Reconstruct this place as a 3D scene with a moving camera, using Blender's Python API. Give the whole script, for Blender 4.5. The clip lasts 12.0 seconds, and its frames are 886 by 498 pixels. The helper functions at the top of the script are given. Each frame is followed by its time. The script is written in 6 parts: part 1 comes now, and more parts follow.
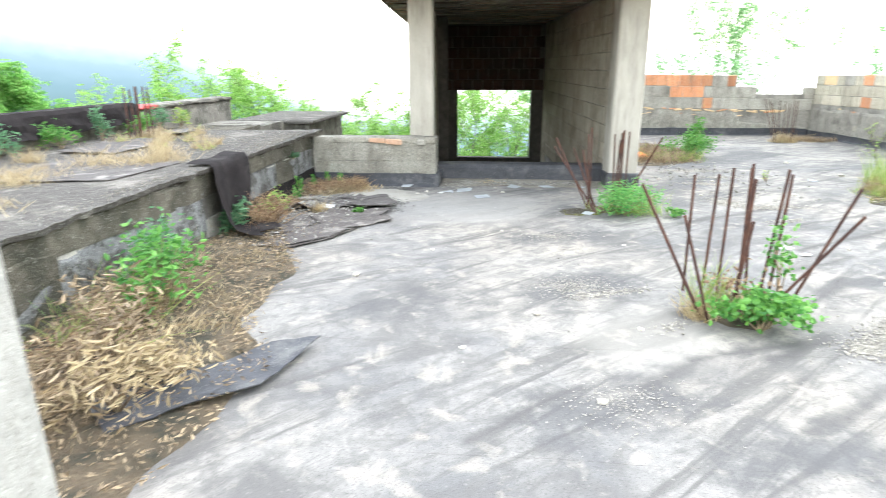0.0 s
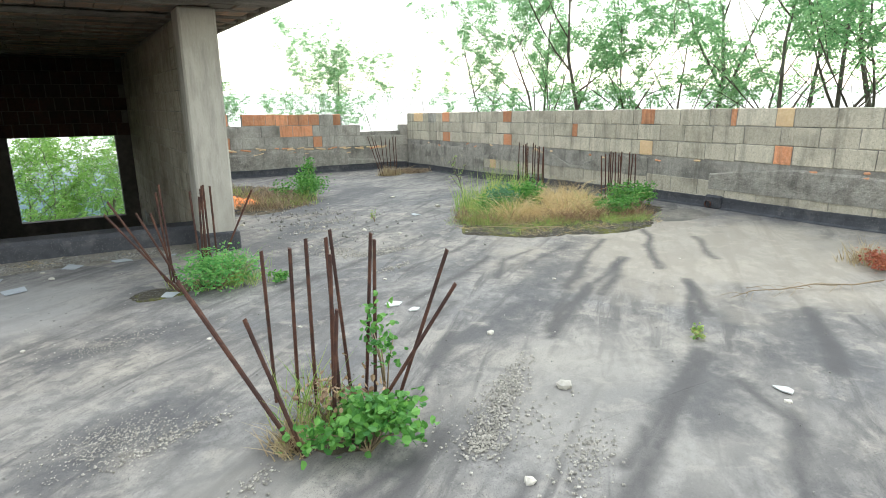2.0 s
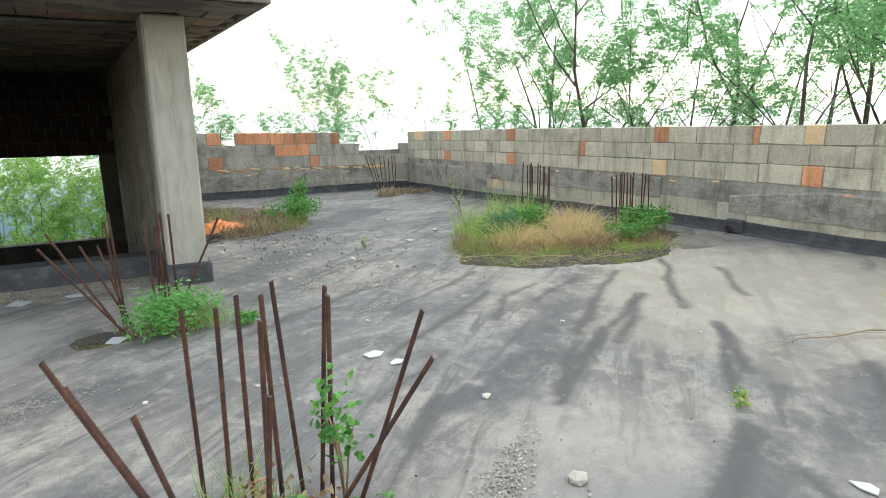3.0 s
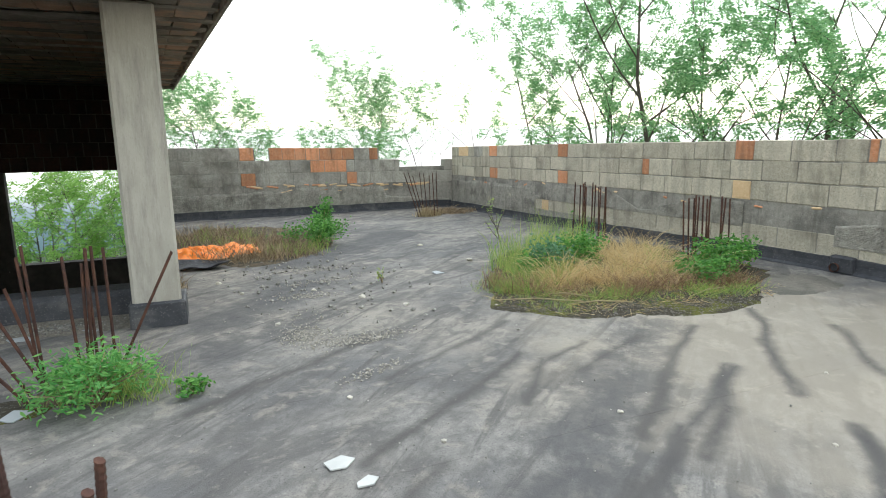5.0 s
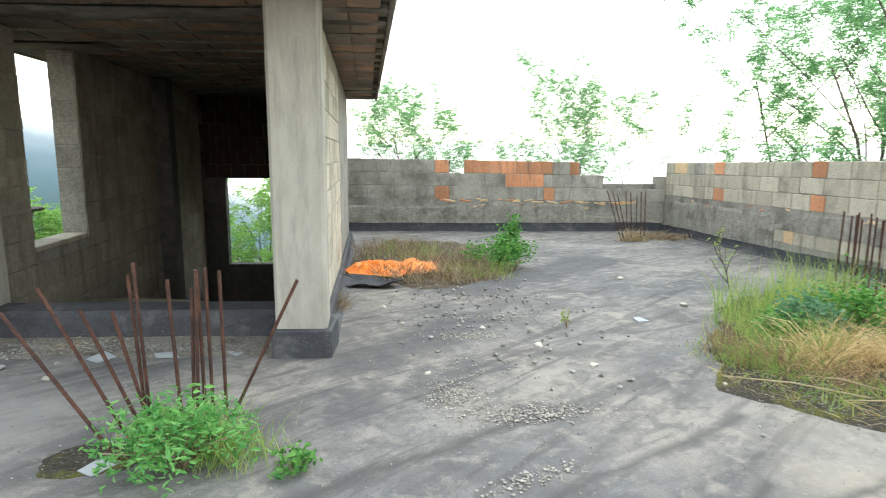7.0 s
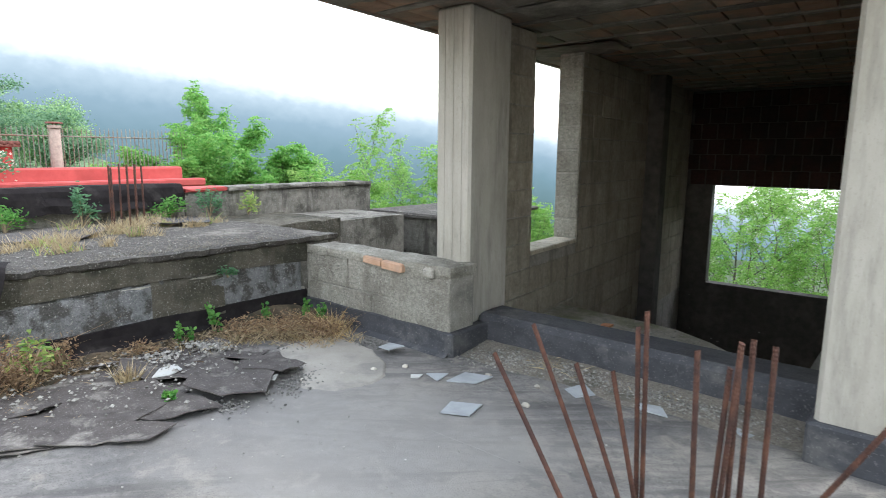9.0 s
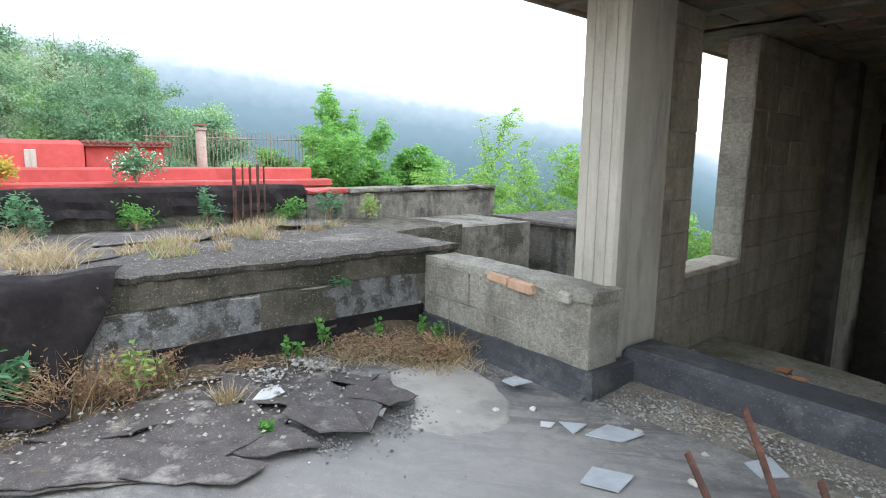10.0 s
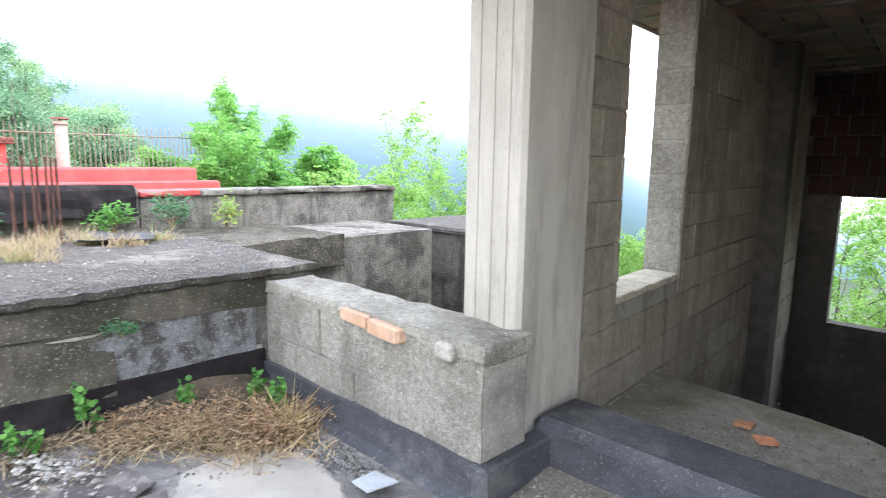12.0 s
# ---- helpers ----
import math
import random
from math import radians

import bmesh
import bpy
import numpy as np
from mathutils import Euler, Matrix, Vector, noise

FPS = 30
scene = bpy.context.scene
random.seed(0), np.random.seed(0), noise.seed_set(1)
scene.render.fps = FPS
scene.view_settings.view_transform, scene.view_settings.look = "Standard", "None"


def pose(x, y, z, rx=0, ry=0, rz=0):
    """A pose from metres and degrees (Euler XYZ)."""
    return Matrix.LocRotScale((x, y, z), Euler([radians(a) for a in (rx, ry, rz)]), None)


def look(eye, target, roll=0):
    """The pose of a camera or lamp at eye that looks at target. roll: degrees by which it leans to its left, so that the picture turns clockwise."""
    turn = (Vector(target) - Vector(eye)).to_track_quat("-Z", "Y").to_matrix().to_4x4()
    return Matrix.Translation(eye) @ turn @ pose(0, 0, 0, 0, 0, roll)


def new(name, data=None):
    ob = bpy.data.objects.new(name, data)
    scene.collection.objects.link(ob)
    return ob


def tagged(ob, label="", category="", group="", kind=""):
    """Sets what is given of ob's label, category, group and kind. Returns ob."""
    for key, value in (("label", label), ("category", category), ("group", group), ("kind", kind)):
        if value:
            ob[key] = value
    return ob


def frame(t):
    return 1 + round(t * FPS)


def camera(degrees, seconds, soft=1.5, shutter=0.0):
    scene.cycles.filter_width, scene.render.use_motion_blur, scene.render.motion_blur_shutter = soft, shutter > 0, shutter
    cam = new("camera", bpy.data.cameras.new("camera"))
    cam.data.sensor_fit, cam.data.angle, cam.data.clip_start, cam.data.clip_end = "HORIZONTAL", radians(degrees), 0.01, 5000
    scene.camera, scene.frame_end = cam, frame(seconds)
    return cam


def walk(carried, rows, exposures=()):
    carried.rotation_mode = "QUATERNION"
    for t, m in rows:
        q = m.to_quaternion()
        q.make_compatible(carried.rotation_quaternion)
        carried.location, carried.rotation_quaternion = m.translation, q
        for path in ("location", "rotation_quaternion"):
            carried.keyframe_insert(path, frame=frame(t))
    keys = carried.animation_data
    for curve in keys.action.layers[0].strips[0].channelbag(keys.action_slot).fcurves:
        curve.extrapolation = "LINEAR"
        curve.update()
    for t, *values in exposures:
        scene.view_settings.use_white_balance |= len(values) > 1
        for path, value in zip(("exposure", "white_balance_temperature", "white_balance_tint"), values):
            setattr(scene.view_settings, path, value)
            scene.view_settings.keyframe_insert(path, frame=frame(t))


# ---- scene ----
cam = camera(74.2, 12.0, 0.8, 0.2)
PATH = [
    (0, (2.202, 0.017, 1.52), (2.004, 1.916, 0.924), -0.3),
    (0.5, (2.369, 0.252, 1.53), (2.681, 2.144, 0.961), -0.5),
    (1, (2.53, 0.549, 1.536), (3.175, 2.363, 0.994), -0.6),
    (1.5, (2.718, 0.85, 1.545), (3.596, 2.57, 1.025), -0.7),
    (2, (2.933, 1.152, 1.522), (3.856, 2.859, 1.038), -0.6),
    (2.5, (3.147, 1.442, 1.52), (4.066, 3.161, 1.07), -0.7),
    (4.5, (4.005, 2.481, 1.446), (4.848, 4.254, 1.063), -0.5),
    (5, (4.183, 2.731, 1.449), (4.935, 4.547, 1.079), -0.6),
    (5.5, (4.386, 3.001, 1.436), (4.982, 4.877, 1.082), -0.5),
    (6, (4.531, 3.276, 1.428), (4.946, 5.202, 1.086), -0.2),
    (6.5, (4.6, 3.543, 1.414), (4.876, 5.496, 1.086), -0.1),
    (7, (4.599, 3.831, 1.401), (4.702, 5.803, 1.082), 0.3),
    (7.5, (4.51, 4.076, 1.416), (4.194, 6.026, 1.103), 0.4),
    (7.7, (4.471, 4.169, 1.424), (3.933, 6.07, 1.111), 0.3),
    (9.3, (3.786, 4.883, 1.408), (2.425, 6.314, 1.09), 0.6),
    (9.5, (3.676, 4.968, 1.4), (2.256, 6.341, 1.083), 0.7),
    (10, (3.44, 5.152, 1.407), (1.886, 6.372, 1.092), 0.8),
    (10.5, (3.211, 5.389, 1.41), (1.613, 6.553, 1.104), 0.8),
    (11, (3.015, 5.681, 1.379), (1.42, 6.848, 1.075), 0.8),
    (11.5, (2.848, 6.018, 1.314), (1.283, 7.226, 1.01), 0.8),
    (12, (2.701, 6.33, 1.306), (1.31, 7.735, 1.008), 0.9),
]
EXPOSURES = [(0, 2.6, 6450, 9), (0.5, 2.38, 6450, 7), (1.0, 2.1, 6500, 6), (1.5, 1.8, 6500, 6), (2.5, 1.55, 6500, 6), (4.5, 1.35, 6500, 6), (5.5, 1.35, 6500, 6), (6.5, 1.55, 6500, 6), (7.0, 1.8, 6500, 6), (7.5, 1.87, 6400, 7), (9.5, 1.85, 6250, 11), (10.5, 2.1, 6200, 12), (11.5, 2.55, 6150, 16), (12, 2.74, 6150, 16)]
walk(cam, [(t, look(eye, target, roll)) for t, eye, target, roll in PATH], EXPOSURES)

# ---- light ----
world = bpy.data.worlds.new("world")
scene.world = world
world.use_nodes = True
wn, wl = world.node_tree.nodes, world.node_tree.links
sky = wn.new("ShaderNodeTexSky")
sky.sky_type = "NISHITA"
sky.sun_disc = False
SUN_UP, SUN_TURN = 62, 60
sky.sun_elevation, sky.sun_rotation = radians(SUN_UP), radians(SUN_TURN)
sky.air_density, sky.dust_density, sky.ozone_density = 2.0, 0.4, 1.0
hsv = wn.new("ShaderNodeHueSaturation")
hsv.inputs["Saturation"].default_value = 0.35
wl.new(sky.outputs[0], hsv.inputs["Color"])
wl.new(hsv.outputs[0], wn["Background"].inputs["Color"])
wn["Background"].inputs["Strength"].default_value = 0.15
sun = new("sun", bpy.data.lights.new("sun", "SUN"))
sun.data.energy, sun.data.angle, sun.data.color = 0.28, radians(6), (1.0, 0.95, 0.88)
sx, sy = math.sin(radians(SUN_TURN)), math.cos(radians(SUN_TURN))
sun.matrix_world = look((sx * 30, sy * 30, 30 * math.tan(radians(SUN_UP))), (0, 0, 0))


# ---- materials ----
def mat(name, c1, c2, scale=9.0, c3=None, scale2=1.3, cut=(0.45, 0.62), rough=0.9, bump=0.3, bscale=60.0, rnd=0.0, metal=0.0, vec=(1, 1, 1), spec=0.3, island=0.0, dist=0.01, speck=0.0, streak=0.0):
    m = bpy.data.materials.new(name)
    m.use_nodes = True
    n, l = m.node_tree.nodes, m.node_tree.links
    bsdf = n["Principled BSDF"]
    geo = n.new("ShaderNodeNewGeometry")
    mp = n.new("ShaderNodeMapping")
    mp.inputs["Scale"].default_value = vec
    l.new(geo.outputs["Position"], mp.inputs["Vector"])

    def noise_node(s, detail=6.0, ro=0.6):
        t = n.new("ShaderNodeTexNoise")
        t.inputs["Scale"].default_value, t.inputs["Detail"].default_value, t.inputs["Roughness"].default_value = s, detail, ro
        l.new(mp.outputs[0], t.inputs["Vector"])
        return t

    def mix(fac, a, b, kind="MIX"):
        x = n.new("ShaderNodeMix")
        x.data_type, x.blend_type = "RGBA", kind
        for sock, v in ((x.inputs[0], fac), (x.inputs[6], a), (x.inputs[7], b)):
            if hasattr(v, "is_output"):
                l.new(v, sock)
            else:
                sock.default_value = v if isinstance(v, float) else (*v, 1)
        return x.outputs[2]

    def ramp(src, a, b):
        r = n.new("ShaderNodeMapRange")
        r.inputs[1].default_value, r.inputs[2].default_value = a, b
        l.new(src, r.inputs[0])
        return r.outputs[0]

    fine = noise_node(scale)
    col = mix(ramp(fine.outputs["Fac"], 0.3, 0.7), c1, c2)
    if c3 is not None:
        big = noise_node(scale2, 5.0, 0.65)
        col = mix(ramp(big.outputs["Fac"], *cut), col, c3)
    if speck:
        pit = noise_node(115.0, 3.0, 0.8)
        col = mix(ramp(pit.outputs["Fac"], 0.56, 0.70), col, mix(speck, col, (0.03, 0.028, 0.025)))
        chip = noise_node(72.0, 2.0, 0.8)
        col = mix(ramp(chip.outputs["Fac"], 0.60, 0.70), col, mix(speck * 0.7, col, (0.6, 0.58, 0.53)))
    if streak:
        mp2 = n.new("ShaderNodeMapping")
        mp2.inputs["Scale"].default_value = (3.5, 3.5, 0.45)
        l.new(geo.outputs["Position"], mp2.inputs["Vector"])
        st = noise_node(1.7, 6.0, 0.7)
        l.new(mp2.outputs[0], st.inputs["Vector"])
        col = mix(ramp(st.outputs["Fac"], 0.50, 0.66), col, mix(streak, col, (0.055, 0.05, 0.042)))
    if rnd:
        info = n.new("ShaderNodeObjectInfo")
        v = n.new("ShaderNodeMapRange")
        v.inputs[3].default_value, v.inputs[4].default_value = 1 - rnd, 1 + rnd
        l.new(info.outputs["Random"], v.inputs[0])
        col = mix(1.0, col, v.outputs[0], "MULTIPLY")
    if island:
        v = n.new("ShaderNodeMapRange")
        v.inputs[3].default_value, v.inputs[4].default_value = 1 - island, 1 + island
        l.new(geo.outputs["Random Per Island"], v.inputs[0])
        col = mix(1.0, col, v.outputs[0], "MULTIPLY")
    l.new(col, bsdf.inputs["Base Color"])
    bsdf.inputs["Roughness"].default_value, bsdf.inputs["Metallic"].default_value = rough, metal
    bsdf.inputs["Specular IOR Level"].default_value = spec
    if bump:
        b = n.new("ShaderNodeBump")
        b.inputs["Strength"].default_value, b.inputs["Distance"].default_value = bump, dist
        l.new(noise_node(bscale, 4.0, 0.7).outputs["Fac"], b.inputs["Height"])
        l.new(b.outputs[0], bsdf.inputs["Normal"])
    return m


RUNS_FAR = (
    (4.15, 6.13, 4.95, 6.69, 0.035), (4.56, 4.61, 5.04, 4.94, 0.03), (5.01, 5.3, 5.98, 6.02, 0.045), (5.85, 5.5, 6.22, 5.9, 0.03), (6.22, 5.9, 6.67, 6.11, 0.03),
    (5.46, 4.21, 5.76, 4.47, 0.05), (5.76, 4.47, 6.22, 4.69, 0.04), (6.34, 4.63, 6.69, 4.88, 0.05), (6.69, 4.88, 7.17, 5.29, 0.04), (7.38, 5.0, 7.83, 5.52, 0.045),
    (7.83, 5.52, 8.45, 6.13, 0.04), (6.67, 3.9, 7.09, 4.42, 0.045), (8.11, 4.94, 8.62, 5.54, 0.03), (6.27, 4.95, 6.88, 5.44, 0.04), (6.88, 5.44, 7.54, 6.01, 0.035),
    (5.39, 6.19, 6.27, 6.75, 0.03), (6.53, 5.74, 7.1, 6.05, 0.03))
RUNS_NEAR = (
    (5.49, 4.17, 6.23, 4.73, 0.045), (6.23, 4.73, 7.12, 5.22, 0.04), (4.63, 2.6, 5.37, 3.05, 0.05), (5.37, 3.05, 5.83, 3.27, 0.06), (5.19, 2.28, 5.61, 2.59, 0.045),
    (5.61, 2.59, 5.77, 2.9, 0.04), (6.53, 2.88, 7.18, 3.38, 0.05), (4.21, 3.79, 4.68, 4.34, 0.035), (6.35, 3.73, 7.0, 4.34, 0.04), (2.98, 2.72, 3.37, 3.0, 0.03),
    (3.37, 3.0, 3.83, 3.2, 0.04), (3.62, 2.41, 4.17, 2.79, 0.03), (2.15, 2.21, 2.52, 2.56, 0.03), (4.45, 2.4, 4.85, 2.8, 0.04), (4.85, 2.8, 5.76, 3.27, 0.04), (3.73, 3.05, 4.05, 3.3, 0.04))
DARK_PATCHES = (
    (2.5, 5.38, 3.0, 5.55, 0.16), (2.55, 3.95, 2.95, 4.15, 0.2), (1.45, 3.6, 1.9, 3.75, 0.15), (2.6, 2.4, 2.95, 2.55, 0.2), (3.3, 2.1, 3.6, 2.2, 0.12),
    (5.4, 2.9, 5.7, 3.1, 0.18), (6.5, 3.0, 6.95, 3.3, 0.2), (6.9, 5.9, 7.3, 6.2, 0.15), (5.1, 4.4, 5.5, 4.6, 0.2), (5.9, 5.0, 6.5, 5.4, 0.2), (4.4, 8.0, 5.0, 8.9, 0.3), (5.6, 11.0, 7.2, 12.6, 0.5), (4.3, 7.2, 4.9, 7.6, 0.2))


def floor_mat():
    m = mat("roof_membrane", (0.19, 0.18, 0.168), (0.27, 0.255, 0.235), 22, (0.145, 0.14, 0.138), 0.9, (0.46, 0.6), 0.8, 0.45, 160)
    n, l = m.node_tree.nodes, m.node_tree.links
    bsdf = n["Principled BSDF"]
    col = bsdf.inputs["Base Color"].links[0].from_socket
    geo = n.new("ShaderNodeNewGeometry")

    def layer(col, vec, turn, scale, cut, tone, warp=0.6, amount=0.9, loc=(0, 0, 0)):
        mp = n.new("ShaderNodeMapping")
        mp.vector_type = "TEXTURE"
        mp.inputs["Rotation"].default_value = (0, 0, radians(turn))
        mp.inputs["Scale"].default_value = vec
        mp.inputs["Location"].default_value = loc
        l.new(geo.outputs["Position"], mp.inputs["Vector"])
        t = n.new("ShaderNodeTexNoise")
        t.inputs["Scale"].default_value, t.inputs["Detail"].default_value, t.inputs["Roughness"].default_value, t.inputs["Distortion"].default_value = scale, 7.0, 0.62, warp
        l.new(mp.outputs[0], t.inputs["Vector"])
        r = n.new("ShaderNodeMapRange")
        r.inputs[1].default_value, r.inputs[2].default_value, r.inputs[4].default_value = *cut, amount
        l.new(t.outputs["Fac"], r.inputs[0])
        x = n.new("ShaderNodeMix")
        x.data_type = "RGBA"
        l.new(r.outputs[0], x.inputs[0])
        l.new(col, x.inputs[6])
        x.inputs[7].default_value = (*tone, 1)
        return x.outputs[2]

    def spot(col, at, radius, tone, amount):
        """A drift of pale silt round a place, with a broken rim."""
        d = n.new("ShaderNodeVectorMath")
        d.operation = "DISTANCE"
        d.inputs[1].default_value = (*at, 0)
        l.new(geo.outputs["Position"], d.inputs[0])
        t = n.new("ShaderNodeTexNoise")
        t.inputs["Scale"].default_value, t.inputs["Detail"].default_value = 1.6, 5.0
        l.new(geo.outputs["Position"], t.inputs["Vector"])
        q = n.new("ShaderNodeMath")
        q.operation = "MULTIPLY_ADD"
        l.new(t.outputs["Fac"], q.inputs[0])
        q.inputs[1].default_value = radius * 1.3
        l.new(d.outputs["Value"], q.inputs[2])
        r = n.new("ShaderNodeMapRange")
        r.inputs[1].default_value, r.inputs[2].default_value, r.inputs[3].default_value, r.inputs[4].default_value = radius * 1.25, radius * 1.75, amount, 0.0
        l.new(q.outputs[0], r.inputs[0])
        x = n.new("ShaderNodeMix")
        x.data_type = "RGBA"
        l.new(r.outputs[0], x.inputs[0])
        l.new(col, x.inputs[6])
        x.inputs[7].default_value = (*tone, 1)
        return x.outputs[2]

    col = layer(col, (1, 1, 1), 0, 0.6, (0.46, 0.66), (0.34, 0.305, 0.255), 0.4, 0.8)
    col = layer(col, (1.5, 0.7, 1), 40, 1.3, (0.50, 0.61), (0.105, 0.099, 0.096), 1.1, 0.78, (3, 1, 0))
    # dark streaks running towards the low corner
    col = layer(col, (3.0, 0.22, 1), 39, 1.0, (0.55, 0.63), (0.09, 0.084, 0.08), 0.5, 0.75)
    col = layer(col, (2.4, 0.17, 1), 47, 1.0, (0.57, 0.65), (0.09, 0.084, 0.08), 0.6, 0.75, (7, 3, 0))
    col = layer(col, (0.8, 0.35, 1), 42, 2.0, (0.50, 0.64), (0.13, 0.122, 0.114), 1.4, 0.65, (2, 9, 0))
    col = layer(col, (1, 1, 1), 0, 7.0, (0.52, 0.62), (0.12, 0.114, 0.108), 0.3, 0.55, (1, 5, 0))
    col = layer(col, (1, 1, 1), 0, 5.0, (0.55, 0.66), (0.37, 0.335, 0.28), 0.3, 0.5, (4, 2, 0))
    col = layer(col, (1, 1, 1), 0, 38.0, (0.60, 0.72), (0.36, 0.345, 0.31), 0.0, 0.45)
    col = layer(col, (1, 1, 1), 0, 120.0, (0.53, 0.65), (0.08, 0.076, 0.072), 0.0, 0.65)
    warp_n = n.new("ShaderNodeTexNoise")
    warp_n.inputs["Scale"].default_value, warp_n.inputs["Detail"].default_value = 1.1, 3.0
    l.new(geo.outputs["Position"], warp_n.inputs["Vector"])
    warp_s = n.new("ShaderNodeVectorMath")
    warp_s.operation = "SUBTRACT"
    l.new(warp_n.outputs["Color"], warp_s.inputs[0])
    warp_s.inputs[1].default_value = (0.5, 0.5, 0.5)
    flat = n.new("ShaderNodeVectorMath")
    flat.operation = "MULTIPLY"
    flat.inputs[1].default_value = (1, 1, 0)
    l.new(geo.outputs["Position"], flat.inputs[0])
    bent = n.new("ShaderNodeVectorMath")
    bent.operation = "MULTIPLY_ADD"
    bent.inputs[1].default_value = (0.22, 0.22, 0)
    l.new(warp_s.outputs[0], bent.inputs[0])
    l.new(flat.outputs[0], bent.inputs[2])
    mottle = n.new("ShaderNodeTexNoise")
    mottle.inputs["Scale"].default_value, mottle.inputs["Detail"].default_value, mottle.inputs["Roughness"].default_value = 3.4, 9.0, 0.72
    l.new(geo.outputs["Position"], mottle.inputs["Vector"])

    def vec_math(op, a, b):
        v = n.new("ShaderNodeVectorMath")
        v.operation = op
        for sock, val in zip(v.inputs, (a, b)):
            if hasattr(val, "is_output"):
                l.new(val, sock)
            else:
                sock.default_value = val
        return v

    def num(op, a, b, clamp=False):
        v = n.new("ShaderNodeMath")
        v.operation, v.use_clamp = op, clamp
        for sock, val in zip(v.inputs, (a, b)):
            if hasattr(val, "is_output"):
                l.new(val, sock)
            else:
                sock.default_value = val
        return v.outputs[0]

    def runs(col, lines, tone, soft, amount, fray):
        """Dark streaks along lines (ax, ay, bx, by, half width), bent and broken by noise."""
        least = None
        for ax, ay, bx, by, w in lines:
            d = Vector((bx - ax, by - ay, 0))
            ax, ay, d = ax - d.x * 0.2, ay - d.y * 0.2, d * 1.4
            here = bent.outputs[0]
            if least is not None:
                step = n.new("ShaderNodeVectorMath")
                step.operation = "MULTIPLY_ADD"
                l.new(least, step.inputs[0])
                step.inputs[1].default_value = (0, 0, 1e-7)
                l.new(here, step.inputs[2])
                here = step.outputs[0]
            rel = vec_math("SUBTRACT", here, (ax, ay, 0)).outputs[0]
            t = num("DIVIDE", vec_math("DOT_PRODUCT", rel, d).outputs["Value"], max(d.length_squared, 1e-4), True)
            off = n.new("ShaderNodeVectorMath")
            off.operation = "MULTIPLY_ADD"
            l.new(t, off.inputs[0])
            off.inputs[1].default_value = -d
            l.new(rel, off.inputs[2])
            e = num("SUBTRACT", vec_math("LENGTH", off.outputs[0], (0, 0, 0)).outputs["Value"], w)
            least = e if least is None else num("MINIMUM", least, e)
        least = num("ADD", least, num("MULTIPLY", num("SUBTRACT", mottle.outputs["Fac"], 0.5), fray))
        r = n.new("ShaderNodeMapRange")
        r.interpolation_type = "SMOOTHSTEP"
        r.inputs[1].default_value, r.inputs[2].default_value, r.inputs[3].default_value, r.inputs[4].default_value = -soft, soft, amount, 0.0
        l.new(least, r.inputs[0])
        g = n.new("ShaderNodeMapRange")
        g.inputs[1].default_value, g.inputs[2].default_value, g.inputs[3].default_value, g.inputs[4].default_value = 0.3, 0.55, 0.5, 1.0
        l.new(mottle.outputs["Fac"], g.inputs[0])
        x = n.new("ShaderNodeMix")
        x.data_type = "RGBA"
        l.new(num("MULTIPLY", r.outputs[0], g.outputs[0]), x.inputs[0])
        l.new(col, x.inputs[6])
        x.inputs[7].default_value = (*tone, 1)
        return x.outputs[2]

    col = spot(col, (8.3, 5.2), 2.3, (0.40, 0.35, 0.275), 0.55)
    col = spot(col, (5.2, 3.2), 1.0, (0.34, 0.315, 0.275), 0.4)
    col = spot(col, (3.1, 3.3), 0.5, (0.36, 0.335, 0.29), 0.35)
    col = spot(col, (1.8, 6.7), 1.0, (0.29, 0.275, 0.255), 0.65)
    # dark patches, wide and soft
    col = runs(col, DARK_PATCHES, (0.08, 0.078, 0.08), 0.17, 0.85, 1.5)
    # narrow dark streaks towards the low corner
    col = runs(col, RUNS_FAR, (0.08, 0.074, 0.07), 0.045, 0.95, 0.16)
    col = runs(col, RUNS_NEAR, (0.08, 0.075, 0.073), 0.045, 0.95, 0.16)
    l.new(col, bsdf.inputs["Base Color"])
    return m


M_FLOOR = floor_mat()
M_BLACK = mat("bitumen_upstand", (0.036, 0.037, 0.043), (0.068, 0.069, 0.076), 8, (0.14, 0.137, 0.132), 2.6, (0.54, 0.72), 0.65, 0.5, 30, speck=0.25, streak=0.0)
M_BLOCK = mat("concrete_block", (0.43, 0.385, 0.30), (0.61, 0.55, 0.435), 34, (0.33, 0.295, 0.23), 2.2, (0.5, 0.72), 0.95, 0.8, 80, rnd=0.16, speck=0.8, streak=0.35)
M_BLOCKD = mat("weathered_block", (0.31, 0.29, 0.25), (0.47, 0.44, 0.385), 26, (0.21, 0.195, 0.165), 1.8, (0.48, 0.68), 0.95, 0.8, 90, rnd=0.12, speck=0.7, streak=0.3)
# darker, browner block for the inner faces of the stair house
M_BLOCKIN = mat("inner_brown_block", (0.28, 0.245, 0.19), (0.41, 0.365, 0.29), 24, (0.20, 0.17, 0.13), 1.4, (0.5, 0.7), 0.95, 0.8, 80, rnd=0.12, speck=0.5, streak=0.4)
M_MORTAR = mat("mortar", (0.26, 0.242, 0.21), (0.40, 0.372, 0.325), 18, (0.18, 0.168, 0.148), 1.5, (0.5, 0.65), 0.95, 0.9, 60, speck=0.7, streak=0.4)
M_RENDER = mat("rough_render", (0.27, 0.25, 0.215), (0.44, 0.41, 0.35), 12, (0.18, 0.166, 0.145), 2.5, (0.52, 0.68), 0.95, 1.0, 30, dist=0.035, speck=0.9, streak=0.3)
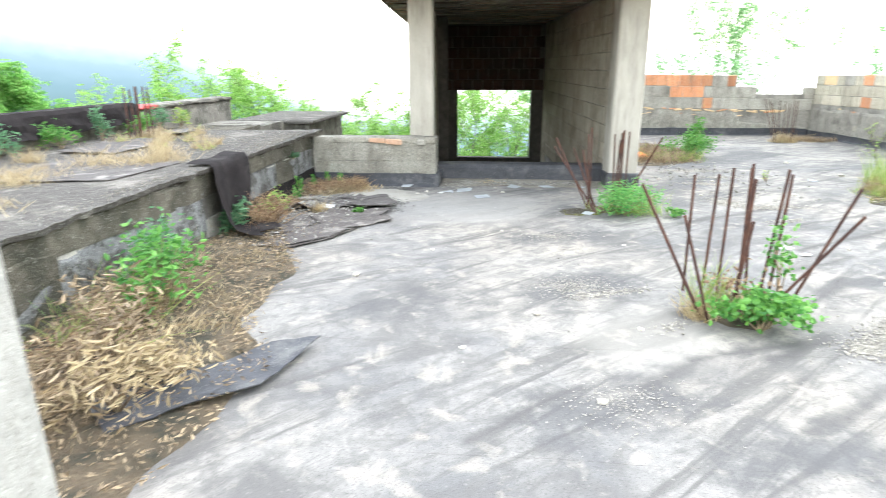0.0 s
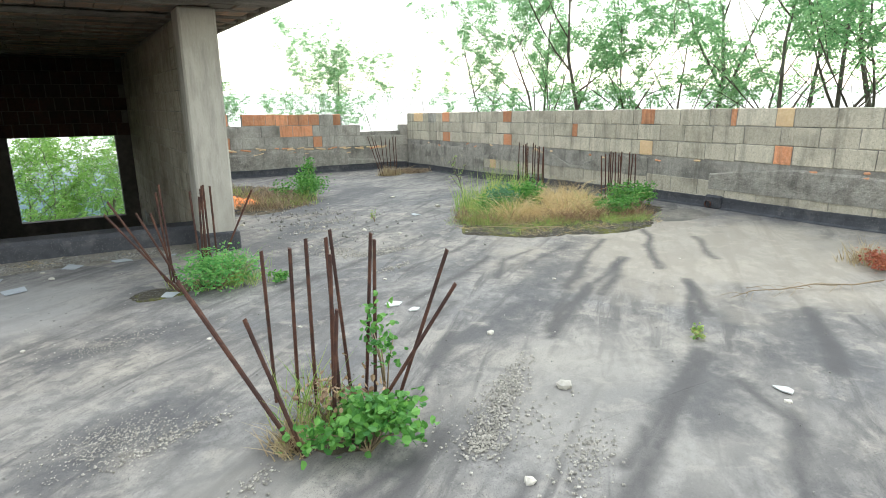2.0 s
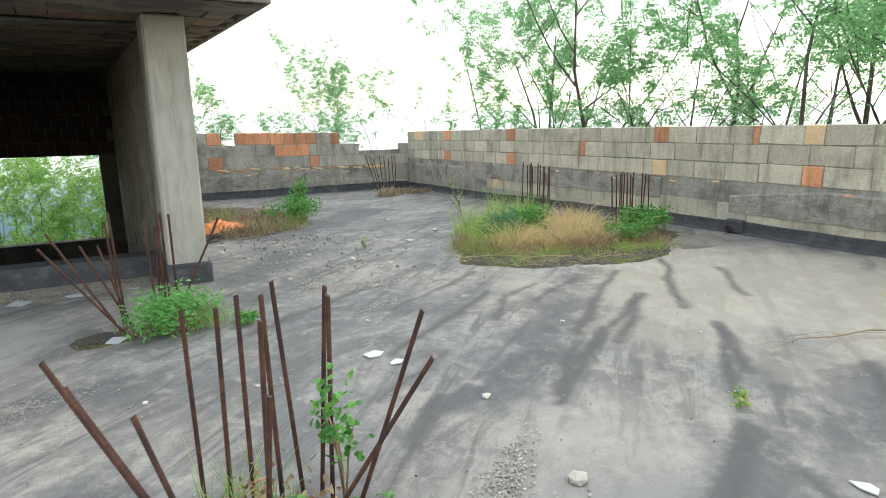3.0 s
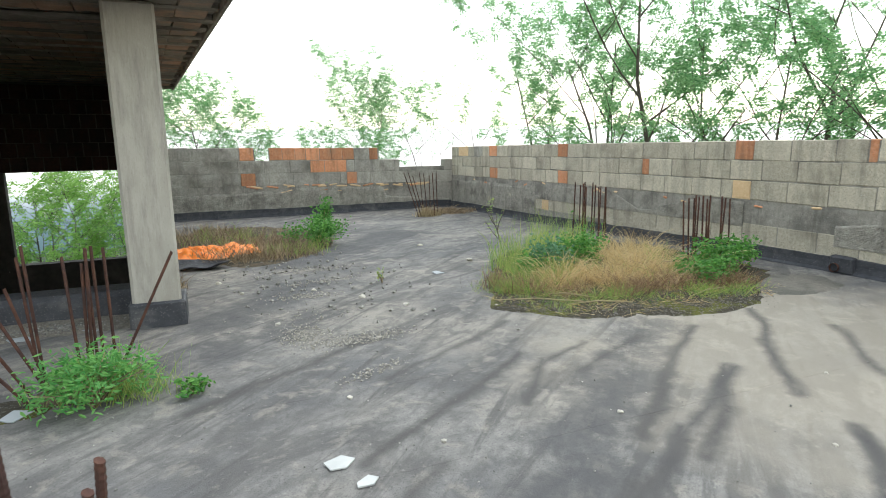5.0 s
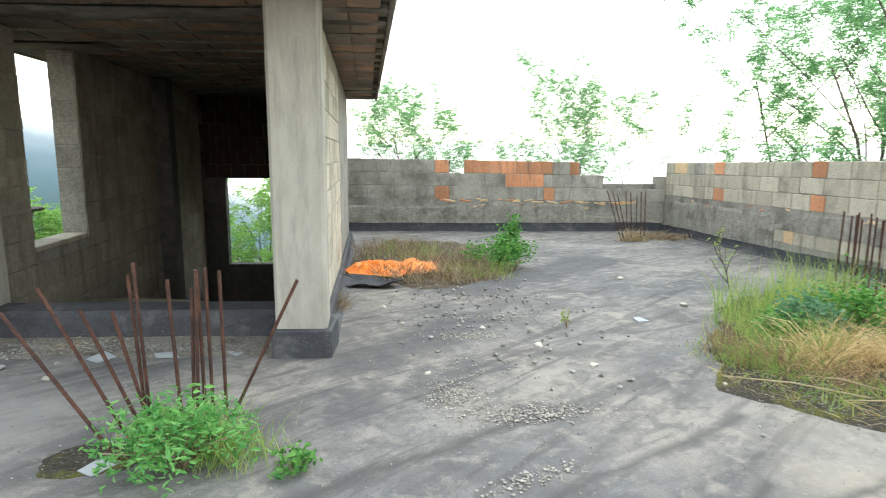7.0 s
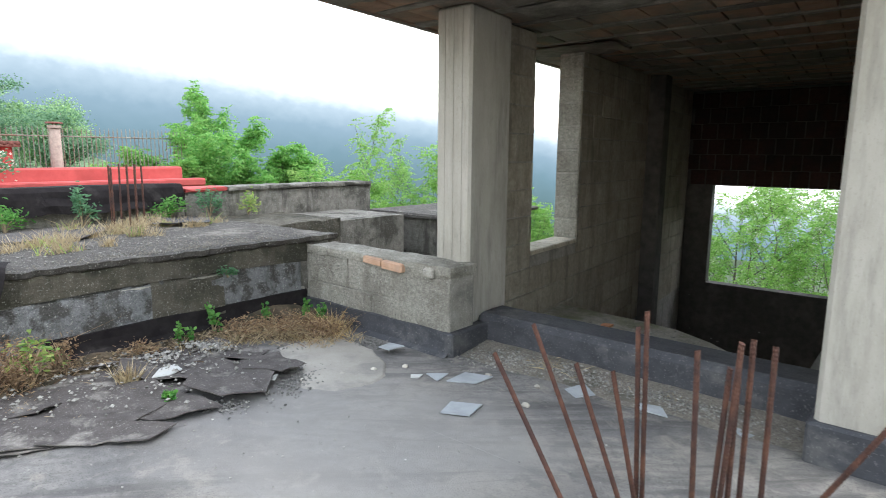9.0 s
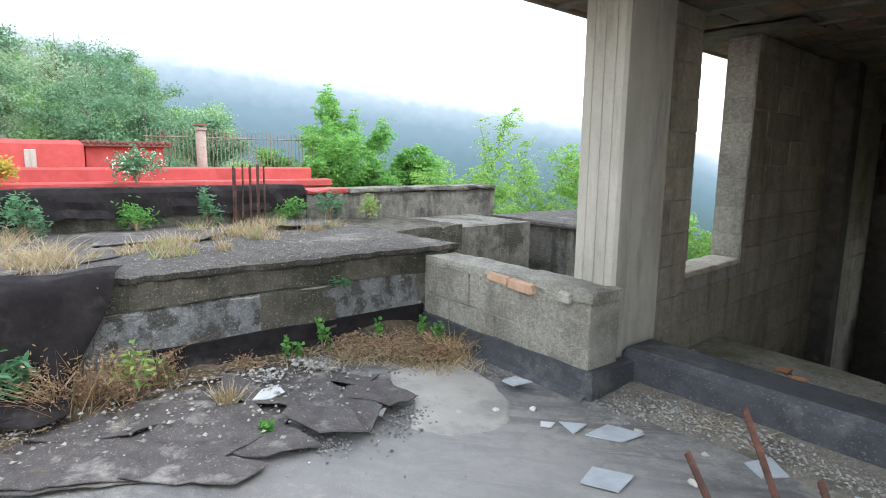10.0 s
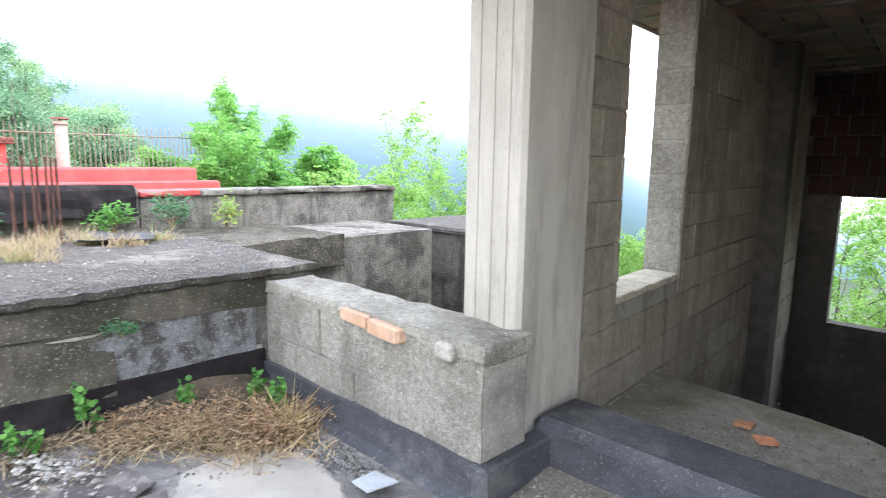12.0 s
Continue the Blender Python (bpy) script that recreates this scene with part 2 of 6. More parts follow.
M_BRICK = mat("terracotta", (0.56, 0.23, 0.11), (0.72, 0.36, 0.20), 25, (0.55, 0.30, 0.18), 3, (0.5, 0.7), 0.9, 0.3, 80, rnd=0.25, speck=0.4, streak=0.35)
M_BRICKY = mat("buff_terracotta", (0.62, 0.43, 0.24), (0.74, 0.56, 0.35), 25, (0.58, 0.40, 0.24), 3, (0.5, 0.7), 0.9, 0.3, 80, rnd=0.1, speck=0.2)
M_LOW = mat("porous_grey_block", (0.235, 0.22, 0.185), (0.42, 0.393, 0.333), 38, (0.175, 0.16, 0.132), 2.3, (0.48, 0.68), 0.95, 1.0, 60, rnd=0.12, dist=0.02, speck=0.9, streak=0.35)
M_LIME = mat("peeling_limewash", (0.155, 0.156, 0.156), (0.27, 0.272, 0.274), 18, (0.085, 0.082, 0.075), 7.0, (0.48, 0.57), 0.95, 1.0, 40, dist=0.03, speck=0.9, streak=0.5)
M_CONC = mat("cast_concrete", (0.36, 0.335, 0.285), (0.46, 0.43, 0.375), 6, (0.26, 0.235, 0.19), 1.6, (0.5, 0.75), 0.85, 0.25, 60, vec=(1, 1, 0.35), speck=0.25, streak=0.35)
M_SOFFIT = mat("soffit_clay", (0.24, 0.145, 0.098), (0.36, 0.225, 0.155), 6, (0.18, 0.155, 0.128), 1.2, (0.42, 0.56), 0.9, 0.8, 40, island=0.22, speck=0.4)
M_RIB = mat("soffit_rib", (0.20, 0.176, 0.147), (0.31, 0.28, 0.24), 7, (0.13, 0.112, 0.094), 1.5, (0.45, 0.6), 0.95, 0.9, 30, dist=0.02, speck=0.4)
# gloom inside the stair house is put into these two dark colours
M_SHADEBRICK = mat("shade_dark_brick", (0.035, 0.019, 0.016), (0.06, 0.03, 0.023), 20, (0.03, 0.022, 0.019), 2, (0.45, 0.6), 0.95, 0.4, 60, rnd=0.25)
M_SHADEWALL = mat("shade_dark_wall", (0.06, 0.055, 0.05), (0.11, 0.10, 0.09), 8, (0.14, 0.125, 0.11), 1.6, (0.55, 0.7), 0.95, 0.6, 50)
M_GSOIL = mat("grit_soil", (0.19, 0.17, 0.14), (0.33, 0.295, 0.245), 45, (0.15, 0.138, 0.112), 5, (0.5, 0.65), 0.95, 1.0, 130, dist=0.015, speck=0.7)
M_OLD = mat("old_stained_render", (0.17, 0.158, 0.135), (0.29, 0.272, 0.235), 14, (0.09, 0.085, 0.07), 2.4, (0.47, 0.6), 0.95, 1.0, 40, dist=0.025, speck=0.7, streak=0.75)
M_SLAB = mat("slab_concrete", (0.27, 0.26, 0.24), (0.36, 0.35, 0.32), 9, (0.17, 0.165, 0.15), 1.7, (0.45, 0.65), 0.92, 0.5, 60, speck=0.5, streak=0.3)
M_TDECK = mat("old_deck", (0.062, 0.056, 0.05), (0.12, 0.108, 0.095), 12, (0.21, 0.19, 0.165), 1.9, (0.55, 0.66), 0.95, 1.0, 50, dist=0.02, speck=0.9, streak=0)
M_STAIN = mat("stained_beam", (0.075, 0.067, 0.05), (0.14, 0.125, 0.097), 9, (0.045, 0.043, 0.03), 2.2, (0.45, 0.6), 0.95, 0.9, 45, dist=0.02, speck=0.6, streak=0.4)
M_DUST = mat("dusty_concrete", (0.23, 0.21, 0.175), (0.36, 0.335, 0.275), 14, (0.19, 0.19, 0.115), 2.0, (0.5, 0.65), 0.95, 0.8, 70, speck=0.7)
M_RUST = mat("rusty_steel", (0.075, 0.036, 0.027), (0.14, 0.064, 0.042), 30, (0.06, 0.032, 0.027), 6, (0.45, 0.6), 0.8, 0.3, 200, metal=0.15)
M_DIRT = mat("dry_litter", (0.10, 0.075, 0.05), (0.19, 0.15, 0.10), 40, (0.06, 0.055, 0.04), 5, (0.45, 0.6), 1.0, 1.0, 90, dist=0.02)
M_FELTB = mat("brown_black_felt", (0.014, 0.012, 0.0125), (0.028, 0.024, 0.024), 10, (0.05, 0.044, 0.042), 3, (0.58, 0.72), 0.95, 0.5, 80, spec=0.1)
M_STONE = mat("rubble", (0.33, 0.305, 0.26), (0.49, 0.455, 0.39), 20, None, rough=0.95, bump=0.5, rnd=0.25, island=0.35)


# ---- mesh helpers ----
def link(name, bm, material, parent=None, label=""):
    me = bpy.data.meshes.new(name)
    bm.to_mesh(me)
    bm.free()
    me.materials.append(material)
    ob = new(name, me)
    ob.parent = parent
    if label:
        ob["label"] = label
    return ob


def part(name, bm, material, parent, label=""):
    return link(name, bm, material, parent, label)


def raw(name, verts, faces, material, parent=None, label="", smooth=False):
    me = bpy.data.meshes.new(name)
    me.from_pydata([tuple(v) for v in verts], [], faces)
    me.materials.append(material)
    if smooth:
        me.shade_smooth()
    ob = new(name, me)
    ob.parent = parent
    if label:
        ob["label"] = label
    return ob


def thing(name, label, category, group="", kind="", at=(0, 0, 0)):
    ob = new(name)
    ob.location = at
    ob.empty_display_size = 0.1
    return tagged(ob, label, category, group, kind)


def box(bm, x0, y0, z0, x1, y1, z1, bev=0.0, m=None, jag=0.0):
    r = bmesh.ops.create_cube(bm, size=1.0)
    vs = r["verts"]
    for v in vs:
        v.co = Vector(((x0 + x1) / 2 + v.co.x * (x1 - x0), (y0 + y1) / 2 + v.co.y * (y1 - y0), (z0 + z1) / 2 + v.co.z * (z1 - z0)))
    if bev:
        es = list({e for v in vs for e in v.link_edges})
        r = bmesh.ops.bevel(bm, geom=es, offset=bev, segments=1, affect="EDGES")
        vs = list({v for f in r["faces"] for v in f.verts} | {v for v in vs if v.is_valid})
    if jag:
        for v in vs:
            v.co += Vector((random.uniform(-jag, jag), random.uniform(-jag, jag), random.uniform(-jag, jag)))
    if m is not None:
        for v in vs:
            v.co = m @ v.co
    return vs


def one_box(name, dims, material, parent=None, bev=0.0, m=None, label=""):
    bm = bmesh.new()
    box(bm, *dims, bev=bev, m=m)
    return link(name, bm, material, parent, label)


def rough_slab(x0, y0, z0, x1, y1, z1, amp=0.012, step=0.07, seed=1.0):
    """A worn slab: a box cut fine, its faces and arrises broken by noise."""
    bm = bmesh.new()
    box(bm, x0, y0, z0, x1, y1, z1)
    for ax in range(3):
        lo, hi = (x0, y0, z0)[ax], (x1, y1, z1)[ax]
        nrm = Vector((ax == 0, ax == 1, ax == 2))
        for k in range(1, max(2, int((hi - lo) / step))):
            f = lo + (hi - lo) * k / max(2, int((hi - lo) / step))
            bmesh.ops.bisect_plane(bm, geom=bm.verts[:] + bm.edges[:] + bm.faces[:], plane_co=nrm * f, plane_no=nrm)
    mid = Vector(((x0 + x1) / 2, (y0 + y1) / 2, (z0 + z1) / 2))
    for v in bm.verts:
        edge = sum(abs(v.co[i] - (x0, y0, z0)[i]) < 1e-4 or abs(v.co[i] - (x1, y1, z1)[i]) < 1e-4 for i in range(3))
        p = v.co * 9 + Vector((seed, seed, seed))
        q = v.co * 2.2 + Vector((seed, 0, 0))
        w = Vector((noise.noise(p), noise.noise(p + Vector((7, 0, 0))), noise.noise(p + Vector((0, 7, 0))))) * amp + Vector((0, 0, noise.noise(q))) * amp
        v.co += w
        if edge >= 2:
            d = mid - v.co
            s = amp * (0.4 + max(0, noise.noise(p * 0.8)) * 2.0)
            v.co += Vector([math.copysign(s, d[i]) if min(abs(v.co[i] - (x0, y0, z0)[i]), abs(v.co[i] - (x1, y1, z1)[i])) < amp * 2.2 else 0 for i in range(3)])
    return bm


BLOCKS = {}


def block_mesh(l, h, d, material, bev=0.012, kind=0):
    """A chamfered block, front face towards -y, one mesh for each size."""
    key = (round(l, 2), round(h, 2), round(d, 2), material.name, kind)
    if key not in BLOCKS:
        bm = bmesh.new()
        box(bm, -l / 2, 0, -h / 2, l / 2, d, h / 2, bev=bev, jag=0.004)
        if kind == 1:
            for i in range(4):
                z = -h / 2 + h * (i + 0.7) / 4.6
                box(bm, -l / 2 + 0.01, -0.004, z - 0.006, l / 2 - 0.01, 0.01, z + 0.006)
        me = bpy.data.meshes.new("block")
        bm.to_mesh(me)
        bm.free()
        me.materials.append(material)
        BLOCKS[key] = me
    return BLOCKS[key]


def put_block(name, l, h, d, material, place, turn, parent, kind=0, tilt=0.0, bev=0.012):
    ob = new(name, block_mesh(l, h, d, material, bev, kind))
    ob.parent = parent
    ob.matrix_basis = Matrix.Translation(place) @ Matrix.Rotation(turn, 4, "Z") @ Matrix.Rotation(tilt, 4, "Y")
    return ob


def lerp(x, xs, ys):
    return float(np.interp(x, xs, ys))


def ground(x, y):
    """Height of the roof deck: it falls gently towards the far corner."""
    z = lerp(y, (-6, 3.5, 8, 13, 18), (0.02, 0.0, -0.07, -0.27, -0.38))
    return z + 0.014 * noise.noise(Vector((x * 0.7, y * 0.7, 3.1))) + 0.006 * noise.noise(Vector((x * 2.1, y * 2.1, 7.7)))


SHEAR = 0.077


def sk(x, y, z):
    """The stair house leans off square: plan shear away from its front line y = 8."""
    return Vector((x - SHEAR * (y - 8.0), y, z))


def skew_box(bm, x0, y0, z0, x1, y1, z1, bev=0.0, jag=0.0):
    for v in box(bm, x0, y0, z0, x1, y1, z1, bev=bev, jag=jag):
        v.co = sk(*v.co)


# ---- roof deck in lapped membrane sheets ----
X0, X1, Y0, Y1 = -0.55, 10.85, -4.0, 17.55
bm = bmesh.new()
box(bm, X0, Y0, -1.0, X1, 8.3, -0.55)
box(bm, 3.2, 8.3, -1.0, X1, Y1, -0.55)
deck = tagged(link("floor", bm, M_SLAB), "grey mineral roofing membrane deck with dark stains, streaks and seams", "floor", kind="structure")


def sheet(ya, yb):
    nx, ny = 76, 7
    X0 = 3.7 - SHEAR * (ya - 8) if ya > 8.3 else -0.55
    vs, fs = [], []
    for j in range(ny + 1):
        y = ya + (yb - ya) * j / ny
        for i in range(nx + 1):
            x = X0 + (X1 - X0) * i / nx
            w = 0.05 * noise.noise(Vector((x * 0.4, round(y, 1) * 3, 0))) if j in (0, ny) else 0
            lap = 0.0006 if j == 0 else 0.0
            fold = max(0, noise.noise(Vector((x * 1.1 + y * 0.8, (y - x) * 0.22, 5))) - 0.32) * 0.05
            vs.append((x, y + w, ground(x, y + w) + lap + fold))
    for j in range(ny):
        for i in range(nx):
            a = j * (nx + 1) + i
            fs.append((a, a + 1, a + nx + 2, a + nx + 1))
    return vs, fs


for k in range(22):
    ya = Y0 + 0.2 + k * 0.98
    vs, fs = sheet(ya, ya + 0.99)
    n0 = len(vs)
    vs += [(x, y, -0.6) for x, y, z in vs[:77]]
    fs += [(i, i + 1 + 0, n0 + i + 1, n0 + i) for i in range(76)]
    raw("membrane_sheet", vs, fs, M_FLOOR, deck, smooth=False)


# ---- block walls ----
def course(parent, p0, turn, spans, z, h, d, slope=0.0, proud=0.006):
    """One course of blocks: spans are (start, end, kind) along the wall; kind g grey, o orange, b buff."""
    c, s = math.cos(turn), math.sin(turn)
    for a, b, k in spans:
        l = b - a - 0.012
        mid = (a + b) / 2
        zz = z + slope * mid + random.uniform(-0.004, 0.004)
        out = proud + random.uniform(0, 0.006)
        place = (p0[0] + c * mid + s * out, p0[1] + s * mid - c * out, zz)
        m = {"g": M_BLOCK, "o": M_BRICK, "b": M_BRICKY, "d": M_BLOCKD, "l": M_LOW}[k]
        put_block("brick" if k in "ob" else "block", l, h - 0.012, d + 2 * proud, m, place, turn, parent, kind=1 if k in "ob" else 0, tilt=random.uniform(-0.006, 0.006), bev=0.006)


def run(a, b, l, off=0.0, kind="g", cuts=()):
    """Blocks of length l from a to b; cuts are (start, end, kind) set between them."""
    out, x = [], a
    for c0, c1, ck in list(cuts) + [(b, b, "")]:
        first = True
        while x < c0 - 0.02:
            step = l - (off if first else 0) + random.choice((0, 0, 0, -0.03, 0.03))
            first = False
            e = min(x + step, c0)
            if c0 - e < 0.1:
                e = c0
            out.append((x, e, kind))
            x = e
        if ck:
            out.append((c0, c1, ck))
            x = c1
        off = 0.0
    return out


# right parapet, running along y; local distance runs from its far end towards the viewer
RW0, RW1 = Vector((10.55, 17.4, 0)), Vector((10.82, -4.0, 0))
RT = math.atan2(RW1.y - RW0.y, RW1.x - RW0.x)
RL = (RW1 - RW0).length
def rw_top(s):
    return lerp(s, (0, 5, 9, 12.6, 21.5), (1.235, 1.33, 1.385, 1.43, 1.46))
def along(p0, turn, s, out=0.0, z=0.0):
    return Vector((p0[0] + math.cos(turn) * s + math.sin(turn) * out, p0[1] + math.sin(turn) * s - math.cos(turn) * out, z))
wall_r = tagged(new("wall_east"), "unfinished parapet of grey concrete blocks with terracotta patches", "wall", kind="structure")
vs, fs = [], []
NS = 60
for i in range(NS + 1):
    s = RL * i / NS
    zb, zt = -0.6, rw_top(s) - 0.012
    for out, z in ((0, zb), (0, zt), (-0.2, zt), (-0.2, zb)):
        vs.append(along(RW0, RT, s, out, z))
for i in range(NS):
    for k in range(4):
        a, b = i * 4 + k, i * 4 + (k + 1) % 4
        fs.append((a, b, b + 4, a + 4))
fs += [(0, 1, 2, 3), (NS * 4 + 3, NS * 4 + 2, NS * 4 + 1, NS * 4)]
raw("wall_core", vs, fs, M_MORTAR, wall_r, "grey mortar core")


def rs(y):
    return (RW0.y - y) * RL / (RW0.y - RW1.y)


def row_r(k, cuts, off, l=0.5, h=0.25, sel=(0, 21.4)):
    """A course k counted from the top of the east parapet."""
    spans = run(sel[0], sel[1], l, off, "g", cuts)
    for sp in spans:
        mid = (sp[0] + sp[1]) / 2
        course(wall_r, RW0, RT, [sp], rw_top(mid) - h * (k + 0.5), h, 0.2)


row_r(0, [(0.44, 1.02, "b"), (1.35, 1.8, "d"), (2.15, 2.54, "o"), (rs(12.42), rs(12.1), "o"), (rs(8.4), rs(8.12), "o"), (rs(6.75), rs(6.65), "o"), (rs(6.08), rs(5.83), "b")], 0.1)
row_r(1, [(rs(10.1), rs(9.95), "o")], 0.3)
row_r(2, [(2.18, 2.57, "o"), (rs(12.4), rs(12.08), "o"), (rs(8.4), rs(8.12), "b"), (rs(6.05), rs(5.8), "o")], 0.15)
row_r(4, [(rs(12.95), rs(12.7), "b")], 0.35, h=0.262)
row_r(5, [], 0.05, h=0.255, sel=(6.5, 21.4))


# far parapet, running along x
FW0, FL = Vector((3.05, 17.4, 0)), 7.5
wall_f = tagged(new("wall_north"), "broken block parapet with orange hollow bricks along its top", "wall", kind="structure")
ftop = lambda s: lerp(s, (0, 7.5), (1.31, 1.22))
H = 0.3
bm = bmesh.new()
for a, b, drop in ((0, 2.06, 0.0), (2.06, 2.4, 0.02), (2.4, 2.74, H), (2.74, 5.45, 0.02), (5.45, 6.0, H), (6.0, 7.3, 2 * H - 0.12), (7.3, 7.5, 0.3)):
    zt = ftop((a + b) / 2) - drop - 0.014
    box(bm, FW0.x + a, 17.4, -0.7, FW0.x + b + 0.003, 17.6, zt)
part("wall_core", bm, M_MORTAR, wall_f, "grey mortar core")


def row_f(k, spans):
    for sp in spans:
        course(wall_f, FW0, 0.0, [sp], ftop((sp[0] + sp[1]) / 2) - H * (k + 0.5), H, 0.2)


row_f(0, run(0, 2.04, 0.6, 0.2, "d") + [(2.06, 2.38, "o"), (2.74, 3.04, "o"), (3.04, 3.34, "o"), (3.34, 3.6, "o"), (3.6, 3.94, "o"), (3.94, 4.22, "o"), (4.22, 4.5, "o"), (4.5, 4.8, "o"), (4.8, 5.2, "d"), (5.2, 5.42, "o")])
row_f(1, run(0, 3.7, 0.6, 0.4, "d") + [(3.7, 4.05, "o"), (4.05, 4.6, "o"), (4.6, 4.8, "d")] + run(4.8, 6.0, 0.6, 0.1, "d") + [(7.25, 7.5, "d")])
row_f(2, run(0, 2.06, 0.6, 0.1, "d") + [(2.06, 2.4, "o")] + run(2.4, 4.6, 0.6, 0.3, "d") + [(4.6, 4.86, "o")] + run(4.86, 7.5, 0.6, 0.25, "d"))


def patchy(name, parent, p0, turn, s0, s1, top, low, seed, thick=0.03, material=None):
    """A rough coat of render with a ragged upper edge."""
    vs, fs = [], []
    n, m = int((s1 - s0) / 0.08), 10
    for i in range(n + 1):
        s = s0 + (s1 - s0) * i / n
        zt = top(s) + 0.07 * noise.noise(Vector((s * 1.6, seed, 0))) + 0.03 * noise.noise(Vector((s * 6, seed, 2)))
        zl = low(s)
        for j in range(m + 1):
            z = zl + (zt - zl) * j / m
            o = thick * (0.55 + 0.5 * noise.noise(Vector((s * 3, z * 5, seed)))) if j < m else -0.004
            vs.append(along(p0, turn, s, max(o, 0.004) if j < m else -0.004, z))
    for i in range(n):
        for j in range(m):
            a = i * (m + 1) + j
            fs.append((a, a + m + 1, a + m + 2, a + 1))
    return raw(name, vs, fs, material or M_RENDER, parent, "rough grey render coat")


def dz_r(s):
    p = along(RW0, RT, s)
    return ground(p.x, p.y)


patchy("render_coat", wall_r, RW0, RT, 0.0, 4.2, lambda s: rw_top(s) - 0.84, lambda s: dz_r(s) - 0.02, 1.0)
patchy("render_coat", wall_r, RW0, RT, 4.2, 9.2, lambda s: rw_top(s) - 0.78 - 0.25 * max(0, math.sin(s * 1.9)), lambda s: rw_top(s) - 1.1, 2.0, 0.025)
patchy("render_coat", wall_r, RW0, RT, 10.4, 13.6, lambda s: rw_top(s) - 0.95 + 0.16 * math.sin((s - 10.4) * 0.98), lambda s: rw_top(s) - 1.18, 3.0, 0.04)
patchy("render_coat", wall_f, FW0, 0.0, 0.0, 7.4, lambda s: ftop(s) - 1.06 + 0.12 * math.sin(max(0, s - 2) * 0.75) - (0.2 if s > 5.6 else 0), lambda s: -0.45, 4.0)


def upstand(name, parent, p0, turn, s0, s1, zf, h=0.17, thick=0.035, material=None):
    vs, fs = [], []
    n = max(2, int((s1 - s0) / 0.12))
    for i in range(n + 1):
        s = s0 + (s1 - s0) * i / n
        z = zf(s)
        w = 0.012 * noise.noise(Vector((s * 2.3, z, h)))
        for o, zz in ((0.10, z + 0.004), (thick + 0.012 + w, z + 0.03), (thick + w, z + h * 0.6), (thick + w * 0.5, z + h + w), (-0.01, z + h + 0.008 + w)):
            vs.append(along(p0, turn, s, o, zz))
    for i in range(n):
        for j in range(4):
            a = i * 5 + j
            fs.append((a, a + 5, a + 6, a + 1))
    return raw(name, vs, fs, material or M_BLACK, parent, "black bitumen skirting")


upstand("skirting", wall_r, RW0, RT, 0.0, 21.0, dz_r, 0.16)
upstand("skirting", wall_f, FW0, 0.0, 0.0, 7.45, lambda s: ground(FW0.x + s, 17.3), 0.19)

# thin terracotta slips bedded in the coarse band
for i in range(34):
    s = random.uniform(2.3, 7.3)
    z = ftop(s) - 0.96 + (0.06 * math.sin((s - 2) * 1.1) if s < 5 else 0.02) + random.uniform(-0.03, 0.02) - (0.12 if random.random() < 0.25 else 0)
    put_block("tile_slip", random.choice((0.12, 0.2, 0.28)), 0.038, 0.05, M_BRICKY if random.random() < 0.7 else M_BRICK, along(FW0, 0, s, 0.017, z), 0.0, wall_f, 0, random.uniform(-0.25, 0.25))
for i in range(20):
    s = random.uniform(0.4, 13.5)
    put_block("tile_slip", random.choice((0.08, 0.12, 0.18)), random.choice((0.03, 0.045)), 0.05, M_BRICKY if random.random() < 0.6 else M_BRICK, along(RW0, RT, s, 0.017, rw_top(s) - 0.80 + random.uniform(-0.07, 0.03)), RT, wall_r, 0, random.uniform(-0.3, 0.3))

# ---- stair house ----
house = tagged(new("stair_house"), "unfinished concrete stair house with block walls and clay soffit", "building", kind="structure")


def pillar(name, x0, y0, x1, y1, z0, z1, parent, boards=0):
    bm = bmesh.new()
    skew_box(bm, x0, y0, z0, x1, y1, z1, bev=0.022)
    ob = part(name, bm, M_CONC, parent)
    for i in range(boards):
        bm = bmesh.new()
        x = x0 + (x1 - x0) * (i + 1) / (boards + 1.0)
        skew_box(bm, x - 0.004, y0 - 0.005, z0, x + 0.004, y0 + 0.01, z1 - 0.02)
        part("board_seam", bm, M_CONC, ob)
    return ob


ZS = 2.5
pillar("pillar", 3.6, 8.0, 3.975, 8.36, -0.2, ZS + 0.01, house)
pillar("pillar", 0.9, 8.3, 1.24, 8.9, -0.2, ZS + 0.01, house, 3)

# walls of the stair house: cores with openings, blocks in courses on the seen faces
bm = bmesh.new()
skew_box(bm, 3.72, 8.36, -2.6, 3.9, 15.9, ZS)
part("side_wall", bm, M_MORTAR, house)
bm = bmesh.new()
for a, b, za, zb in ((8.9, 9.52, -2.6, ZS), (9.52, 10.6, -2.6, 0.48), (10.6, 15.9, -2.6, ZS)):
    skew_box(bm, 0.86, a, za, 1.13, b, zb)
part("side_wall", bm, M_MORTAR, house)
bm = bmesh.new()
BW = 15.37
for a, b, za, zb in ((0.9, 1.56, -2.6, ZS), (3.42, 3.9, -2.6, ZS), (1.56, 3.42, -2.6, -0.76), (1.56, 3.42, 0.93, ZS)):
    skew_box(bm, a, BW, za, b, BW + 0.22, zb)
part("back_wall", bm, M_SHADEWALL, house)


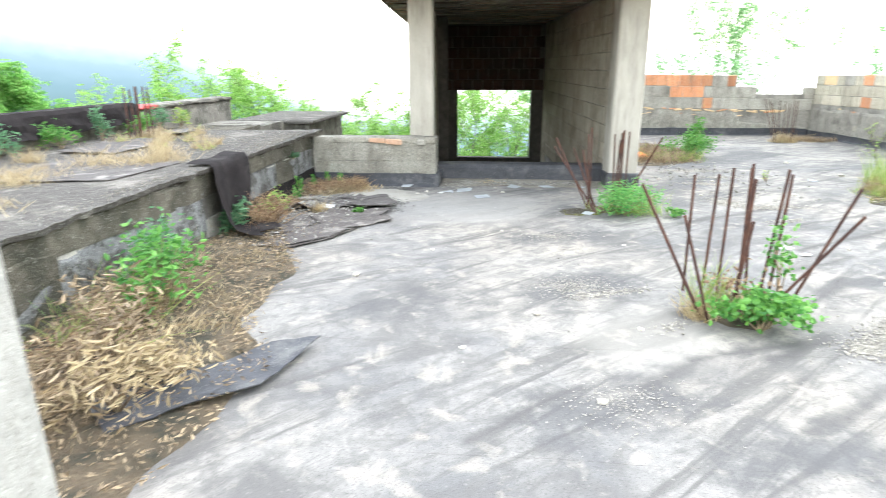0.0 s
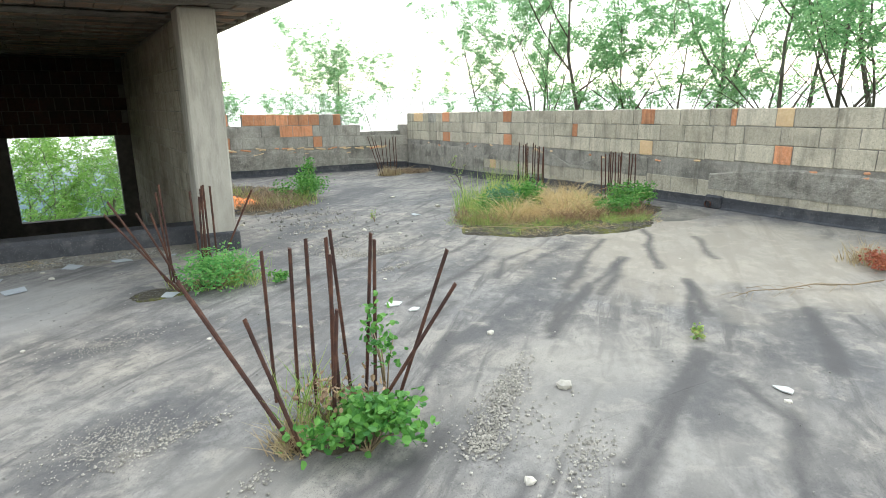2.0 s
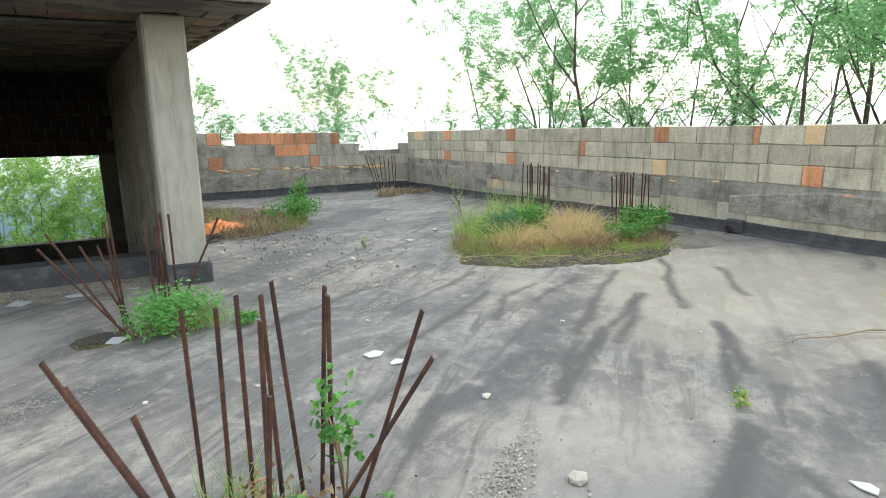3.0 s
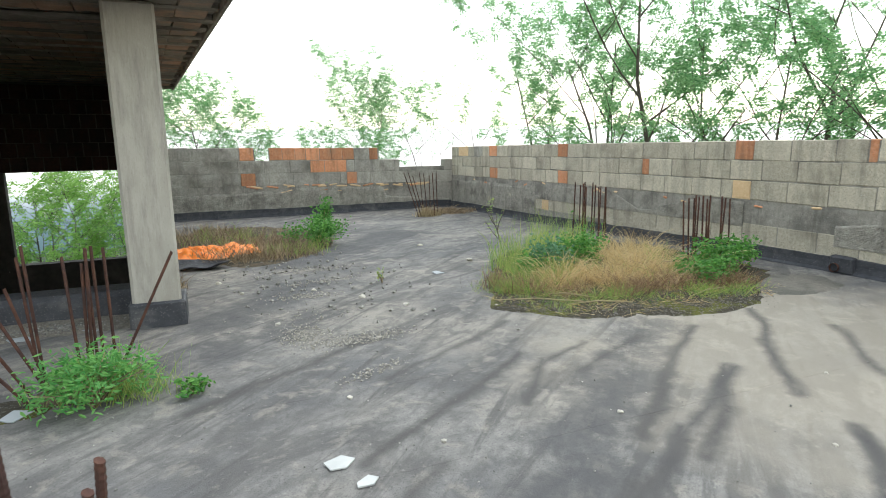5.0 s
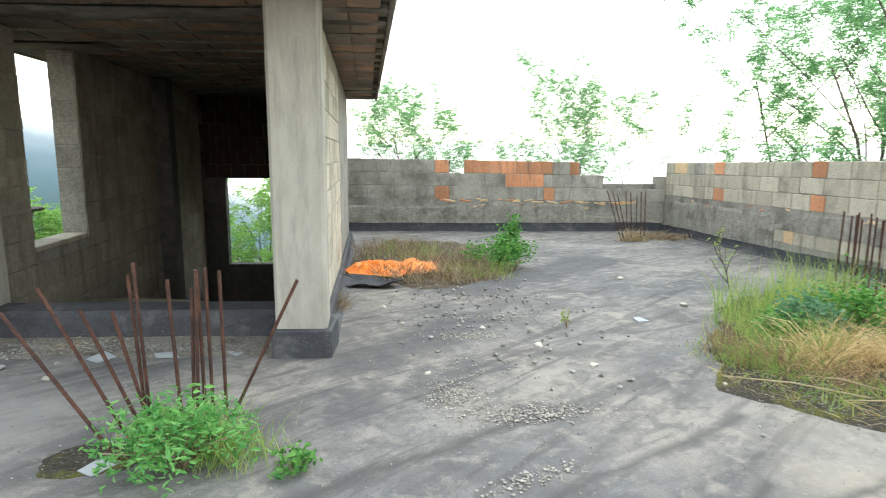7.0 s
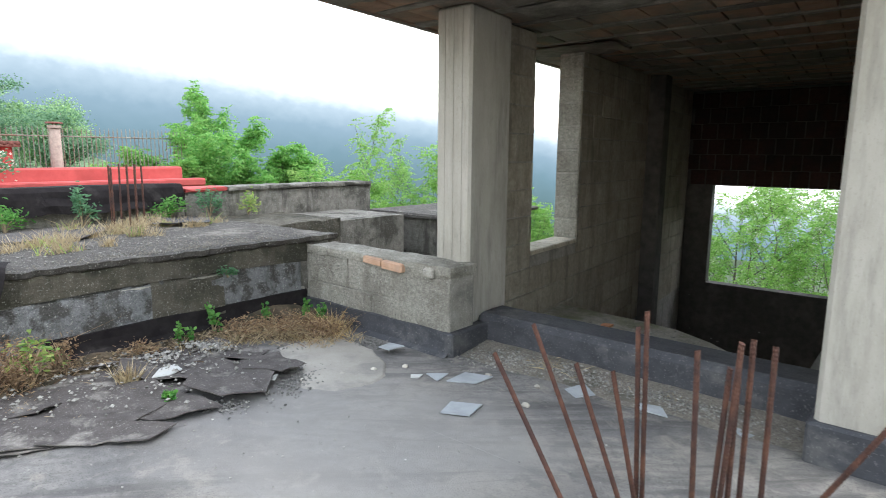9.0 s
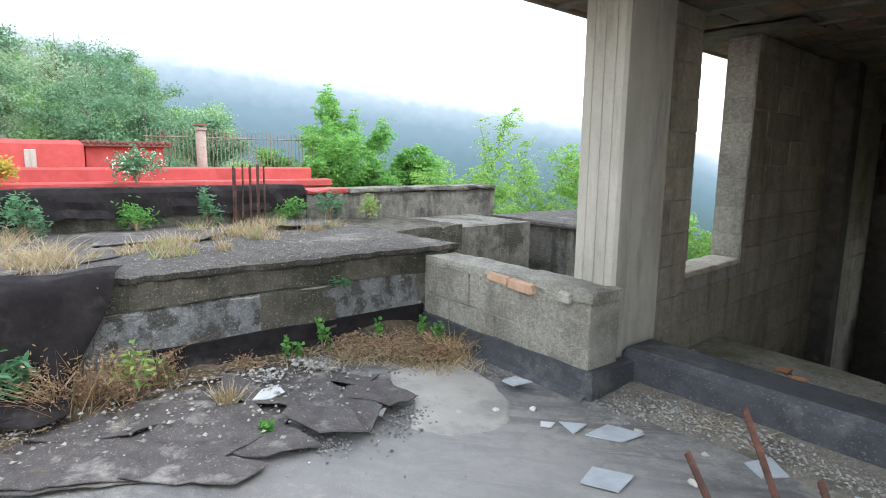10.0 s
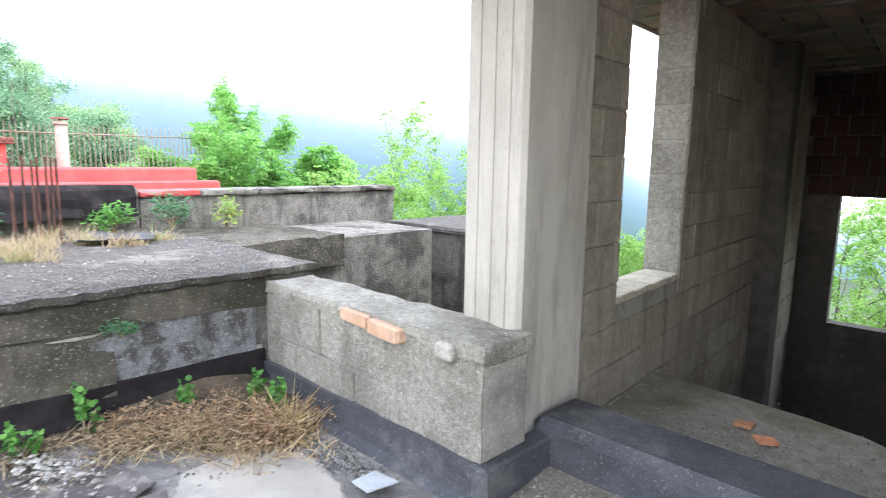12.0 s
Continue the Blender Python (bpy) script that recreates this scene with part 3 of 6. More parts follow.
def block_face(y0, y1, x, side, z0, z1, holes, d=0.05, l=0.5, h=0.25, m=M_BLOCK):
    """Courses on a wall that runs along y at x; side +1 faces +x."""
    z, k = z0, 0
    while z < z1 - 0.05:
        hh = min(h, z1 - z)
        for a, b, _ in run(y0, y1, l, 0.25 * (k % 2)):
            pieces = [(a, b)]
            for ha, hb, hz0, hz1 in holes:
                if z + hh * 0.5 > hz0 and z + hh * 0.5 < hz1:
                    pieces = [q for p in pieces for q in ((p[0], min(p[1], ha)), (max(p[0], hb), p[1])) if q[1] - q[0] > 0.04]
            for p in pieces:
                mid = (p[0] + p[1]) / 2
                put_block("block", p[1] - p[0] - 0.012, hh - 0.012, d, m, sk(x + side * random.uniform(0.004, 0.01), mid, z + hh / 2), math.atan2(1, -SHEAR) if side > 0 else math.atan2(-1, SHEAR), house, bev=0.005)
        z += h
        k += 1


block_face(8.36, 12.0, 3.905, 1, -0.2, ZS, ())
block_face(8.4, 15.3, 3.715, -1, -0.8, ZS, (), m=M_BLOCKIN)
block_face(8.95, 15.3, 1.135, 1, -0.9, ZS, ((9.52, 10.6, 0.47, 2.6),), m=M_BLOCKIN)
# block ends on the far jamb and the sill of the side window
for i in range(8):
    z = 0.6 + i * 0.25
    put_block("block", 0.275, 0.243, 0.06, M_LOW, sk(0.998, 10.594, z), 0, house)
for i in range(4):
    put_block("block", 0.265, 0.05, 0.27, M_BLOCK, sk(1.145, 9.66 + i * 0.268, 0.485), math.atan2(1, -SHEAR), house)

# slab roof with clay infill pots and concrete joists
bm = bmesh.new()
skew_box(bm, 0.37, 7.1, ZS + 0.06, 4.5, 16.45, ZS + 0.3, bev=0.01)
for i in range(19):
    y = 7.12 + i * 0.5
    skew_box(bm, 0.39, y, ZS + random.uniform(0.0, 0.012), 4.47, y + 0.10, ZS + 0.065, bev=0.012, jag=0.009)
skew_box(bm, 4.472, 7.1, ZS - 0.004, 4.515, 16.46, ZS + 0.29, bev=0.008)
skew_box(bm, 0.36, 7.07, ZS - 0.004, 4.515, 7.112, ZS + 0.29, bev=0.008)
skew_box(bm, 0.355, 7.1, ZS - 0.004, 0.395, 16.46, ZS + 0.29, bev=0.008)
n_rib = len(bm.faces)
for i in range(18):
    y = 7.12 + i * 0.5 + 0.10
    x = 0.4
    while x < 4.4:
        skew_box(bm, x, y + 0.004, ZS + 0.008 + random.uniform(0, 0.016), min(x + 0.246, 4.46), y + 0.396, ZS + 0.07, bev=0.008, jag=0.004)
        x += 0.25
n_pot = len(bm.faces)
for x0_, x1_, y0_, depth, sd in ((0.4, 4.46, 7.115, 0.85, 3.0), (1.4, 3.6, 8.6, 0.55, 9.0), (0.5, 1.6, 10.2, 0.8, 15.0)):
    NU, NV = 60, 14
    rows_v = []
    for i in range(NU + 1):
        x = x0_ + (x1_ - x0_) * i / NU
        deep = depth * (0.75 + 0.55 * noise.noise(Vector((x * 1.3, sd, 0))) + 0.22 * noise.noise(Vector((x * 5, sd, 2))))
        rows_v.append([bm.verts.new(sk(x, y0_ + deep * j / NV, ZS - (0.010 + 0.012 * noise.noise(Vector((x * 2.5, j * 0.4, sd))) if j < NV else -0.02))) for j in range(NV + 1)])
    for i in range(NU):
        for j in range(NV):
            bm.faces.new((rows_v[i][j], rows_v[i][j + 1], rows_v[i + 1][j + 1], rows_v[i + 1][j]))
bm.faces.ensure_lookup_table()
for f in bm.faces[n_rib:n_pot]:
    f.material_index = 1
ceil = tagged(link("ceiling", bm, M_RIB), "stained ribbed slab soffit with orange clay pots", "ceiling", kind="structure")
ceil.data.materials.append(M_SOFFIT)

# threshold kerb, landing slab and stair well
bm = bmesh.new()
box(bm, 1.2, 8.42, -0.3, 3.66, 8.78, 0.165, bev=0.045)
part("threshold", bm, M_BLACK, house, "kerb dressed in black bitumen")
bm = bmesh.new()
vs0 = [(1.1, 8.6), (3.7, 8.6), (3.7, 9.5), (3.3, 9.62), (2.9, 9.8), (2.72, 9.96), (2.4, 10.14), (2.1, 10.2), (1.1, 10.28)]
nv0 = len(vs0)
bot = [bm.verts.new(sk(x, y, -0.42)) for x, y in vs0]
top = [bm.verts.new(sk(x, y, -0.17)) for x, y in vs0]
bm.faces.new(top)
bm.faces.new(bot[::-1])
for i in range(nv0):
    bm.faces.new((bot[i], bot[(i + 1) % nv0], top[(i + 1) % nv0], top[i]))
part("landing", bm, M_DUST, house, "bare concrete landing")
bm = bmesh.new()
skew_box(bm, 0.9, 8.2, -2.75, 3.9, 15.6, -2.6)
part("well_floor", bm, M_SLAB, house)
for i in range(9):
    bm = bmesh.new()
    skew_box(bm, 1.16, 10.3 + i * 0.28, -0.3 - (i + 1) * 0.175 - 0.3, 2.3, 10.3 + (i + 1) * 0.28, -0.33 - i * 0.175, bev=0.008)
    part("step", bm, M_SLAB, house)

# pilaster and brick infill, coloured dark for the shade at the back
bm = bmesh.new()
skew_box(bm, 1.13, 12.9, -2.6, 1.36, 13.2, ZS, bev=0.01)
part("pilaster", bm, M_SHADEWALL, house)
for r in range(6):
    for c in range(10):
        put_block("brick", 0.245, 0.245, 0.03, M_SHADEBRICK, sk(1.3 + c * 0.255 - 0.12 * (r % 2), BW - 0.012, 1.06 + r * 0.255), 0.0, house, 1)

# pillar boots in bitumen
for x0, y0, x1, y1, h in ((3.57, 7.965, 4.005, 8.4, 0.14),):
    bm = bmesh.new()
    box(bm, x0, y0, -0.3, x1, y1, h, bev=0.015)
    part("pillar_boot", bm, M_BLACK, house, "black bitumen boot")
upstand("skirting", house, sk(3.93, 8.4, 0), math.atan2(1, -SHEAR), 0.0, 7.2, lambda s: ground(3.6, 8.4 + s), 0.17)

# ---- low wall between the terrace and the stair house ----
low = tagged(new("wall_low"), "low concrete block wall with rough coping", "wall", kind="structure")
bm = bmesh.new()
box(bm, -0.45, 8.02, -0.5, 1.27, 8.3, 0.50)
part("wall_core", bm, M_MORTAR, low)
course(low, (-0.42, 8.02, 0), 0.0, [(0.0, 0.55, "l"), (0.55, 1.1, "l"), (1.1, 1.69, "l")], 0.40, 0.26, 0.28)
course(low, (-0.42, 8.02, 0), 0.0, [(0.0, 0.3, "l"), (0.3, 0.85, "l"), (0.85, 1.69, "l")], 0.14, 0.26, 0.28)
bm = rough_slab(-0.42, 7.998, 0.515, 1.285, 8.325, 0.592, 0.009, 0.05, 3.0)
part("coping", bm, M_LOW, low, "rough mortar coping")
patchy("render_coat", low, (-0.42, 8.02, 0), 0.0, 1.05, 1.69, lambda s: 0.52, lambda s: 0.06, 12.0, 0.02, M_LOW)
upstand("skirting", low, (-0.45, 8.02, 0), 0.0, 0.0, 1.74, lambda s: ground(s - 0.45, 8.0), 0.17)
bm = bmesh.new()
box(bm, 1.22, 7.978, -0.3, 1.325, 8.46, 0.10, bev=0.012)
part("skirting", bm, M_BLACK, low, "black bitumen skirting")

# ---- raised terrace ----
TX, TZ = -0.47, 0.66
terr = tagged(new("terrace"), "raised neighbouring roof terrace with torn membrane and weathered edge", "terrace", kind="structure")
bm = bmesh.new()
box(bm, -3.2, -4.0, -0.6, TX - 0.02, 8.3, TZ - 0.06)
box(bm, -3.2, 8.3, -0.6, -1.9, 10.8, TZ - 0.1)
part("terrace_core", bm, M_OLD, terr)
def terr_z(x, y):
    return TZ + 0.02 * noise.noise(Vector((x, y, 9))) - 0.03 * (TX - x) / 3
vs, fs = [], []
nx, ny = 24, 240
for j in range(ny + 1):
    y = -4.0 + 12.35 * j / ny
    for i in range(nx + 1):
        x = TX + 0.06 + 0.04 * noise.noise(Vector((y * 2.2, 4, 1))) + 0.05 * noise.noise(Vector((y * 7, 4, 1))) + 0.025 * noise.noise(Vector((y * 19, 4, 1))) - (i / nx) * 2.8
        vs.append((x, y, terr_z(x, y) + (0.012 * noise.noise(Vector((x * 9, y * 9, 2))))))
for j in range(ny):
    for i in range(nx):
        a = j * (nx + 1) + i
        fs.append((a + 1, a, a + nx + 1, a + nx + 2))
n0 = len(vs)
for j in range(ny + 1):
    x, y, z = vs[j * (nx + 1)]
    vs.append((x - 0.01 - 0.012 * random.random(), y, z - 0.035 - 0.012 * random.random()))
for j in range(ny):
    fs.append((j * (nx + 1), n0 + j, n0 + j + 1, (j + 1) * (nx + 1)))
n1 = len(vs)
for j in range(ny + 1):
    vs.append((TX - 0.03, vs[j * (nx + 1)][1], TZ - 0.07))
for j in range(ny):
    fs.append((n0 + j, n1 + j, n1 + j + 1, n0 + j + 1))
raw("terrace_deck", vs, fs, M_TDECK, terr, "cracked grey deck with ragged edge")
TW0, TT = (TX, -4.0, 0), math.pi / 2
for k, (z, off) in enumerate(((0.32, 0.2), (0.08, 0.0))):
    for sp in run(0, 12.0, 0.5, off, "d"):
        if random.random() < 0.75:
            course(terr, TW0, TT, [sp], z, 0.245, 0.05, proud=0.001)
patchy("edge_beam", terr, TW0, TT, 0.0, 12.02, lambda s: TZ - 0.04, lambda s: 0.43 + 0.03 * math.sin(s * 1.3), 8.0, 0.03, M_STAIN)
for a, b in ((10.6, 11.18), (4.0, 5.2), (6.3, 7.1)):
    patchy("render_patch", terr, TW0, TT, a, b, lambda s: 0.49, lambda s: 0.05, a, 0.036, M_STAIN)
for a, b in ((9.2, 10.7), (11.08, 11.95), (6.0, 8.9), (3.0, 5.6)):
    patchy("limewash_coat", terr, TW0, TT, a, b, lambda s: 0.455, lambda s: 0.10, a + 3, 0.022, M_LIME)
upstand("skirting", terr, TW0, TT, 9.9, 12.0, lambda s: 0.02, 0.15, 0.03, M_FELTB)

# ---- foliage helpers ----
def leaf_mat(name, c1, c2, trans=0.45):
    m = bpy.data.materials.new(name)
    m.use_nodes = True
    n, l = m.node_tree.nodes, m.node_tree.links
    bsdf = n["Principled BSDF"]
    geo = n.new("ShaderNodeNewGeometry")
    mix = n.new("ShaderNodeMix")
    mix.data_type = "RGBA"
    mix.inputs[6].default_value, mix.inputs[7].default_value = (*c1, 1), (*c2, 1)
    l.new(geo.outputs["Random Per Island"], mix.inputs[0])
    l.new(mix.outputs[2], bsdf.inputs["Base Color"])
    bsdf.inputs["Roughness"].default_value = 0.55
    tr = n.new("ShaderNodeBsdfTranslucent")
    l.new(mix.outputs[2], tr.inputs["Color"])
    sh = n.new("ShaderNodeMixShader")
    sh.inputs[0].default_value = trans
    l.new(bsdf.outputs[0], sh.inputs[1])
    l.new(tr.outputs[0], sh.inputs[2])
    l.new(sh.outputs[0], n["Material Output"].inputs["Surface"])
    return m


M_ACACIA = leaf_mat("acacia_leaf", (0.13, 0.33, 0.13), (0.36, 0.58, 0.27), 0.6)
M_BUSH = leaf_mat("bush_leaf", (0.11, 0.32, 0.06), (0.31, 0.54, 0.15), 0.6)
M_WEED = leaf_mat("weed_leaf", (0.05, 0.19, 0.035), (0.19, 0.42, 0.085), 0.4)
M_SHRUB = leaf_mat("shrub_leaf", (0.16, 0.36, 0.06), (0.40, 0.59, 0.18), 0.6)
M_YELLOW = leaf_mat("yellowing_leaf", (0.30, 0.36, 0.06), (0.72, 0.42, 0.08), 0.4)
M_BRIGHT = leaf_mat("feathery_weed_leaf", (0.08, 0.30, 0.07), (0.27, 0.54, 0.16), 0.45)
M_TEAL = leaf_mat("grey_green_leaf", (0.08, 0.2, 0.1), (0.16, 0.32, 0.16), 0.4)
M_GRASS = leaf_mat("grass_blade", (0.16, 0.33, 0.07), (0.50, 0.54, 0.17), 0.5)
M_STRAW = leaf_mat("straw", (0.30, 0.22, 0.12), (0.56, 0.46, 0.28), 0.3)
M_BROWN = leaf_mat("withered_stalk", (0.13, 0.09, 0.055), (0.46, 0.35, 0.22), 0.25)
M_DEAD = leaf_mat("dead_leaf", (0.15, 0.08, 0.045), (0.46, 0.32, 0.18), 0.25)
M_RED = leaf_mat("red_sedum", (0.25, 0.05, 0.03), (0.42, 0.14, 0.06), 0.2)
M_FLOWER = leaf_mat("white_blossom", (0.7, 0.68, 0.55), (0.8, 0.8, 0.72), 0.3)
M_GOLD = leaf_mat("golden_straw", (0.52, 0.35, 0.14), (0.82, 0.66, 0.38), 0.45)
M_FAR = leaf_mat("far_leaf", (0.19, 0.34, 0.14), (0.34, 0.50, 0.24), 0.4)
M_BARK = mat("bark", (0.075, 0.063, 0.05), (0.15, 0.128, 0.105), 30, (0.16, 0.155, 0.12), 4, (0.5, 0.7), 0.95, 0.8, 60, vec=(1, 1, 0.4))
RNG = np.random.default_rng(5)


def unit(v):
    return v / np.maximum(np.linalg.norm(v, axis=-1, keepdims=True), 1e-6)


def blades(name, base, tip, width, material, parent=None, label="", droop=0.0):
    """Many bent, tapering blades from base points to tip points."""
    base, tip = np.asarray(base, float), np.asarray(tip, float)
    n = len(base)
    d = tip - base
    side = unit(np.cross(d, RNG.normal(size=(n, 3)) + 1e-3)) * np.asarray(width, float).reshape(-1, 1) * 0.5
    mid = base + d * 0.55 + np.array([0, 0, 1]) * (droop * np.linalg.norm(d, axis=1, keepdims=True))
    v = np.stack((base - side, base + side, mid + side * 0.8, mid - side * 0.8, tip), 1).reshape(-1, 3)
    i = np.arange(n)[:, None] * 5
    faces = [tuple(f) for f in (i + np.array([0, 1, 2, 3])).tolist()] + [tuple(f) for f in (i + np.array([3, 2, 4])).tolist()]
    return raw(name, v.tolist(), faces, material, parent, label)


def leaflets(name, centre, axis, size, material, parent=None, label="", aspect=0.5, full=False):
    """Many folded, pointed leaflets: centre, direction of the midrib, length."""
    centre, axis = np.asarray(centre, float), unit(np.asarray(axis, float))
    n = len(centre)
    size = np.broadcast_to(np.asarray(size, float), (n,)).reshape(-1, 1)
    side = unit(np.cross(axis, RNG.normal(size=(n, 3))))
    up = np.cross(axis, side)
    a, b = centre - axis * size * 0.5, centre + axis * size * 0.5
    w = side * size * aspect * 0.5
    fold = up * size * 0.08
    if full:
        p, q = centre - axis * size * 0.22, centre + axis * size * 0.2
        dip = up * size * -0.06
        v = np.stack((a, p + w + fold, q + w * 0.85 + fold, b + dip, q - w * 0.85 + fold, p - w + fold), 1).reshape(-1, 3)
        k = np.arange(n)[:, None] * 6
        f = (k + np.array([0, 1, 2, 3])).tolist() + (k + np.array([0, 3, 4, 5])).tolist()
        return raw(name, v.tolist(), [tuple(t) for t in f], material, parent, label)
    v = np.stack((a, centre - axis * size * 0.1 + w + fold, b, centre - axis * size * 0.1 - w + fold), 1).reshape(-1, 3)
    f = (np.arange(n)[:, None] * 4 + np.array([0, 1, 2, 3])).tolist()
    return raw(name, v.tolist(), [tuple(q) for q in f], material, parent, label)


def tubes(name, lines, material, parent=None, sides=6, label=""):
    """Tapered tubes along polylines of (point, radius)."""
    vs, fs = [], []
    for line in lines:
        pts = [Vector(p) for p, r in line]
        n0 = len(vs)
        for k, (p, r) in enumerate(line):
            d = (pts[min(k + 1, len(pts) - 1)] - pts[max(k - 1, 0)])
            d = d.normalized() if d.length > 1e-6 else Vector((0, 0, 1))
            a = d.orthogonal().normalized()
            b = d.cross(a)
            for s in range(sides):
                t = 2 * math.pi * s / sides
                vs.append(Vector(p) + (a * math.cos(t) + b * math.sin(t)) * r)
        for k in range(len(line) - 1):
            for s in range(sides):
                q, w = n0 + k * sides + s, n0 + k * sides + (s + 1) % sides
                fs.append((q, w, w + sides, q + sides))
        fs.append(tuple(n0 + (len(line) - 1) * sides + s for s in range(sides)))
    return raw(name, vs, fs, material, parent, label, smooth=True)


def grow(base, height, lean, rnd, r0, limbs, spread, first=0.35, levels=2):
    """Branch lines of a tree and the twig ends that carry leaves."""
    lines, ends = [], []

    def branch(p, d, length, r, level):
        n = 6
        line, q = [(p.copy(), r)], p.copy()
        dd = d.copy()
        for k in range(n):
            dd = (dd + Vector((rnd.uniform(-1, 1), rnd.uniform(-1, 1), rnd.uniform(-0.4, 0.7))) * 0.16).normalized()
            q = q + dd * (length / n)
            line.append((q.copy(), max(r * (1 - 0.8 * (k + 1) / n), 0.004)))
        lines.append(line)
        if level >= levels:
            for k in (2, 3, 4, 5, 6):
                ends.append((line[k][0], dd.copy()))
            return
        m = limbs if level == 0 else max(3, limbs - 2)
        for c in range(m):
            f = first + (1 - first) * (c + rnd.random()) / m if level == 0 else 0.25 + 0.75 * (c + rnd.random()) / m
            k = min(int(f * n), n - 1)
            t = f * n - k
            pp = line[k][0].lerp(line[k + 1][0], t)
            ang = rnd.uniform(0, 2 * math.pi)
            out = Vector((math.cos(ang), math.sin(ang), rnd.uniform(0.1, 0.75)))
            nd = (d * 0.55 + out * spread).normalized()
            branch(pp, nd, length * rnd.uniform(0.36, 0.6) * (1.1 - 0.45 * f), max(line[k][1] * 0.55, 0.006), level + 1)
        ends.append((line[-1][0], dd.copy()))

    branch(Vector(base), (Vector((lean[0], lean[1], 1))).normalized(), height, r0, 0)
    return lines, ends


def sprays(ends, per, length, leaf, rnd, pairs=5):
    """Pinnate leaves: pairs of leaflets along short drooping stalks."""
    c, a, s = [], [], []
    for p, d in ends:
        for k in range(per):
            ax = Vector((rnd.uniform(-1, 1), rnd.uniform(-1, 1), rnd.uniform(-0.7, 0.5))).normalized()
            st = p + Vector((rnd.uniform(-1, 1), rnd.uniform(-1, 1), rnd.uniform(-1, 1))) * length * 0.35
            side = ax.cross(Vector((0, 0, 1)))
            side = side.normalized() if side.length > 0.05 else Vector((1, 0, 0))
            ln = length * rnd.uniform(0.6, 1.1)
            for q in range(pairs):
                f = (q + 0.6) / pairs
                pt = st + ax * (ln * f) + Vector((0, 0, -ln * 0.25 * f * f))
                for sg in (-1, 1):
                    c.append(pt + side * (sg * leaf * 0.55))
                    a.append(side * sg + ax * 0.35 + Vector((rnd.uniform(-0.4, 0.4), rnd.uniform(-0.4, 0.4), rnd.uniform(-1.1, 0.5))))
                    s.append(leaf * rnd.uniform(0.75, 1.15))
    return c, a, s


def tree(label, base, height, lean=(0, 0), seed=1, r0=0.07, limbs=6, spread=0.9, per=3, length=0.24, leaf=0.055, material=None, first=0.35, levels=2, group="trees beyond the parapet", bloom=0, thin=1.0):
    rnd = random.Random(seed)
    t = thing("tree", label, "tree", group, at=base)
    lines, ends = grow((0, 0, 0), height, lean, rnd, r0, limbs, spread, first, levels)
    tubes("trunk", lines[:1], M_BARK, t, 8)
    tagged(tubes("branch", lines[1:], M_BARK, t, 5), kind="stuff")
    ends = [e for e in ends if rnd.random() < thin]
    c, a, s = sprays(ends, per, length, leaf, rnd)
    tagged(leaflets("crown", c, a, s, material or M_ACACIA, t), kind="stuff")
    if bloom:
        cc, aa = [], []
        for p, d in rnd.sample(ends, min(bloom, len(ends))):
            for k in range(14):
                cc.append(p + Vector((rnd.gauss(0, 0.035), rnd.gauss(0, 0.035), -0.02 * k * rnd.random())))
                aa.append((rnd.uniform(-1, 1), rnd.uniform(-1, 1), rnd.uniform(-1, 1)))
        leaflets("blossom", cc, aa, 0.035, M_FLOWER, t, "hanging white blossom", 0.8)
    return t


def bush(label, base, size, n, leaf, seed, material, stems=9, name="bush", category="bush", group="", aspect=0.6, flat=0.9, bloom=0):
    """A shrub: stems from the base and leaves in clumps with an uneven outline."""
    rnd = np.random.default_rng(seed)
    t = thing(name, label, category, group, at=base)
    lines, cl = [], []
    for k in range(stems):
        a, r = rnd.uniform(0, 6.28), rnd.uniform(0.15, 1.0)
        tip = np.array([math.cos(a) * r * size[0], math.sin(a) * r * size[1], size[2] * rnd.uniform(0.55, 1.0) * (1.1 - 0.4 * r)])
        mid = tip * np.array([0.35, 0.35, 0.6])
        lines.append([((0, 0, 0), 0.012 * max(size[2], 0.5)), (tuple(mid), 0.008 * max(size[2], 0.5)), (tuple(tip), 0.003)])
        for f in (0.45, 0.7, 0.9, 1.0):
            p = mid * (1 - f) * 1.4 + tip * f if f < 1 else tip
            cl.append(p)
    cl = np.array(cl)
    tagged(tubes("stem", lines, M_BARK if size[2] > 0.8 else M_BROWN, t, 5), kind="stuff")
    idx = rnd.integers(0, len(cl), n)
    rad = np.array(size) * 0.24
    c = cl[idx] + rnd.normal(size=(n, 3)) * rad * 0.75
    c[:, 2] = np.maximum(c[:, 2], 0.03)
    a = rnd.normal(size=(n, 3)) * np.array([1, 1, 0.5])
    tagged(leaflets("foliage", c, a, leaf * rnd.uniform(0.6, 1.2, n), material, t, "", aspect, True), kind="stuff")
    if bloom:
        i2 = rnd.integers(0, len(cl), bloom)
        c2 = cl[i2] + rnd.normal(size=(bloom, 3)) * rad * 0.8
        leaflets("blossom", c2, rnd.normal(size=(bloom, 3)), 0.05, M_FLOWER, t, "small white blossom", 0.8)
    return t


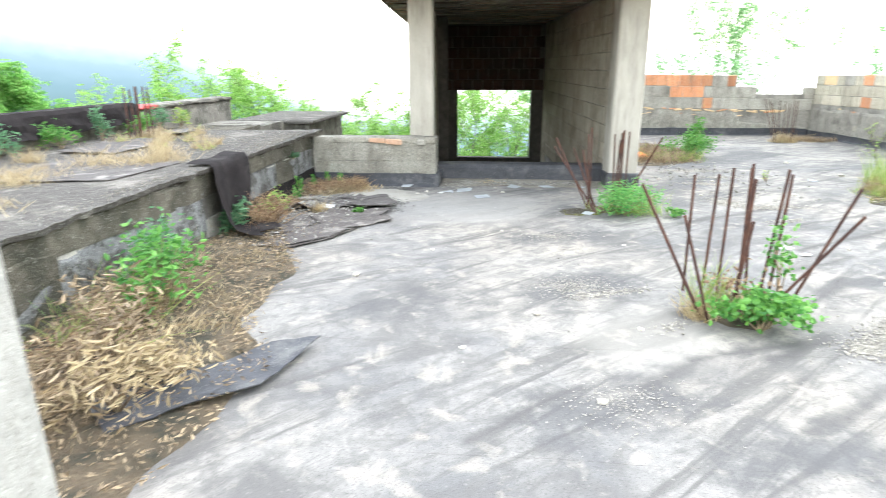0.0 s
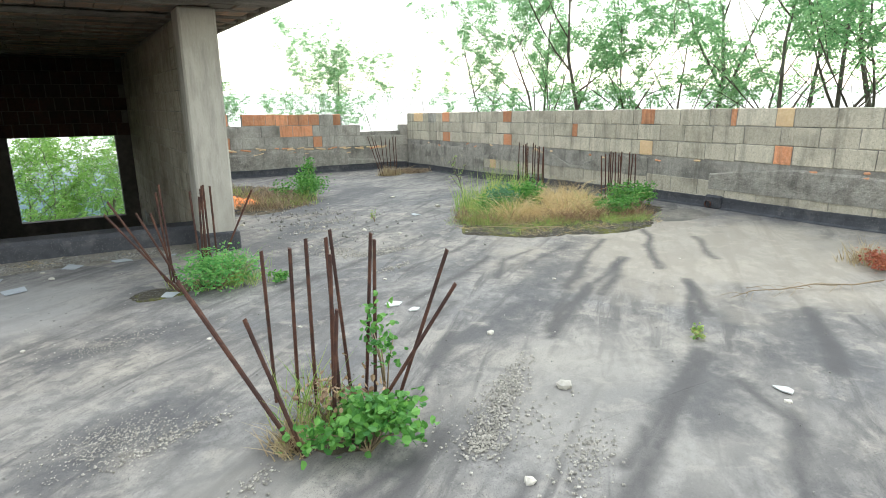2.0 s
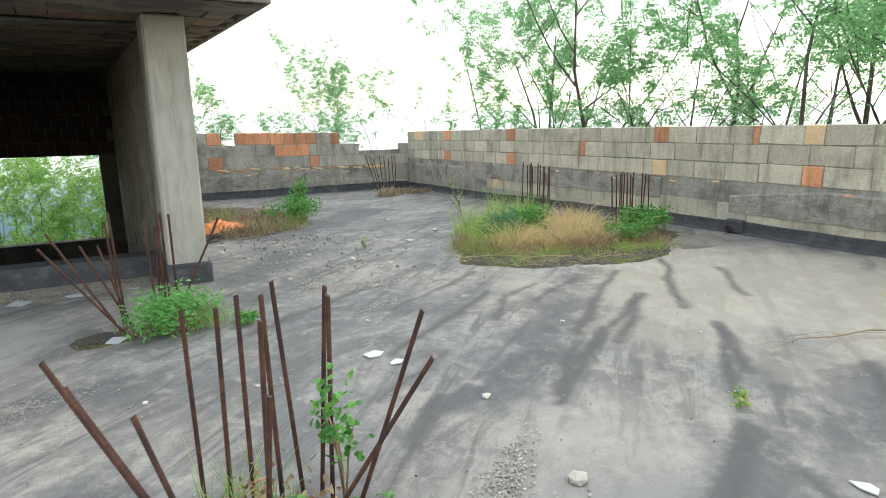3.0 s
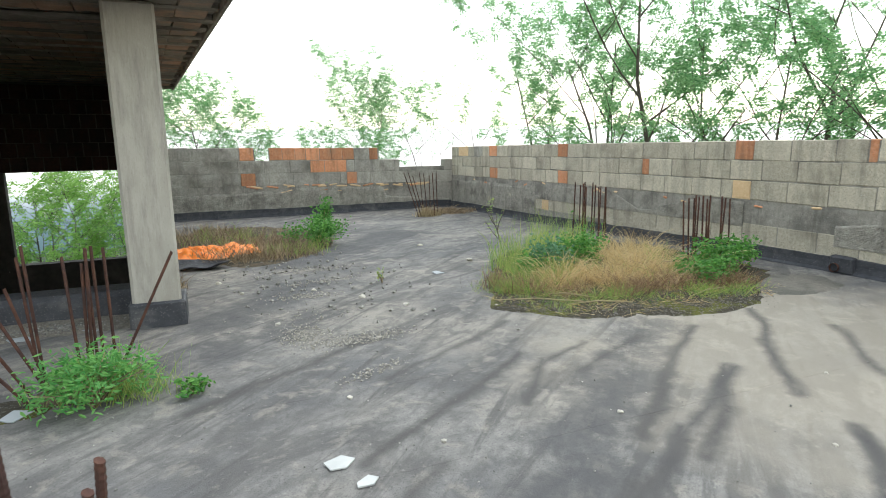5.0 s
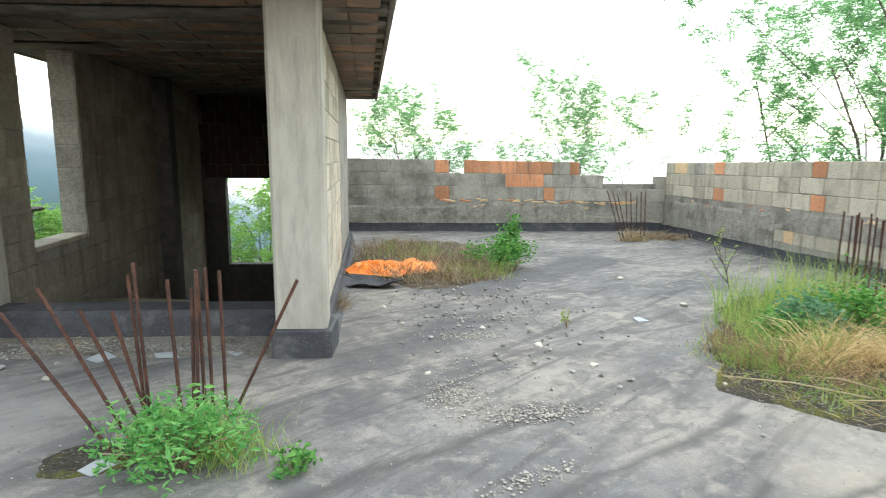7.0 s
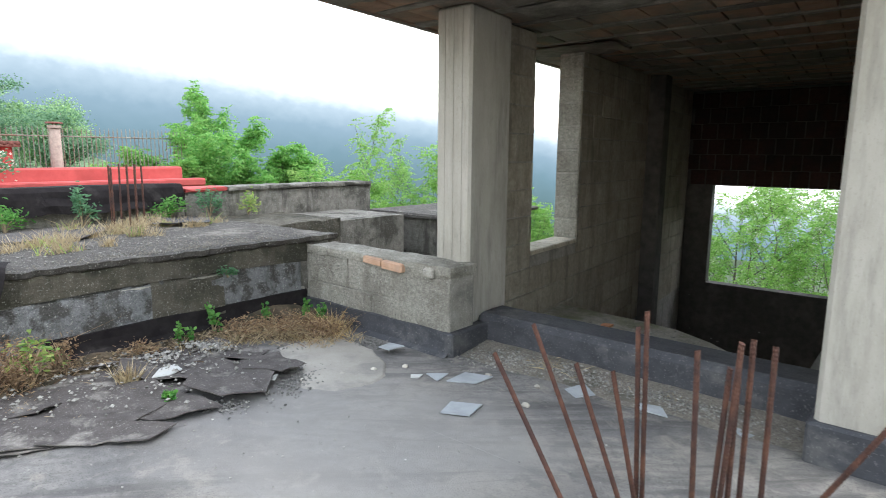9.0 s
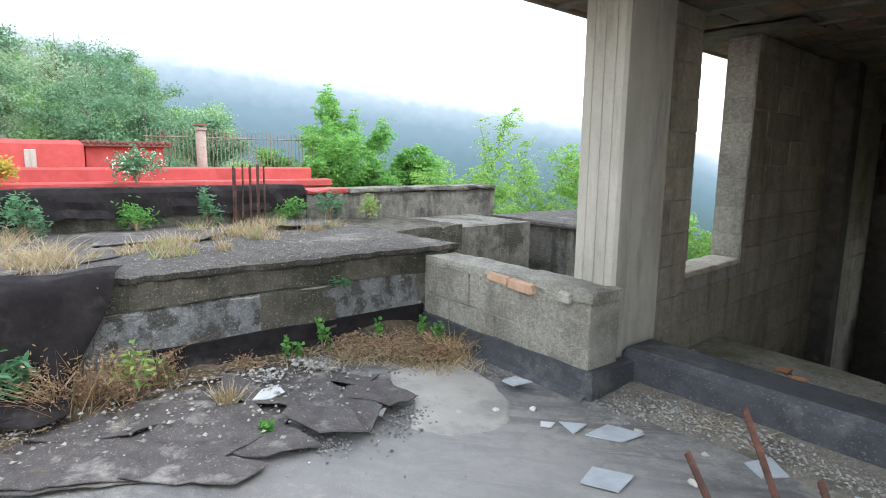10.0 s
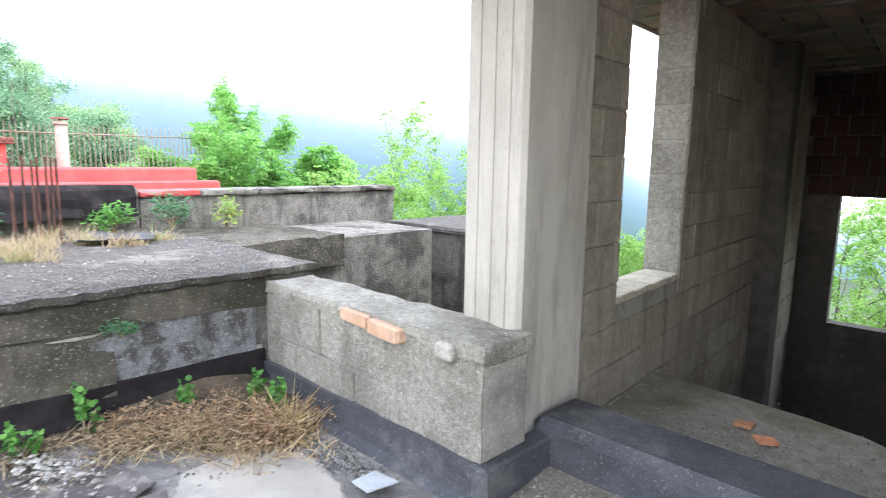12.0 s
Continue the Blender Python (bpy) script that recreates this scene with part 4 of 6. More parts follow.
# ---- surroundings ----
M_FIELD = mat("valley_green", (0.05, 0.075, 0.03), (0.09, 0.12, 0.05), 0.05, (0.04, 0.06, 0.03), 0.01, (0.4, 0.6), 1.0, 0)
bm = bmesh.new()
rings = [0, 12, 25, 60, 150, 400, 1200, 4000]
prev = None
for r in rings:
    cur = []
    for k in range(48 if r else 1):
        a = 2 * math.pi * k / 48
        z = -7.0 - lerp(r, (0, 25, 60, 150, 400), (0, 4, 12, 30, 58))
        cur.append(bm.verts.new((r * math.cos(a), 6 + r * math.sin(a), z)))
    if prev:
        for k in range(48):
            k2 = (k + 1) % 48
            bm.faces.new((prev[0], cur[k], cur[k2]) if len(prev) == 1 else (prev[k], cur[k], cur[k2], prev[k2]))
    prev = cur
tagged(link("ground", bm, M_FIELD), "dark green wooded valley floor", "ground", kind="structure")


def hill_mat():
    m = bpy.data.materials.new("painted_haze_woods")
    m.use_nodes = True
    n, l = m.node_tree.nodes, m.node_tree.links
    bsdf = n["Principled BSDF"]
    geo = n.new("ShaderNodeNewGeometry")
    uv = n.new("ShaderNodeAttribute")
    uv.attribute_name = "rise"
    no = n.new("ShaderNodeTexNoise")
    no.inputs["Scale"].default_value, no.inputs["Detail"].default_value = 0.09, 6
    l.new(geo.outputs["Position"], no.inputs["Vector"])
    ad = n.new("ShaderNodeMath")
    ad.operation = "MULTIPLY_ADD"
    l.new(no.outputs["Fac"], ad.inputs[0])
    ad.inputs[1].default_value = 0.045
    l.new(uv.outputs["Fac"], ad.inputs[2])
    # mist painted as a ramp from blue-green to white, shown by emission
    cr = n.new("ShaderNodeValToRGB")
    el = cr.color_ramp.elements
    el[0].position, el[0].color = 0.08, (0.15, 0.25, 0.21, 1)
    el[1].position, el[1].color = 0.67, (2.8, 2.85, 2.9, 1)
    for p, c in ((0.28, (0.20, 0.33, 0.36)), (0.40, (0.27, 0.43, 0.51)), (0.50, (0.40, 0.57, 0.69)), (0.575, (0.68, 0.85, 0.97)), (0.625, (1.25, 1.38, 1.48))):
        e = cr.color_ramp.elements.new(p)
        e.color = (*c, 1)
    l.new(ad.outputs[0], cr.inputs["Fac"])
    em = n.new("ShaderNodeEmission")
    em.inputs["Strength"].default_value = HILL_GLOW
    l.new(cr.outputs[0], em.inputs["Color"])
    l.new(em.outputs[0], n["Material Output"].inputs["Surface"])
    n.remove(bsdf)
    return m


# how strongly the backdrop glows with its painted haze
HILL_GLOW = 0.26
vs, fs, rise = [], [], []
NA, NR = 140, 14
for i in range(NA + 1):
    az = -140 + 280 * i / NA
    top = lerp(az, (-140, 10, 25, 38, 50, 63, 77, 95, 140), (0.4, 0.4, 1.0, 2.9, 5.0, 6.9, 8.5, 10.0, 11.5)) + 0.18 * noise.noise(Vector((az * 0.35, 0, 0)))
    for j in range(NR + 1):
        el = -9 + (top + 0.6 + 9) * j / NR
        d = 420 + 160 * j / NR
        a = radians(az)
        vs.append((-math.sin(a) * d, 5 + math.cos(a) * d, 1.4 + d * math.tan(radians(el))))
        # offset at low azimuths: the painted haze turns white over the valley
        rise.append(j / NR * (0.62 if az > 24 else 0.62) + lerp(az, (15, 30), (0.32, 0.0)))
for i in range(NA):
    for j in range(NR):
        a = i * (NR + 1) + j
        fs.append((a, a + 1, a + NR + 2, a + NR + 1))
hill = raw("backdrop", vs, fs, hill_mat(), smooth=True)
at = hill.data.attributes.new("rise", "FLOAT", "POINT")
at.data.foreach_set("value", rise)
tagged(hill, "blue-green wooded mountainside with painted mist fading to white", "backdrop", kind="structure")

# near wooded slope: crowns in clumps, in three greens
WOODS = (("dark green spring crowns on the slope", leaf_mat("deep_far_leaf", (0.10, 0.21, 0.11), (0.19, 0.33, 0.18), 0.4)),
         ("pale green spring crowns on the slope", M_FAR),
         ("grey-green budding crowns on the slope", leaf_mat("budding_far_leaf", (0.26, 0.36, 0.22), (0.42, 0.52, 0.34), 0.4)))
rnd = random.Random(31)
heaps = [([], [], [], []) for _ in WOODS]
for k in range(74):
    az = radians(rnd.uniform(73, 112))
    d = rnd.uniform(36, 70)
    up = lerp(math.degrees(az), (73, 80, 92, 112), (4.2, 7.8, 11.2, 13.0)) * rnd.uniform(0.45, 1.05)
    px, py = 3 - math.sin(az) * d, 5.5 + math.cos(az) * d
    zt = 1.4 + d * math.tan(radians(up))
    wide, tall = rnd.uniform(0.9, 1.7), rnd.uniform(2.6, 5.0)
    kind = rnd.choice((0, 0, 1, 1, 2))
    c, a, s, lines = heaps[kind]
    lines.append([((px, py, -8), 0.13), ((px + rnd.uniform(-0.5, 0.5), py, zt - tall * 0.6), 0.08), ((px + rnd.uniform(-0.4, 0.4), py, zt + (0.9 if kind == 2 else 0.1)), 0.02)])
    for b in range(20):
        f = rnd.random()
        w = wide * (0.35 + 0.9 * math.sin(math.pi * min(0.95, 0.15 + 0.8 * f)))
        q = Vector((px + rnd.gauss(0, w * 0.6), py + rnd.gauss(0, w * 0.6), zt - f * tall))
        lines.append([((px, py, q.z - 1.0), 0.035), (tuple(q), 0.008)])
        r_ = rnd.uniform(0.3, 0.55)
        for m_ in range(150 if kind == 2 else 260):
            c.append(q + Vector((rnd.gauss(0, r_), rnd.gauss(0, r_), rnd.gauss(0, r_ * 0.6))))
            a.append((rnd.uniform(-1, 1), rnd.uniform(-1, 1), rnd.uniform(-1, 1)))
            s.append(rnd.uniform(0.09, 0.18))
for (lb, m_), (c, a, s, lines) in zip(WOODS, heaps):
    woods = leaflets("far_woods", c, a, s, m_, aspect=0.8)
    tagged(woods, lb, "woods", kind="stuff")
    tagged(tubes("trunk", lines, M_BARK, woods, 4), kind="stuff")

# rising slope under the woods
M_SLOPE = mat("wooded_slope", (0.11, 0.17, 0.09), (0.19, 0.27, 0.15), 1.1, (0.14, 0.17, 0.12), 0.25, (0.45, 0.6), 1.0, 1.0, 2.5, dist=0.4)
vs, fs = [], []
NA2, NR2 = 110, 16
for i in range(NA2 + 1):
    az = 70 + 48 * i / NA2
    up = lerp(az, (70, 76, 82, 92, 118), (-1.0, 2.6, 6.0, 9.0, 11.5))
    for j in range(NR2 + 1):
        f = j / NR2
        d = 66 + 18 * f
        el = -8 + (up + 8) * f
        ra = radians(az)
        p = Vector((3 - math.sin(ra) * d, 5.5 + math.cos(ra) * d, 1.4 + d * math.tan(radians(el))))
        n_ = noise.noise(p * 0.45) * 0.9 + noise.noise(p * 1.3) * 0.45
        vs.append(p + Vector((0, 0, n_)))
for i in range(NA2):
    for j in range(NR2):
        a_ = i * (NR2 + 1) + j
        fs.append((a_, a_ + 1, a_ + NR2 + 2, a_ + NR2 + 1))
tagged(raw("slope", vs, fs, M_SLOPE, smooth=True), "hazy green wooded hillside", "hillside", kind="structure")

# robinias beyond the east parapet
for i, (x, y, h, lx, ly, r, sd, lm, th) in enumerate((
        (13.2, 13.2, 8.4, -0.04, 0.16, 0.08, 11, 7, 0.8), (13.3, 12.1, 9.4, 0.0, 0.02, 0.10, 12, 8, 0.8), (13.6, 10.7, 8.4, 0.05, 0.2, 0.06, 13, 7, 0.7),
        (13.0, 9.6, 8.0, -0.02, 0.02, 0.06, 14, 6, 0.6), (13.2, 7.7, 9.6, 0.02, 0.40, 0.12, 15, 5, 0.35), (13.5, 7.2, 9.2, 0.05, 0.08, 0.08, 16, 5, 0.35),
        (13.6, 6.6, 9.4, 0.0, -0.08, 0.09, 17, 7, 0.7), (14.6, 5.8, 9.2, 0.0, 0.0, 0.10, 18, 7, 0.8), (14.2, 4.4, 9.2, 0.0, 0.1, 0.09, 19, 7, 0.8), (15.5, 9.0, 9.4, 0, 0, 0.08, 20, 7, 0.55), (14.4, 14.6, 9.0, -0.05, 0.12, 0.08, 21, 8, 0.75), (14.8, 11.4, 9.4, 0.0, -0.05, 0.07, 22, 8, 0.65), (13.3, 15.2, 8.8, -0.10, 0.24, 0.07, 23, 7, 0.7))):
    tree("slender robinia with feathery light green leaves", (x, y, -5.2), h, (lx, ly), sd, r, lm, 0.85, 10, 0.27, 0.068, M_ACACIA, 0.42, bloom=14, thin=th)
tree("young thin tree with sparse pale leaves", (9.1, 21.0, -4.0), 6.5, (-0.02, 0), 41, 0.05, 13, 1.0, 5, 0.26, 0.06, M_ACACIA, 0.5, thin=0.8)
tree("young thin tree with sparse pale leaves", (4.3, 21.3, -4.0), 6.2, (0.03, 0), 42, 0.05, 12, 0.85, 5, 0.26, 0.06, M_ACACIA, 0.45, thin=0.7)
tree("young thin tree with sparse pale leaves", (5.6, 21.6, -4.0), 5.6, (0.02, 0), 45, 0.045, 10, 0.9, 4, 0.24, 0.056, M_ACACIA, 0.45, thin=0.6)
tree("nearly bare sapling with few leaves", (12.0, 20.8, -3.8), 6.0, (-0.08, 0), 43, 0.04, 7, 0.7, 2, 0.18, 0.045, M_ACACIA, 0.5, thin=0.4)
tree("nearly bare sapling with few leaves", (13.4, 21.0, -3.8), 6.2, (0.05, 0), 44, 0.04, 7, 0.7, 2, 0.18, 0.045, M_ACACIA, 0.5, thin=0.3)
# shrubs behind the stair house and the terrace
for i, (x, y, z, h, sd) in enumerate(((1.0, 20.0, -5.2, 4.7, 51), (1.9, 19.8, -5.2, 4.6, 52), (0.2, 20.0, -5.2, 5.0, 53), (2.6, 20.8, -5.2, 4.9, 54), (-1.4, 18.5, -5.2, 4.9, 55), (-0.6, 21.5, -5.2, 5.2, 56), (1.6, 22.5, -5.2, 5.4, 57), (-2.2, 20.0, -5.2, 5.0, 59))):
    tree("leafy blossoming shrub seen beyond the opening", (x, y, z), h, (0.03 * (i - 2), 0), sd, 0.05, 9, 0.85, 4, 0.28, 0.075, M_SHRUB, 0.35, group="shrubs behind the house", bloom=60, thin=0.6)
for i, (x, y, z, h, sd) in enumerate(((-3.6, 15.2, -4.7, 5.0, 61), (-4.8, 14.6, -4.7, 4.8, 62), (-5.8, 14.0, -4.7, 5.1, 63), (-2.4, 15.6, -4.7, 4.1, 64), (-1.5, 16.5, -4.7, 3.9, 65), (-7.4, 15.0, -4.7, 4.2, 66), (-0.6, 15.5, -4.7, 3.9, 67))):
    tree("bright green leafy shrub behind the terrace", (x, y, z), h, (0, 0), sd, 0.04, 10, 0.75, 5, 0.28, 0.066, M_SHRUB, 0.35, group="shrubs behind the terrace", thin=0.75)
for i, (x, y, z, h, sd) in enumerate(((-14.2, 14.8, -4.6, 6.0, 71), (-12.8, 15.2, -4.6, 5.0, 72), (-12.0, 15.8, -4.6, 4.6, 73), (-13.5, 14.0, -4.6, 4.8, 74), (-14.8, 13.2, -4.6, 4.9, 75), (-11.0, 16.4, -4.6, 4.2, 76))):
    tree("dense green tree behind the red roof", (x, y, z), h, (0, 0), sd, 0.06, 10, 0.8, 7, 0.36, 0.11, M_BUSH, 0.4, group="trees behind the red roof")

# ---- red roofed neighbour ----
M_REDW = mat("red_paint", (0.40, 0.06, 0.055), (0.50, 0.09, 0.08), 5, (0.33, 0.055, 0.048), 1.2, (0.5, 0.7), 0.7, 0.3, 40)
M_PANT = mat("dark_pantile", (0.12, 0.05, 0.04), (0.2, 0.08, 0.06), 10, None, rough=0.9, bump=0.3)
M_CLAY = mat("clay_pipe", (0.27, 0.20, 0.165), (0.38, 0.29, 0.24), 15, (0.2, 0.15, 0.125), 3, (0.5, 0.7), 0.9, 0.3)
nb = thing("house", "low neighbouring roof painted brick red", "house", at=(-9.8, 5, -4))
OFF = Vector((9.8, -5, 4))


def at_nb(bm):
    for v in bm.verts:
        v.co += OFF
    return bm


bm = bmesh.new()
box(bm, -16.5, -3, -4, -9.9, 11.9, 0.62)
part("wall", at_nb(bm), M_REDW, nb)
bm = bmesh.new()
box(bm, -10.1, -3, 0.62, -9.75, 12.0, 0.80, bev=0.03)
part("parapet", at_nb(bm), M_REDW, nb)
bm = bmesh.new()
box(bm, -11.2, -3, 0.62, -10.7, 11.9, 1.06, bev=0.04)
part("parapet", at_nb(bm), M_REDW, nb)
bm = bmesh.new()
box(bm, -14.5, -3, 0.62, -11.0, 6.9, 1.62, bev=0.09)
part("wall", at_nb(bm), M_REDW, nb)
bm = bmesh.new()
box(bm, -14.5, 6.95, 0.62, -11.3, 8.5, 1.5)
part("wall", at_nb(bm), M_REDW, nb)
roof = bmesh.new()
box(roof, -14.6, 6.9, 1.5, -11.1, 8.62, 1.56, bev=0.01)
roof = part("roof", at_nb(roof), M_PANT, nb, "dark pantile roof")
rows_ = tubes("tile_row", [[((-1.7, 0, 0), 0.05), ((1.7, 0, 0), 0.05)]], M_PANT, roof, 8)
for k in range(14):
    tr_ = rows_ if k == 0 else new("tile_row", rows_.data)
    tr_.parent = roof
    tr_.location = Vector((-12.8, 6.98 + k * 0.122, 1.58)) + OFF
bm = bmesh.new()
box(bm, -11.02, 5.85, 1.05, -10.97, 6.05, 1.42, bev=0.01)
part("vent", at_nb(bm), M_CONC, nb, "pale vent opening")
ch = thing("chimney_pipe", "tall clay pipe with a dark cap on the red roof", "chimney", at=(-12.6, 9.72, 0.62))
tubes("pipe", [[((0, 0, 0), 0.13), ((0, 0, 1.35), 0.12)]], M_CLAY, ch, 12)
tubes("collar", [[((0, 0, 1.35), 0.15), ((0, 0, 1.42), 0.15)]], M_CLAY, ch, 12)
tubes("cap", [[((0, 0, 1.46), 0.19), ((0, 0, 1.50), 0.17)], [((0.08, 0, 1.42), 0.015), ((0.08, 0, 1.46), 0.015)], [((-0.08, 0, 1.42), 0.015), ((-0.08, 0, 1.46), 0.015)]], M_PANT, ch, 12, "dark cap")
fence = thing("fence", "rusty iron bar fence with pointed tops", "fence", at=(-13.4, 9, 0.3))
M_IRON = mat("weathered_iron", (0.16, 0.15, 0.12), (0.25, 0.23, 0.19), 20, (0.2, 0.12, 0.08), 3, (0.5, 0.7), 0.7, 0.2)
bar = None
for k in range(44):
    yy = -0.4 + k * 0.11
    if bar is None:
        bar = tubes("bar", [[((0, 0, 0), 0.012), ((0, 0, 1.66), 0.012), ((0, 0, 1.74), 0.002)]], M_IRON, fence, 5)
        bar.location = (0, yy, 0)
    else:
        b2 = new("bar", bar.data)
        b2.parent = fence
        b2.location = (0, yy, random.uniform(-0.02, 0.02))
for zz in (0.35, 1.5):
    tubes("rail", [[((0, -0.5, zz), 0.018), ((0, 4.5, zz), 0.018)]], M_IRON, fence, 5)

up = thing("utility_pole", "thin grey utility pole before the woods", "pole", at=(-31.8, 4.9, -8))
tubes("shaft", [[((0, 0, 0), 0.16), ((0, 0, 12.5), 0.10)]], M_IRON, up, 8)
tubes("crossarm", [[((0, -0.5, 12.1), 0.05), ((0, 0.5, 12.1), 0.05)]], M_IRON, up, 6)

# ---- parapet and outhouse behind the terrace ----
par = tagged(new("wall_west"), "terrace parapet draped in black roofing felt", "wall", kind="structure")
bm = bmesh.new()
box(bm, -3.42, -4, -0.6, -3.12, 8.2, 1.02, bev=0.02)
part("wall_core", bm, M_OLD, par)
bm = rough_slab(-3.42, 8.2, -0.9, -3.12, 11.3, 0.93, 0.015, 0.12, 5.0)
part("wall_end", bm, M_OLD, par, "bare rendered end of the parapet")
yy = 8.2
while yy < 11.2:
    l = random.uniform(0.5, 0.75)
    bm = rough_slab(-3.46, yy, 0.925, -3.08, min(yy + l - 0.01, 11.33), 0.985, 0.009, 0.08, yy)
    part("coping", bm, M_REDW if yy < 8.6 else M_OLD, par)
    yy += l
vs, fs = [], []
prof = ((-3.5, 1.03), (-3.3, 1.045), (-3.09, 1.045), (-3.06, 1.0), (-3.06, 0.93), (-3.05, 0.85), (-3.03, 0.77))
NP = len(prof)
for i in range(241):
    y = -3.9 + 12.05 * i / 240
    drop = 0.20 * max(0, noise.noise(Vector((y * 0.85, 2, 6)))) + 0.03 * noise.noise(Vector((y * 6, 2, 6)))
    for j, (xx, zz) in enumerate(prof):
        w = noise.noise(Vector((y * 1.7, j * 0.4, 4)))
        w2 = noise.noise(Vector((y * 5.5 + j * 0.5, j * 0.7, 8)))
        f = max(0, j - 2) / 4
        vs.append((xx + (0.13 * abs(w) + 0.05 * abs(w2)) * f, y, zz + 0.012 * w - drop * f))
for i in range(240):
    for j in range(NP - 1):
        a = i * NP + j
        fs.append((a, a + 1, a + NP + 1, a + NP))
raw("felt", vs, fs, M_FELTB, par, "wrinkled black roofing felt")
bm = rough_slab(-3.12, 8.35, 0.3, -1.85, 9.6, 0.60, 0.016, 0.08, 6.0)
part("ledge", bm, M_STAIN, par, "concrete ledge")
oh = thing("outhouse", "low outhouse with stained render and flat grey roof", "outhouse", at=(-2.3, 11.3, -1))
bm = rough_slab(-0.75, 0.0, -0.5, 0.72, 2.4, 1.46, 0.014, 0.12, 9.0)
part("wall", bm, M_OLD, oh)
bm = bmesh.new()
box(bm, -0.85, -0.1, 1.46, 0.84, 2.5, 1.52, bev=0.015, jag=0.012)
part("roof", bm, M_TDECK, oh, "flat grey felt roof")

# ---- reinforcement bars ----
def rib_mesh():
    vs, fs = [], []
    sides, rings = 7, 120
    for k in range(rings + 1):
        r = 0.0088 if k % 2 else 0.0102
        for s in range(sides):
            t = 2 * math.pi * s / sides
            vs.append((r * math.cos(t), r * math.sin(t), k / rings + 0.004 * math.sin(t)))
    for k in range(rings):
        for s in range(sides):
            a, b = k * sides + s, k * sides + (s + 1) % sides
            fs.append((a, b, b + sides, a + sides))
    fs.append(tuple(rings * sides + s for s in range(sides)))
    me = bpy.data.meshes.new("rebar")
    me.from_pydata(vs, [], fs)
    me.materials.append(M_RUST)
    return me


RIB = rib_mesh()


def rebar_cluster(label, bars, z0, group="starter bars"):
    """Starter bars of a column: (base x, base y, top x, top y, top z)."""
    cx, cy = sum(b[0] for b in bars) / len(bars), sum(b[1] for b in bars) / len(bars)
    t = thing("rebar_cluster", label, "rebar", group, at=(cx, cy, z0))
    for bx, by, tx, ty, tz in bars:
        d = Vector((tx - bx, ty - by, tz - z0))
        ob = new("rebar", RIB)
        ob.parent = t
        q = d.to_track_quat("Z", "Y").to_matrix().to_4x4()
        ob.matrix_basis = Matrix.Translation((bx - cx, by - cy, 0)) @ q @ Matrix.Diagonal((1, 1, d.length + 0.06, 1)) @ Matrix.Translation((0, 0, -0.06))
    return t


rebar_cluster("rusty ribbed starter bars splaying from weeds", [
    (3.49, 4.05, 3.48, 4.06, 0.81), (3.58, 3.94, 3.59, 3.93, 0.84), (3.66, 3.89, 3.66, 3.89, 0.89), (3.75, 3.77, 3.73, 3.79, 0.91), (3.86, 3.92, 3.80, 3.95, 0.91),
    (3.67, 3.62, 3.69, 3.61, 0.87), (3.65, 3.59, 3.69, 3.56, 0.61), (3.93, 3.88, 3.98, 3.85, 0.89), (3.95, 3.80, 3.97, 3.78, 0.87), (4.00, 3.66, 4.24, 3.53, 0.84),
    (3.85, 3.62, 4.22, 3.42, 0.70), (3.48, 3.47, 3.30, 3.57, 0.64), (3.46, 3.56, 3.12, 3.74, 0.71), (3.46, 3.53, 3.07, 3.74, 0.81)], 0.0)
rebar_cluster("rusty ribbed starter bars leaning apart above green weeds", [
    (3.23, 6.46, 2.75, 6.48, 0.68), (3.17, 6.68, 2.78, 6.70, 0.75), (3.26, 6.68, 2.98, 6.69, 0.63), (3.24, 6.77, 3.09, 6.77, 0.60), (3.19, 6.83, 3.15, 6.83, 0.78),
    (3.21, 6.83, 3.18, 6.83, 0.85), (3.44, 6.67, 3.41, 6.67, 0.79), (3.46, 6.76, 3.49, 6.76, 0.72), (3.51, 6.79, 3.51, 6.79, 0.79), (3.54, 6.82, 3.54, 6.82, 0.82),
    (3.48, 6.76, 3.52, 6.75, 0.82), (3.60, 6.85, 3.60, 6.85, 0.80), (3.60, 6.95, 3.98, 6.93, 0.73)], -0.04)
rebar_cluster("upright rusty starter bars rising from tall grass", [
    (9.27, 9.95, 9.28, 9.94, 0.81), (9.35, 9.91, 9.35, 9.91, 0.76), (9.26, 9.64, 9.26, 9.65, 0.75), (9.50, 9.82, 9.50, 9.82, 0.74), (9.43, 9.55, 9.41, 9.56, 0.75),
    (9.68, 9.72, 9.67, 9.73, 0.72), (9.6, 9.95, 9.6, 9.95, 0.78), (9.55, 9.6, 9.56, 9.6, 0.74),
    (9.32, 9.78, 9.31, 9.79, 0.79), (9.45, 9.7, 9.46, 9.7, 0.77), (9.42, 9.9, 9.42, 9.9, 0.8), (9.62, 9.8, 9.63, 9.8, 0.73)], -0.12)
rebar_cluster("upright rusty starter bars beside green weeds", [
    (9.36, 7.86, 9.32, 7.88, 0.71), (9.54, 7.97, 9.51, 7.99, 0.72), (9.60, 7.94, 9.58, 7.95, 0.76), (9.54, 7.77, 9.51, 7.78, 0.77), (9.75, 7.87, 9.72, 7.88, 0.68),
    (9.71, 7.68, 9.70, 7.68, 0.74), (9.95, 7.76, 9.92, 7.77, 0.71), (9.98, 7.92, 10.02, 7.92, 0.7), (9.85, 8.0, 9.86, 8.0, 0.74),
    (9.45, 7.82, 9.43, 7.83, 0.74), (9.65, 7.82, 9.63, 7.83, 0.72), (9.8, 7.75, 9.78, 7.76, 0.75), (9.68, 8.0, 9.68, 8.0, 0.73)], -0.07)
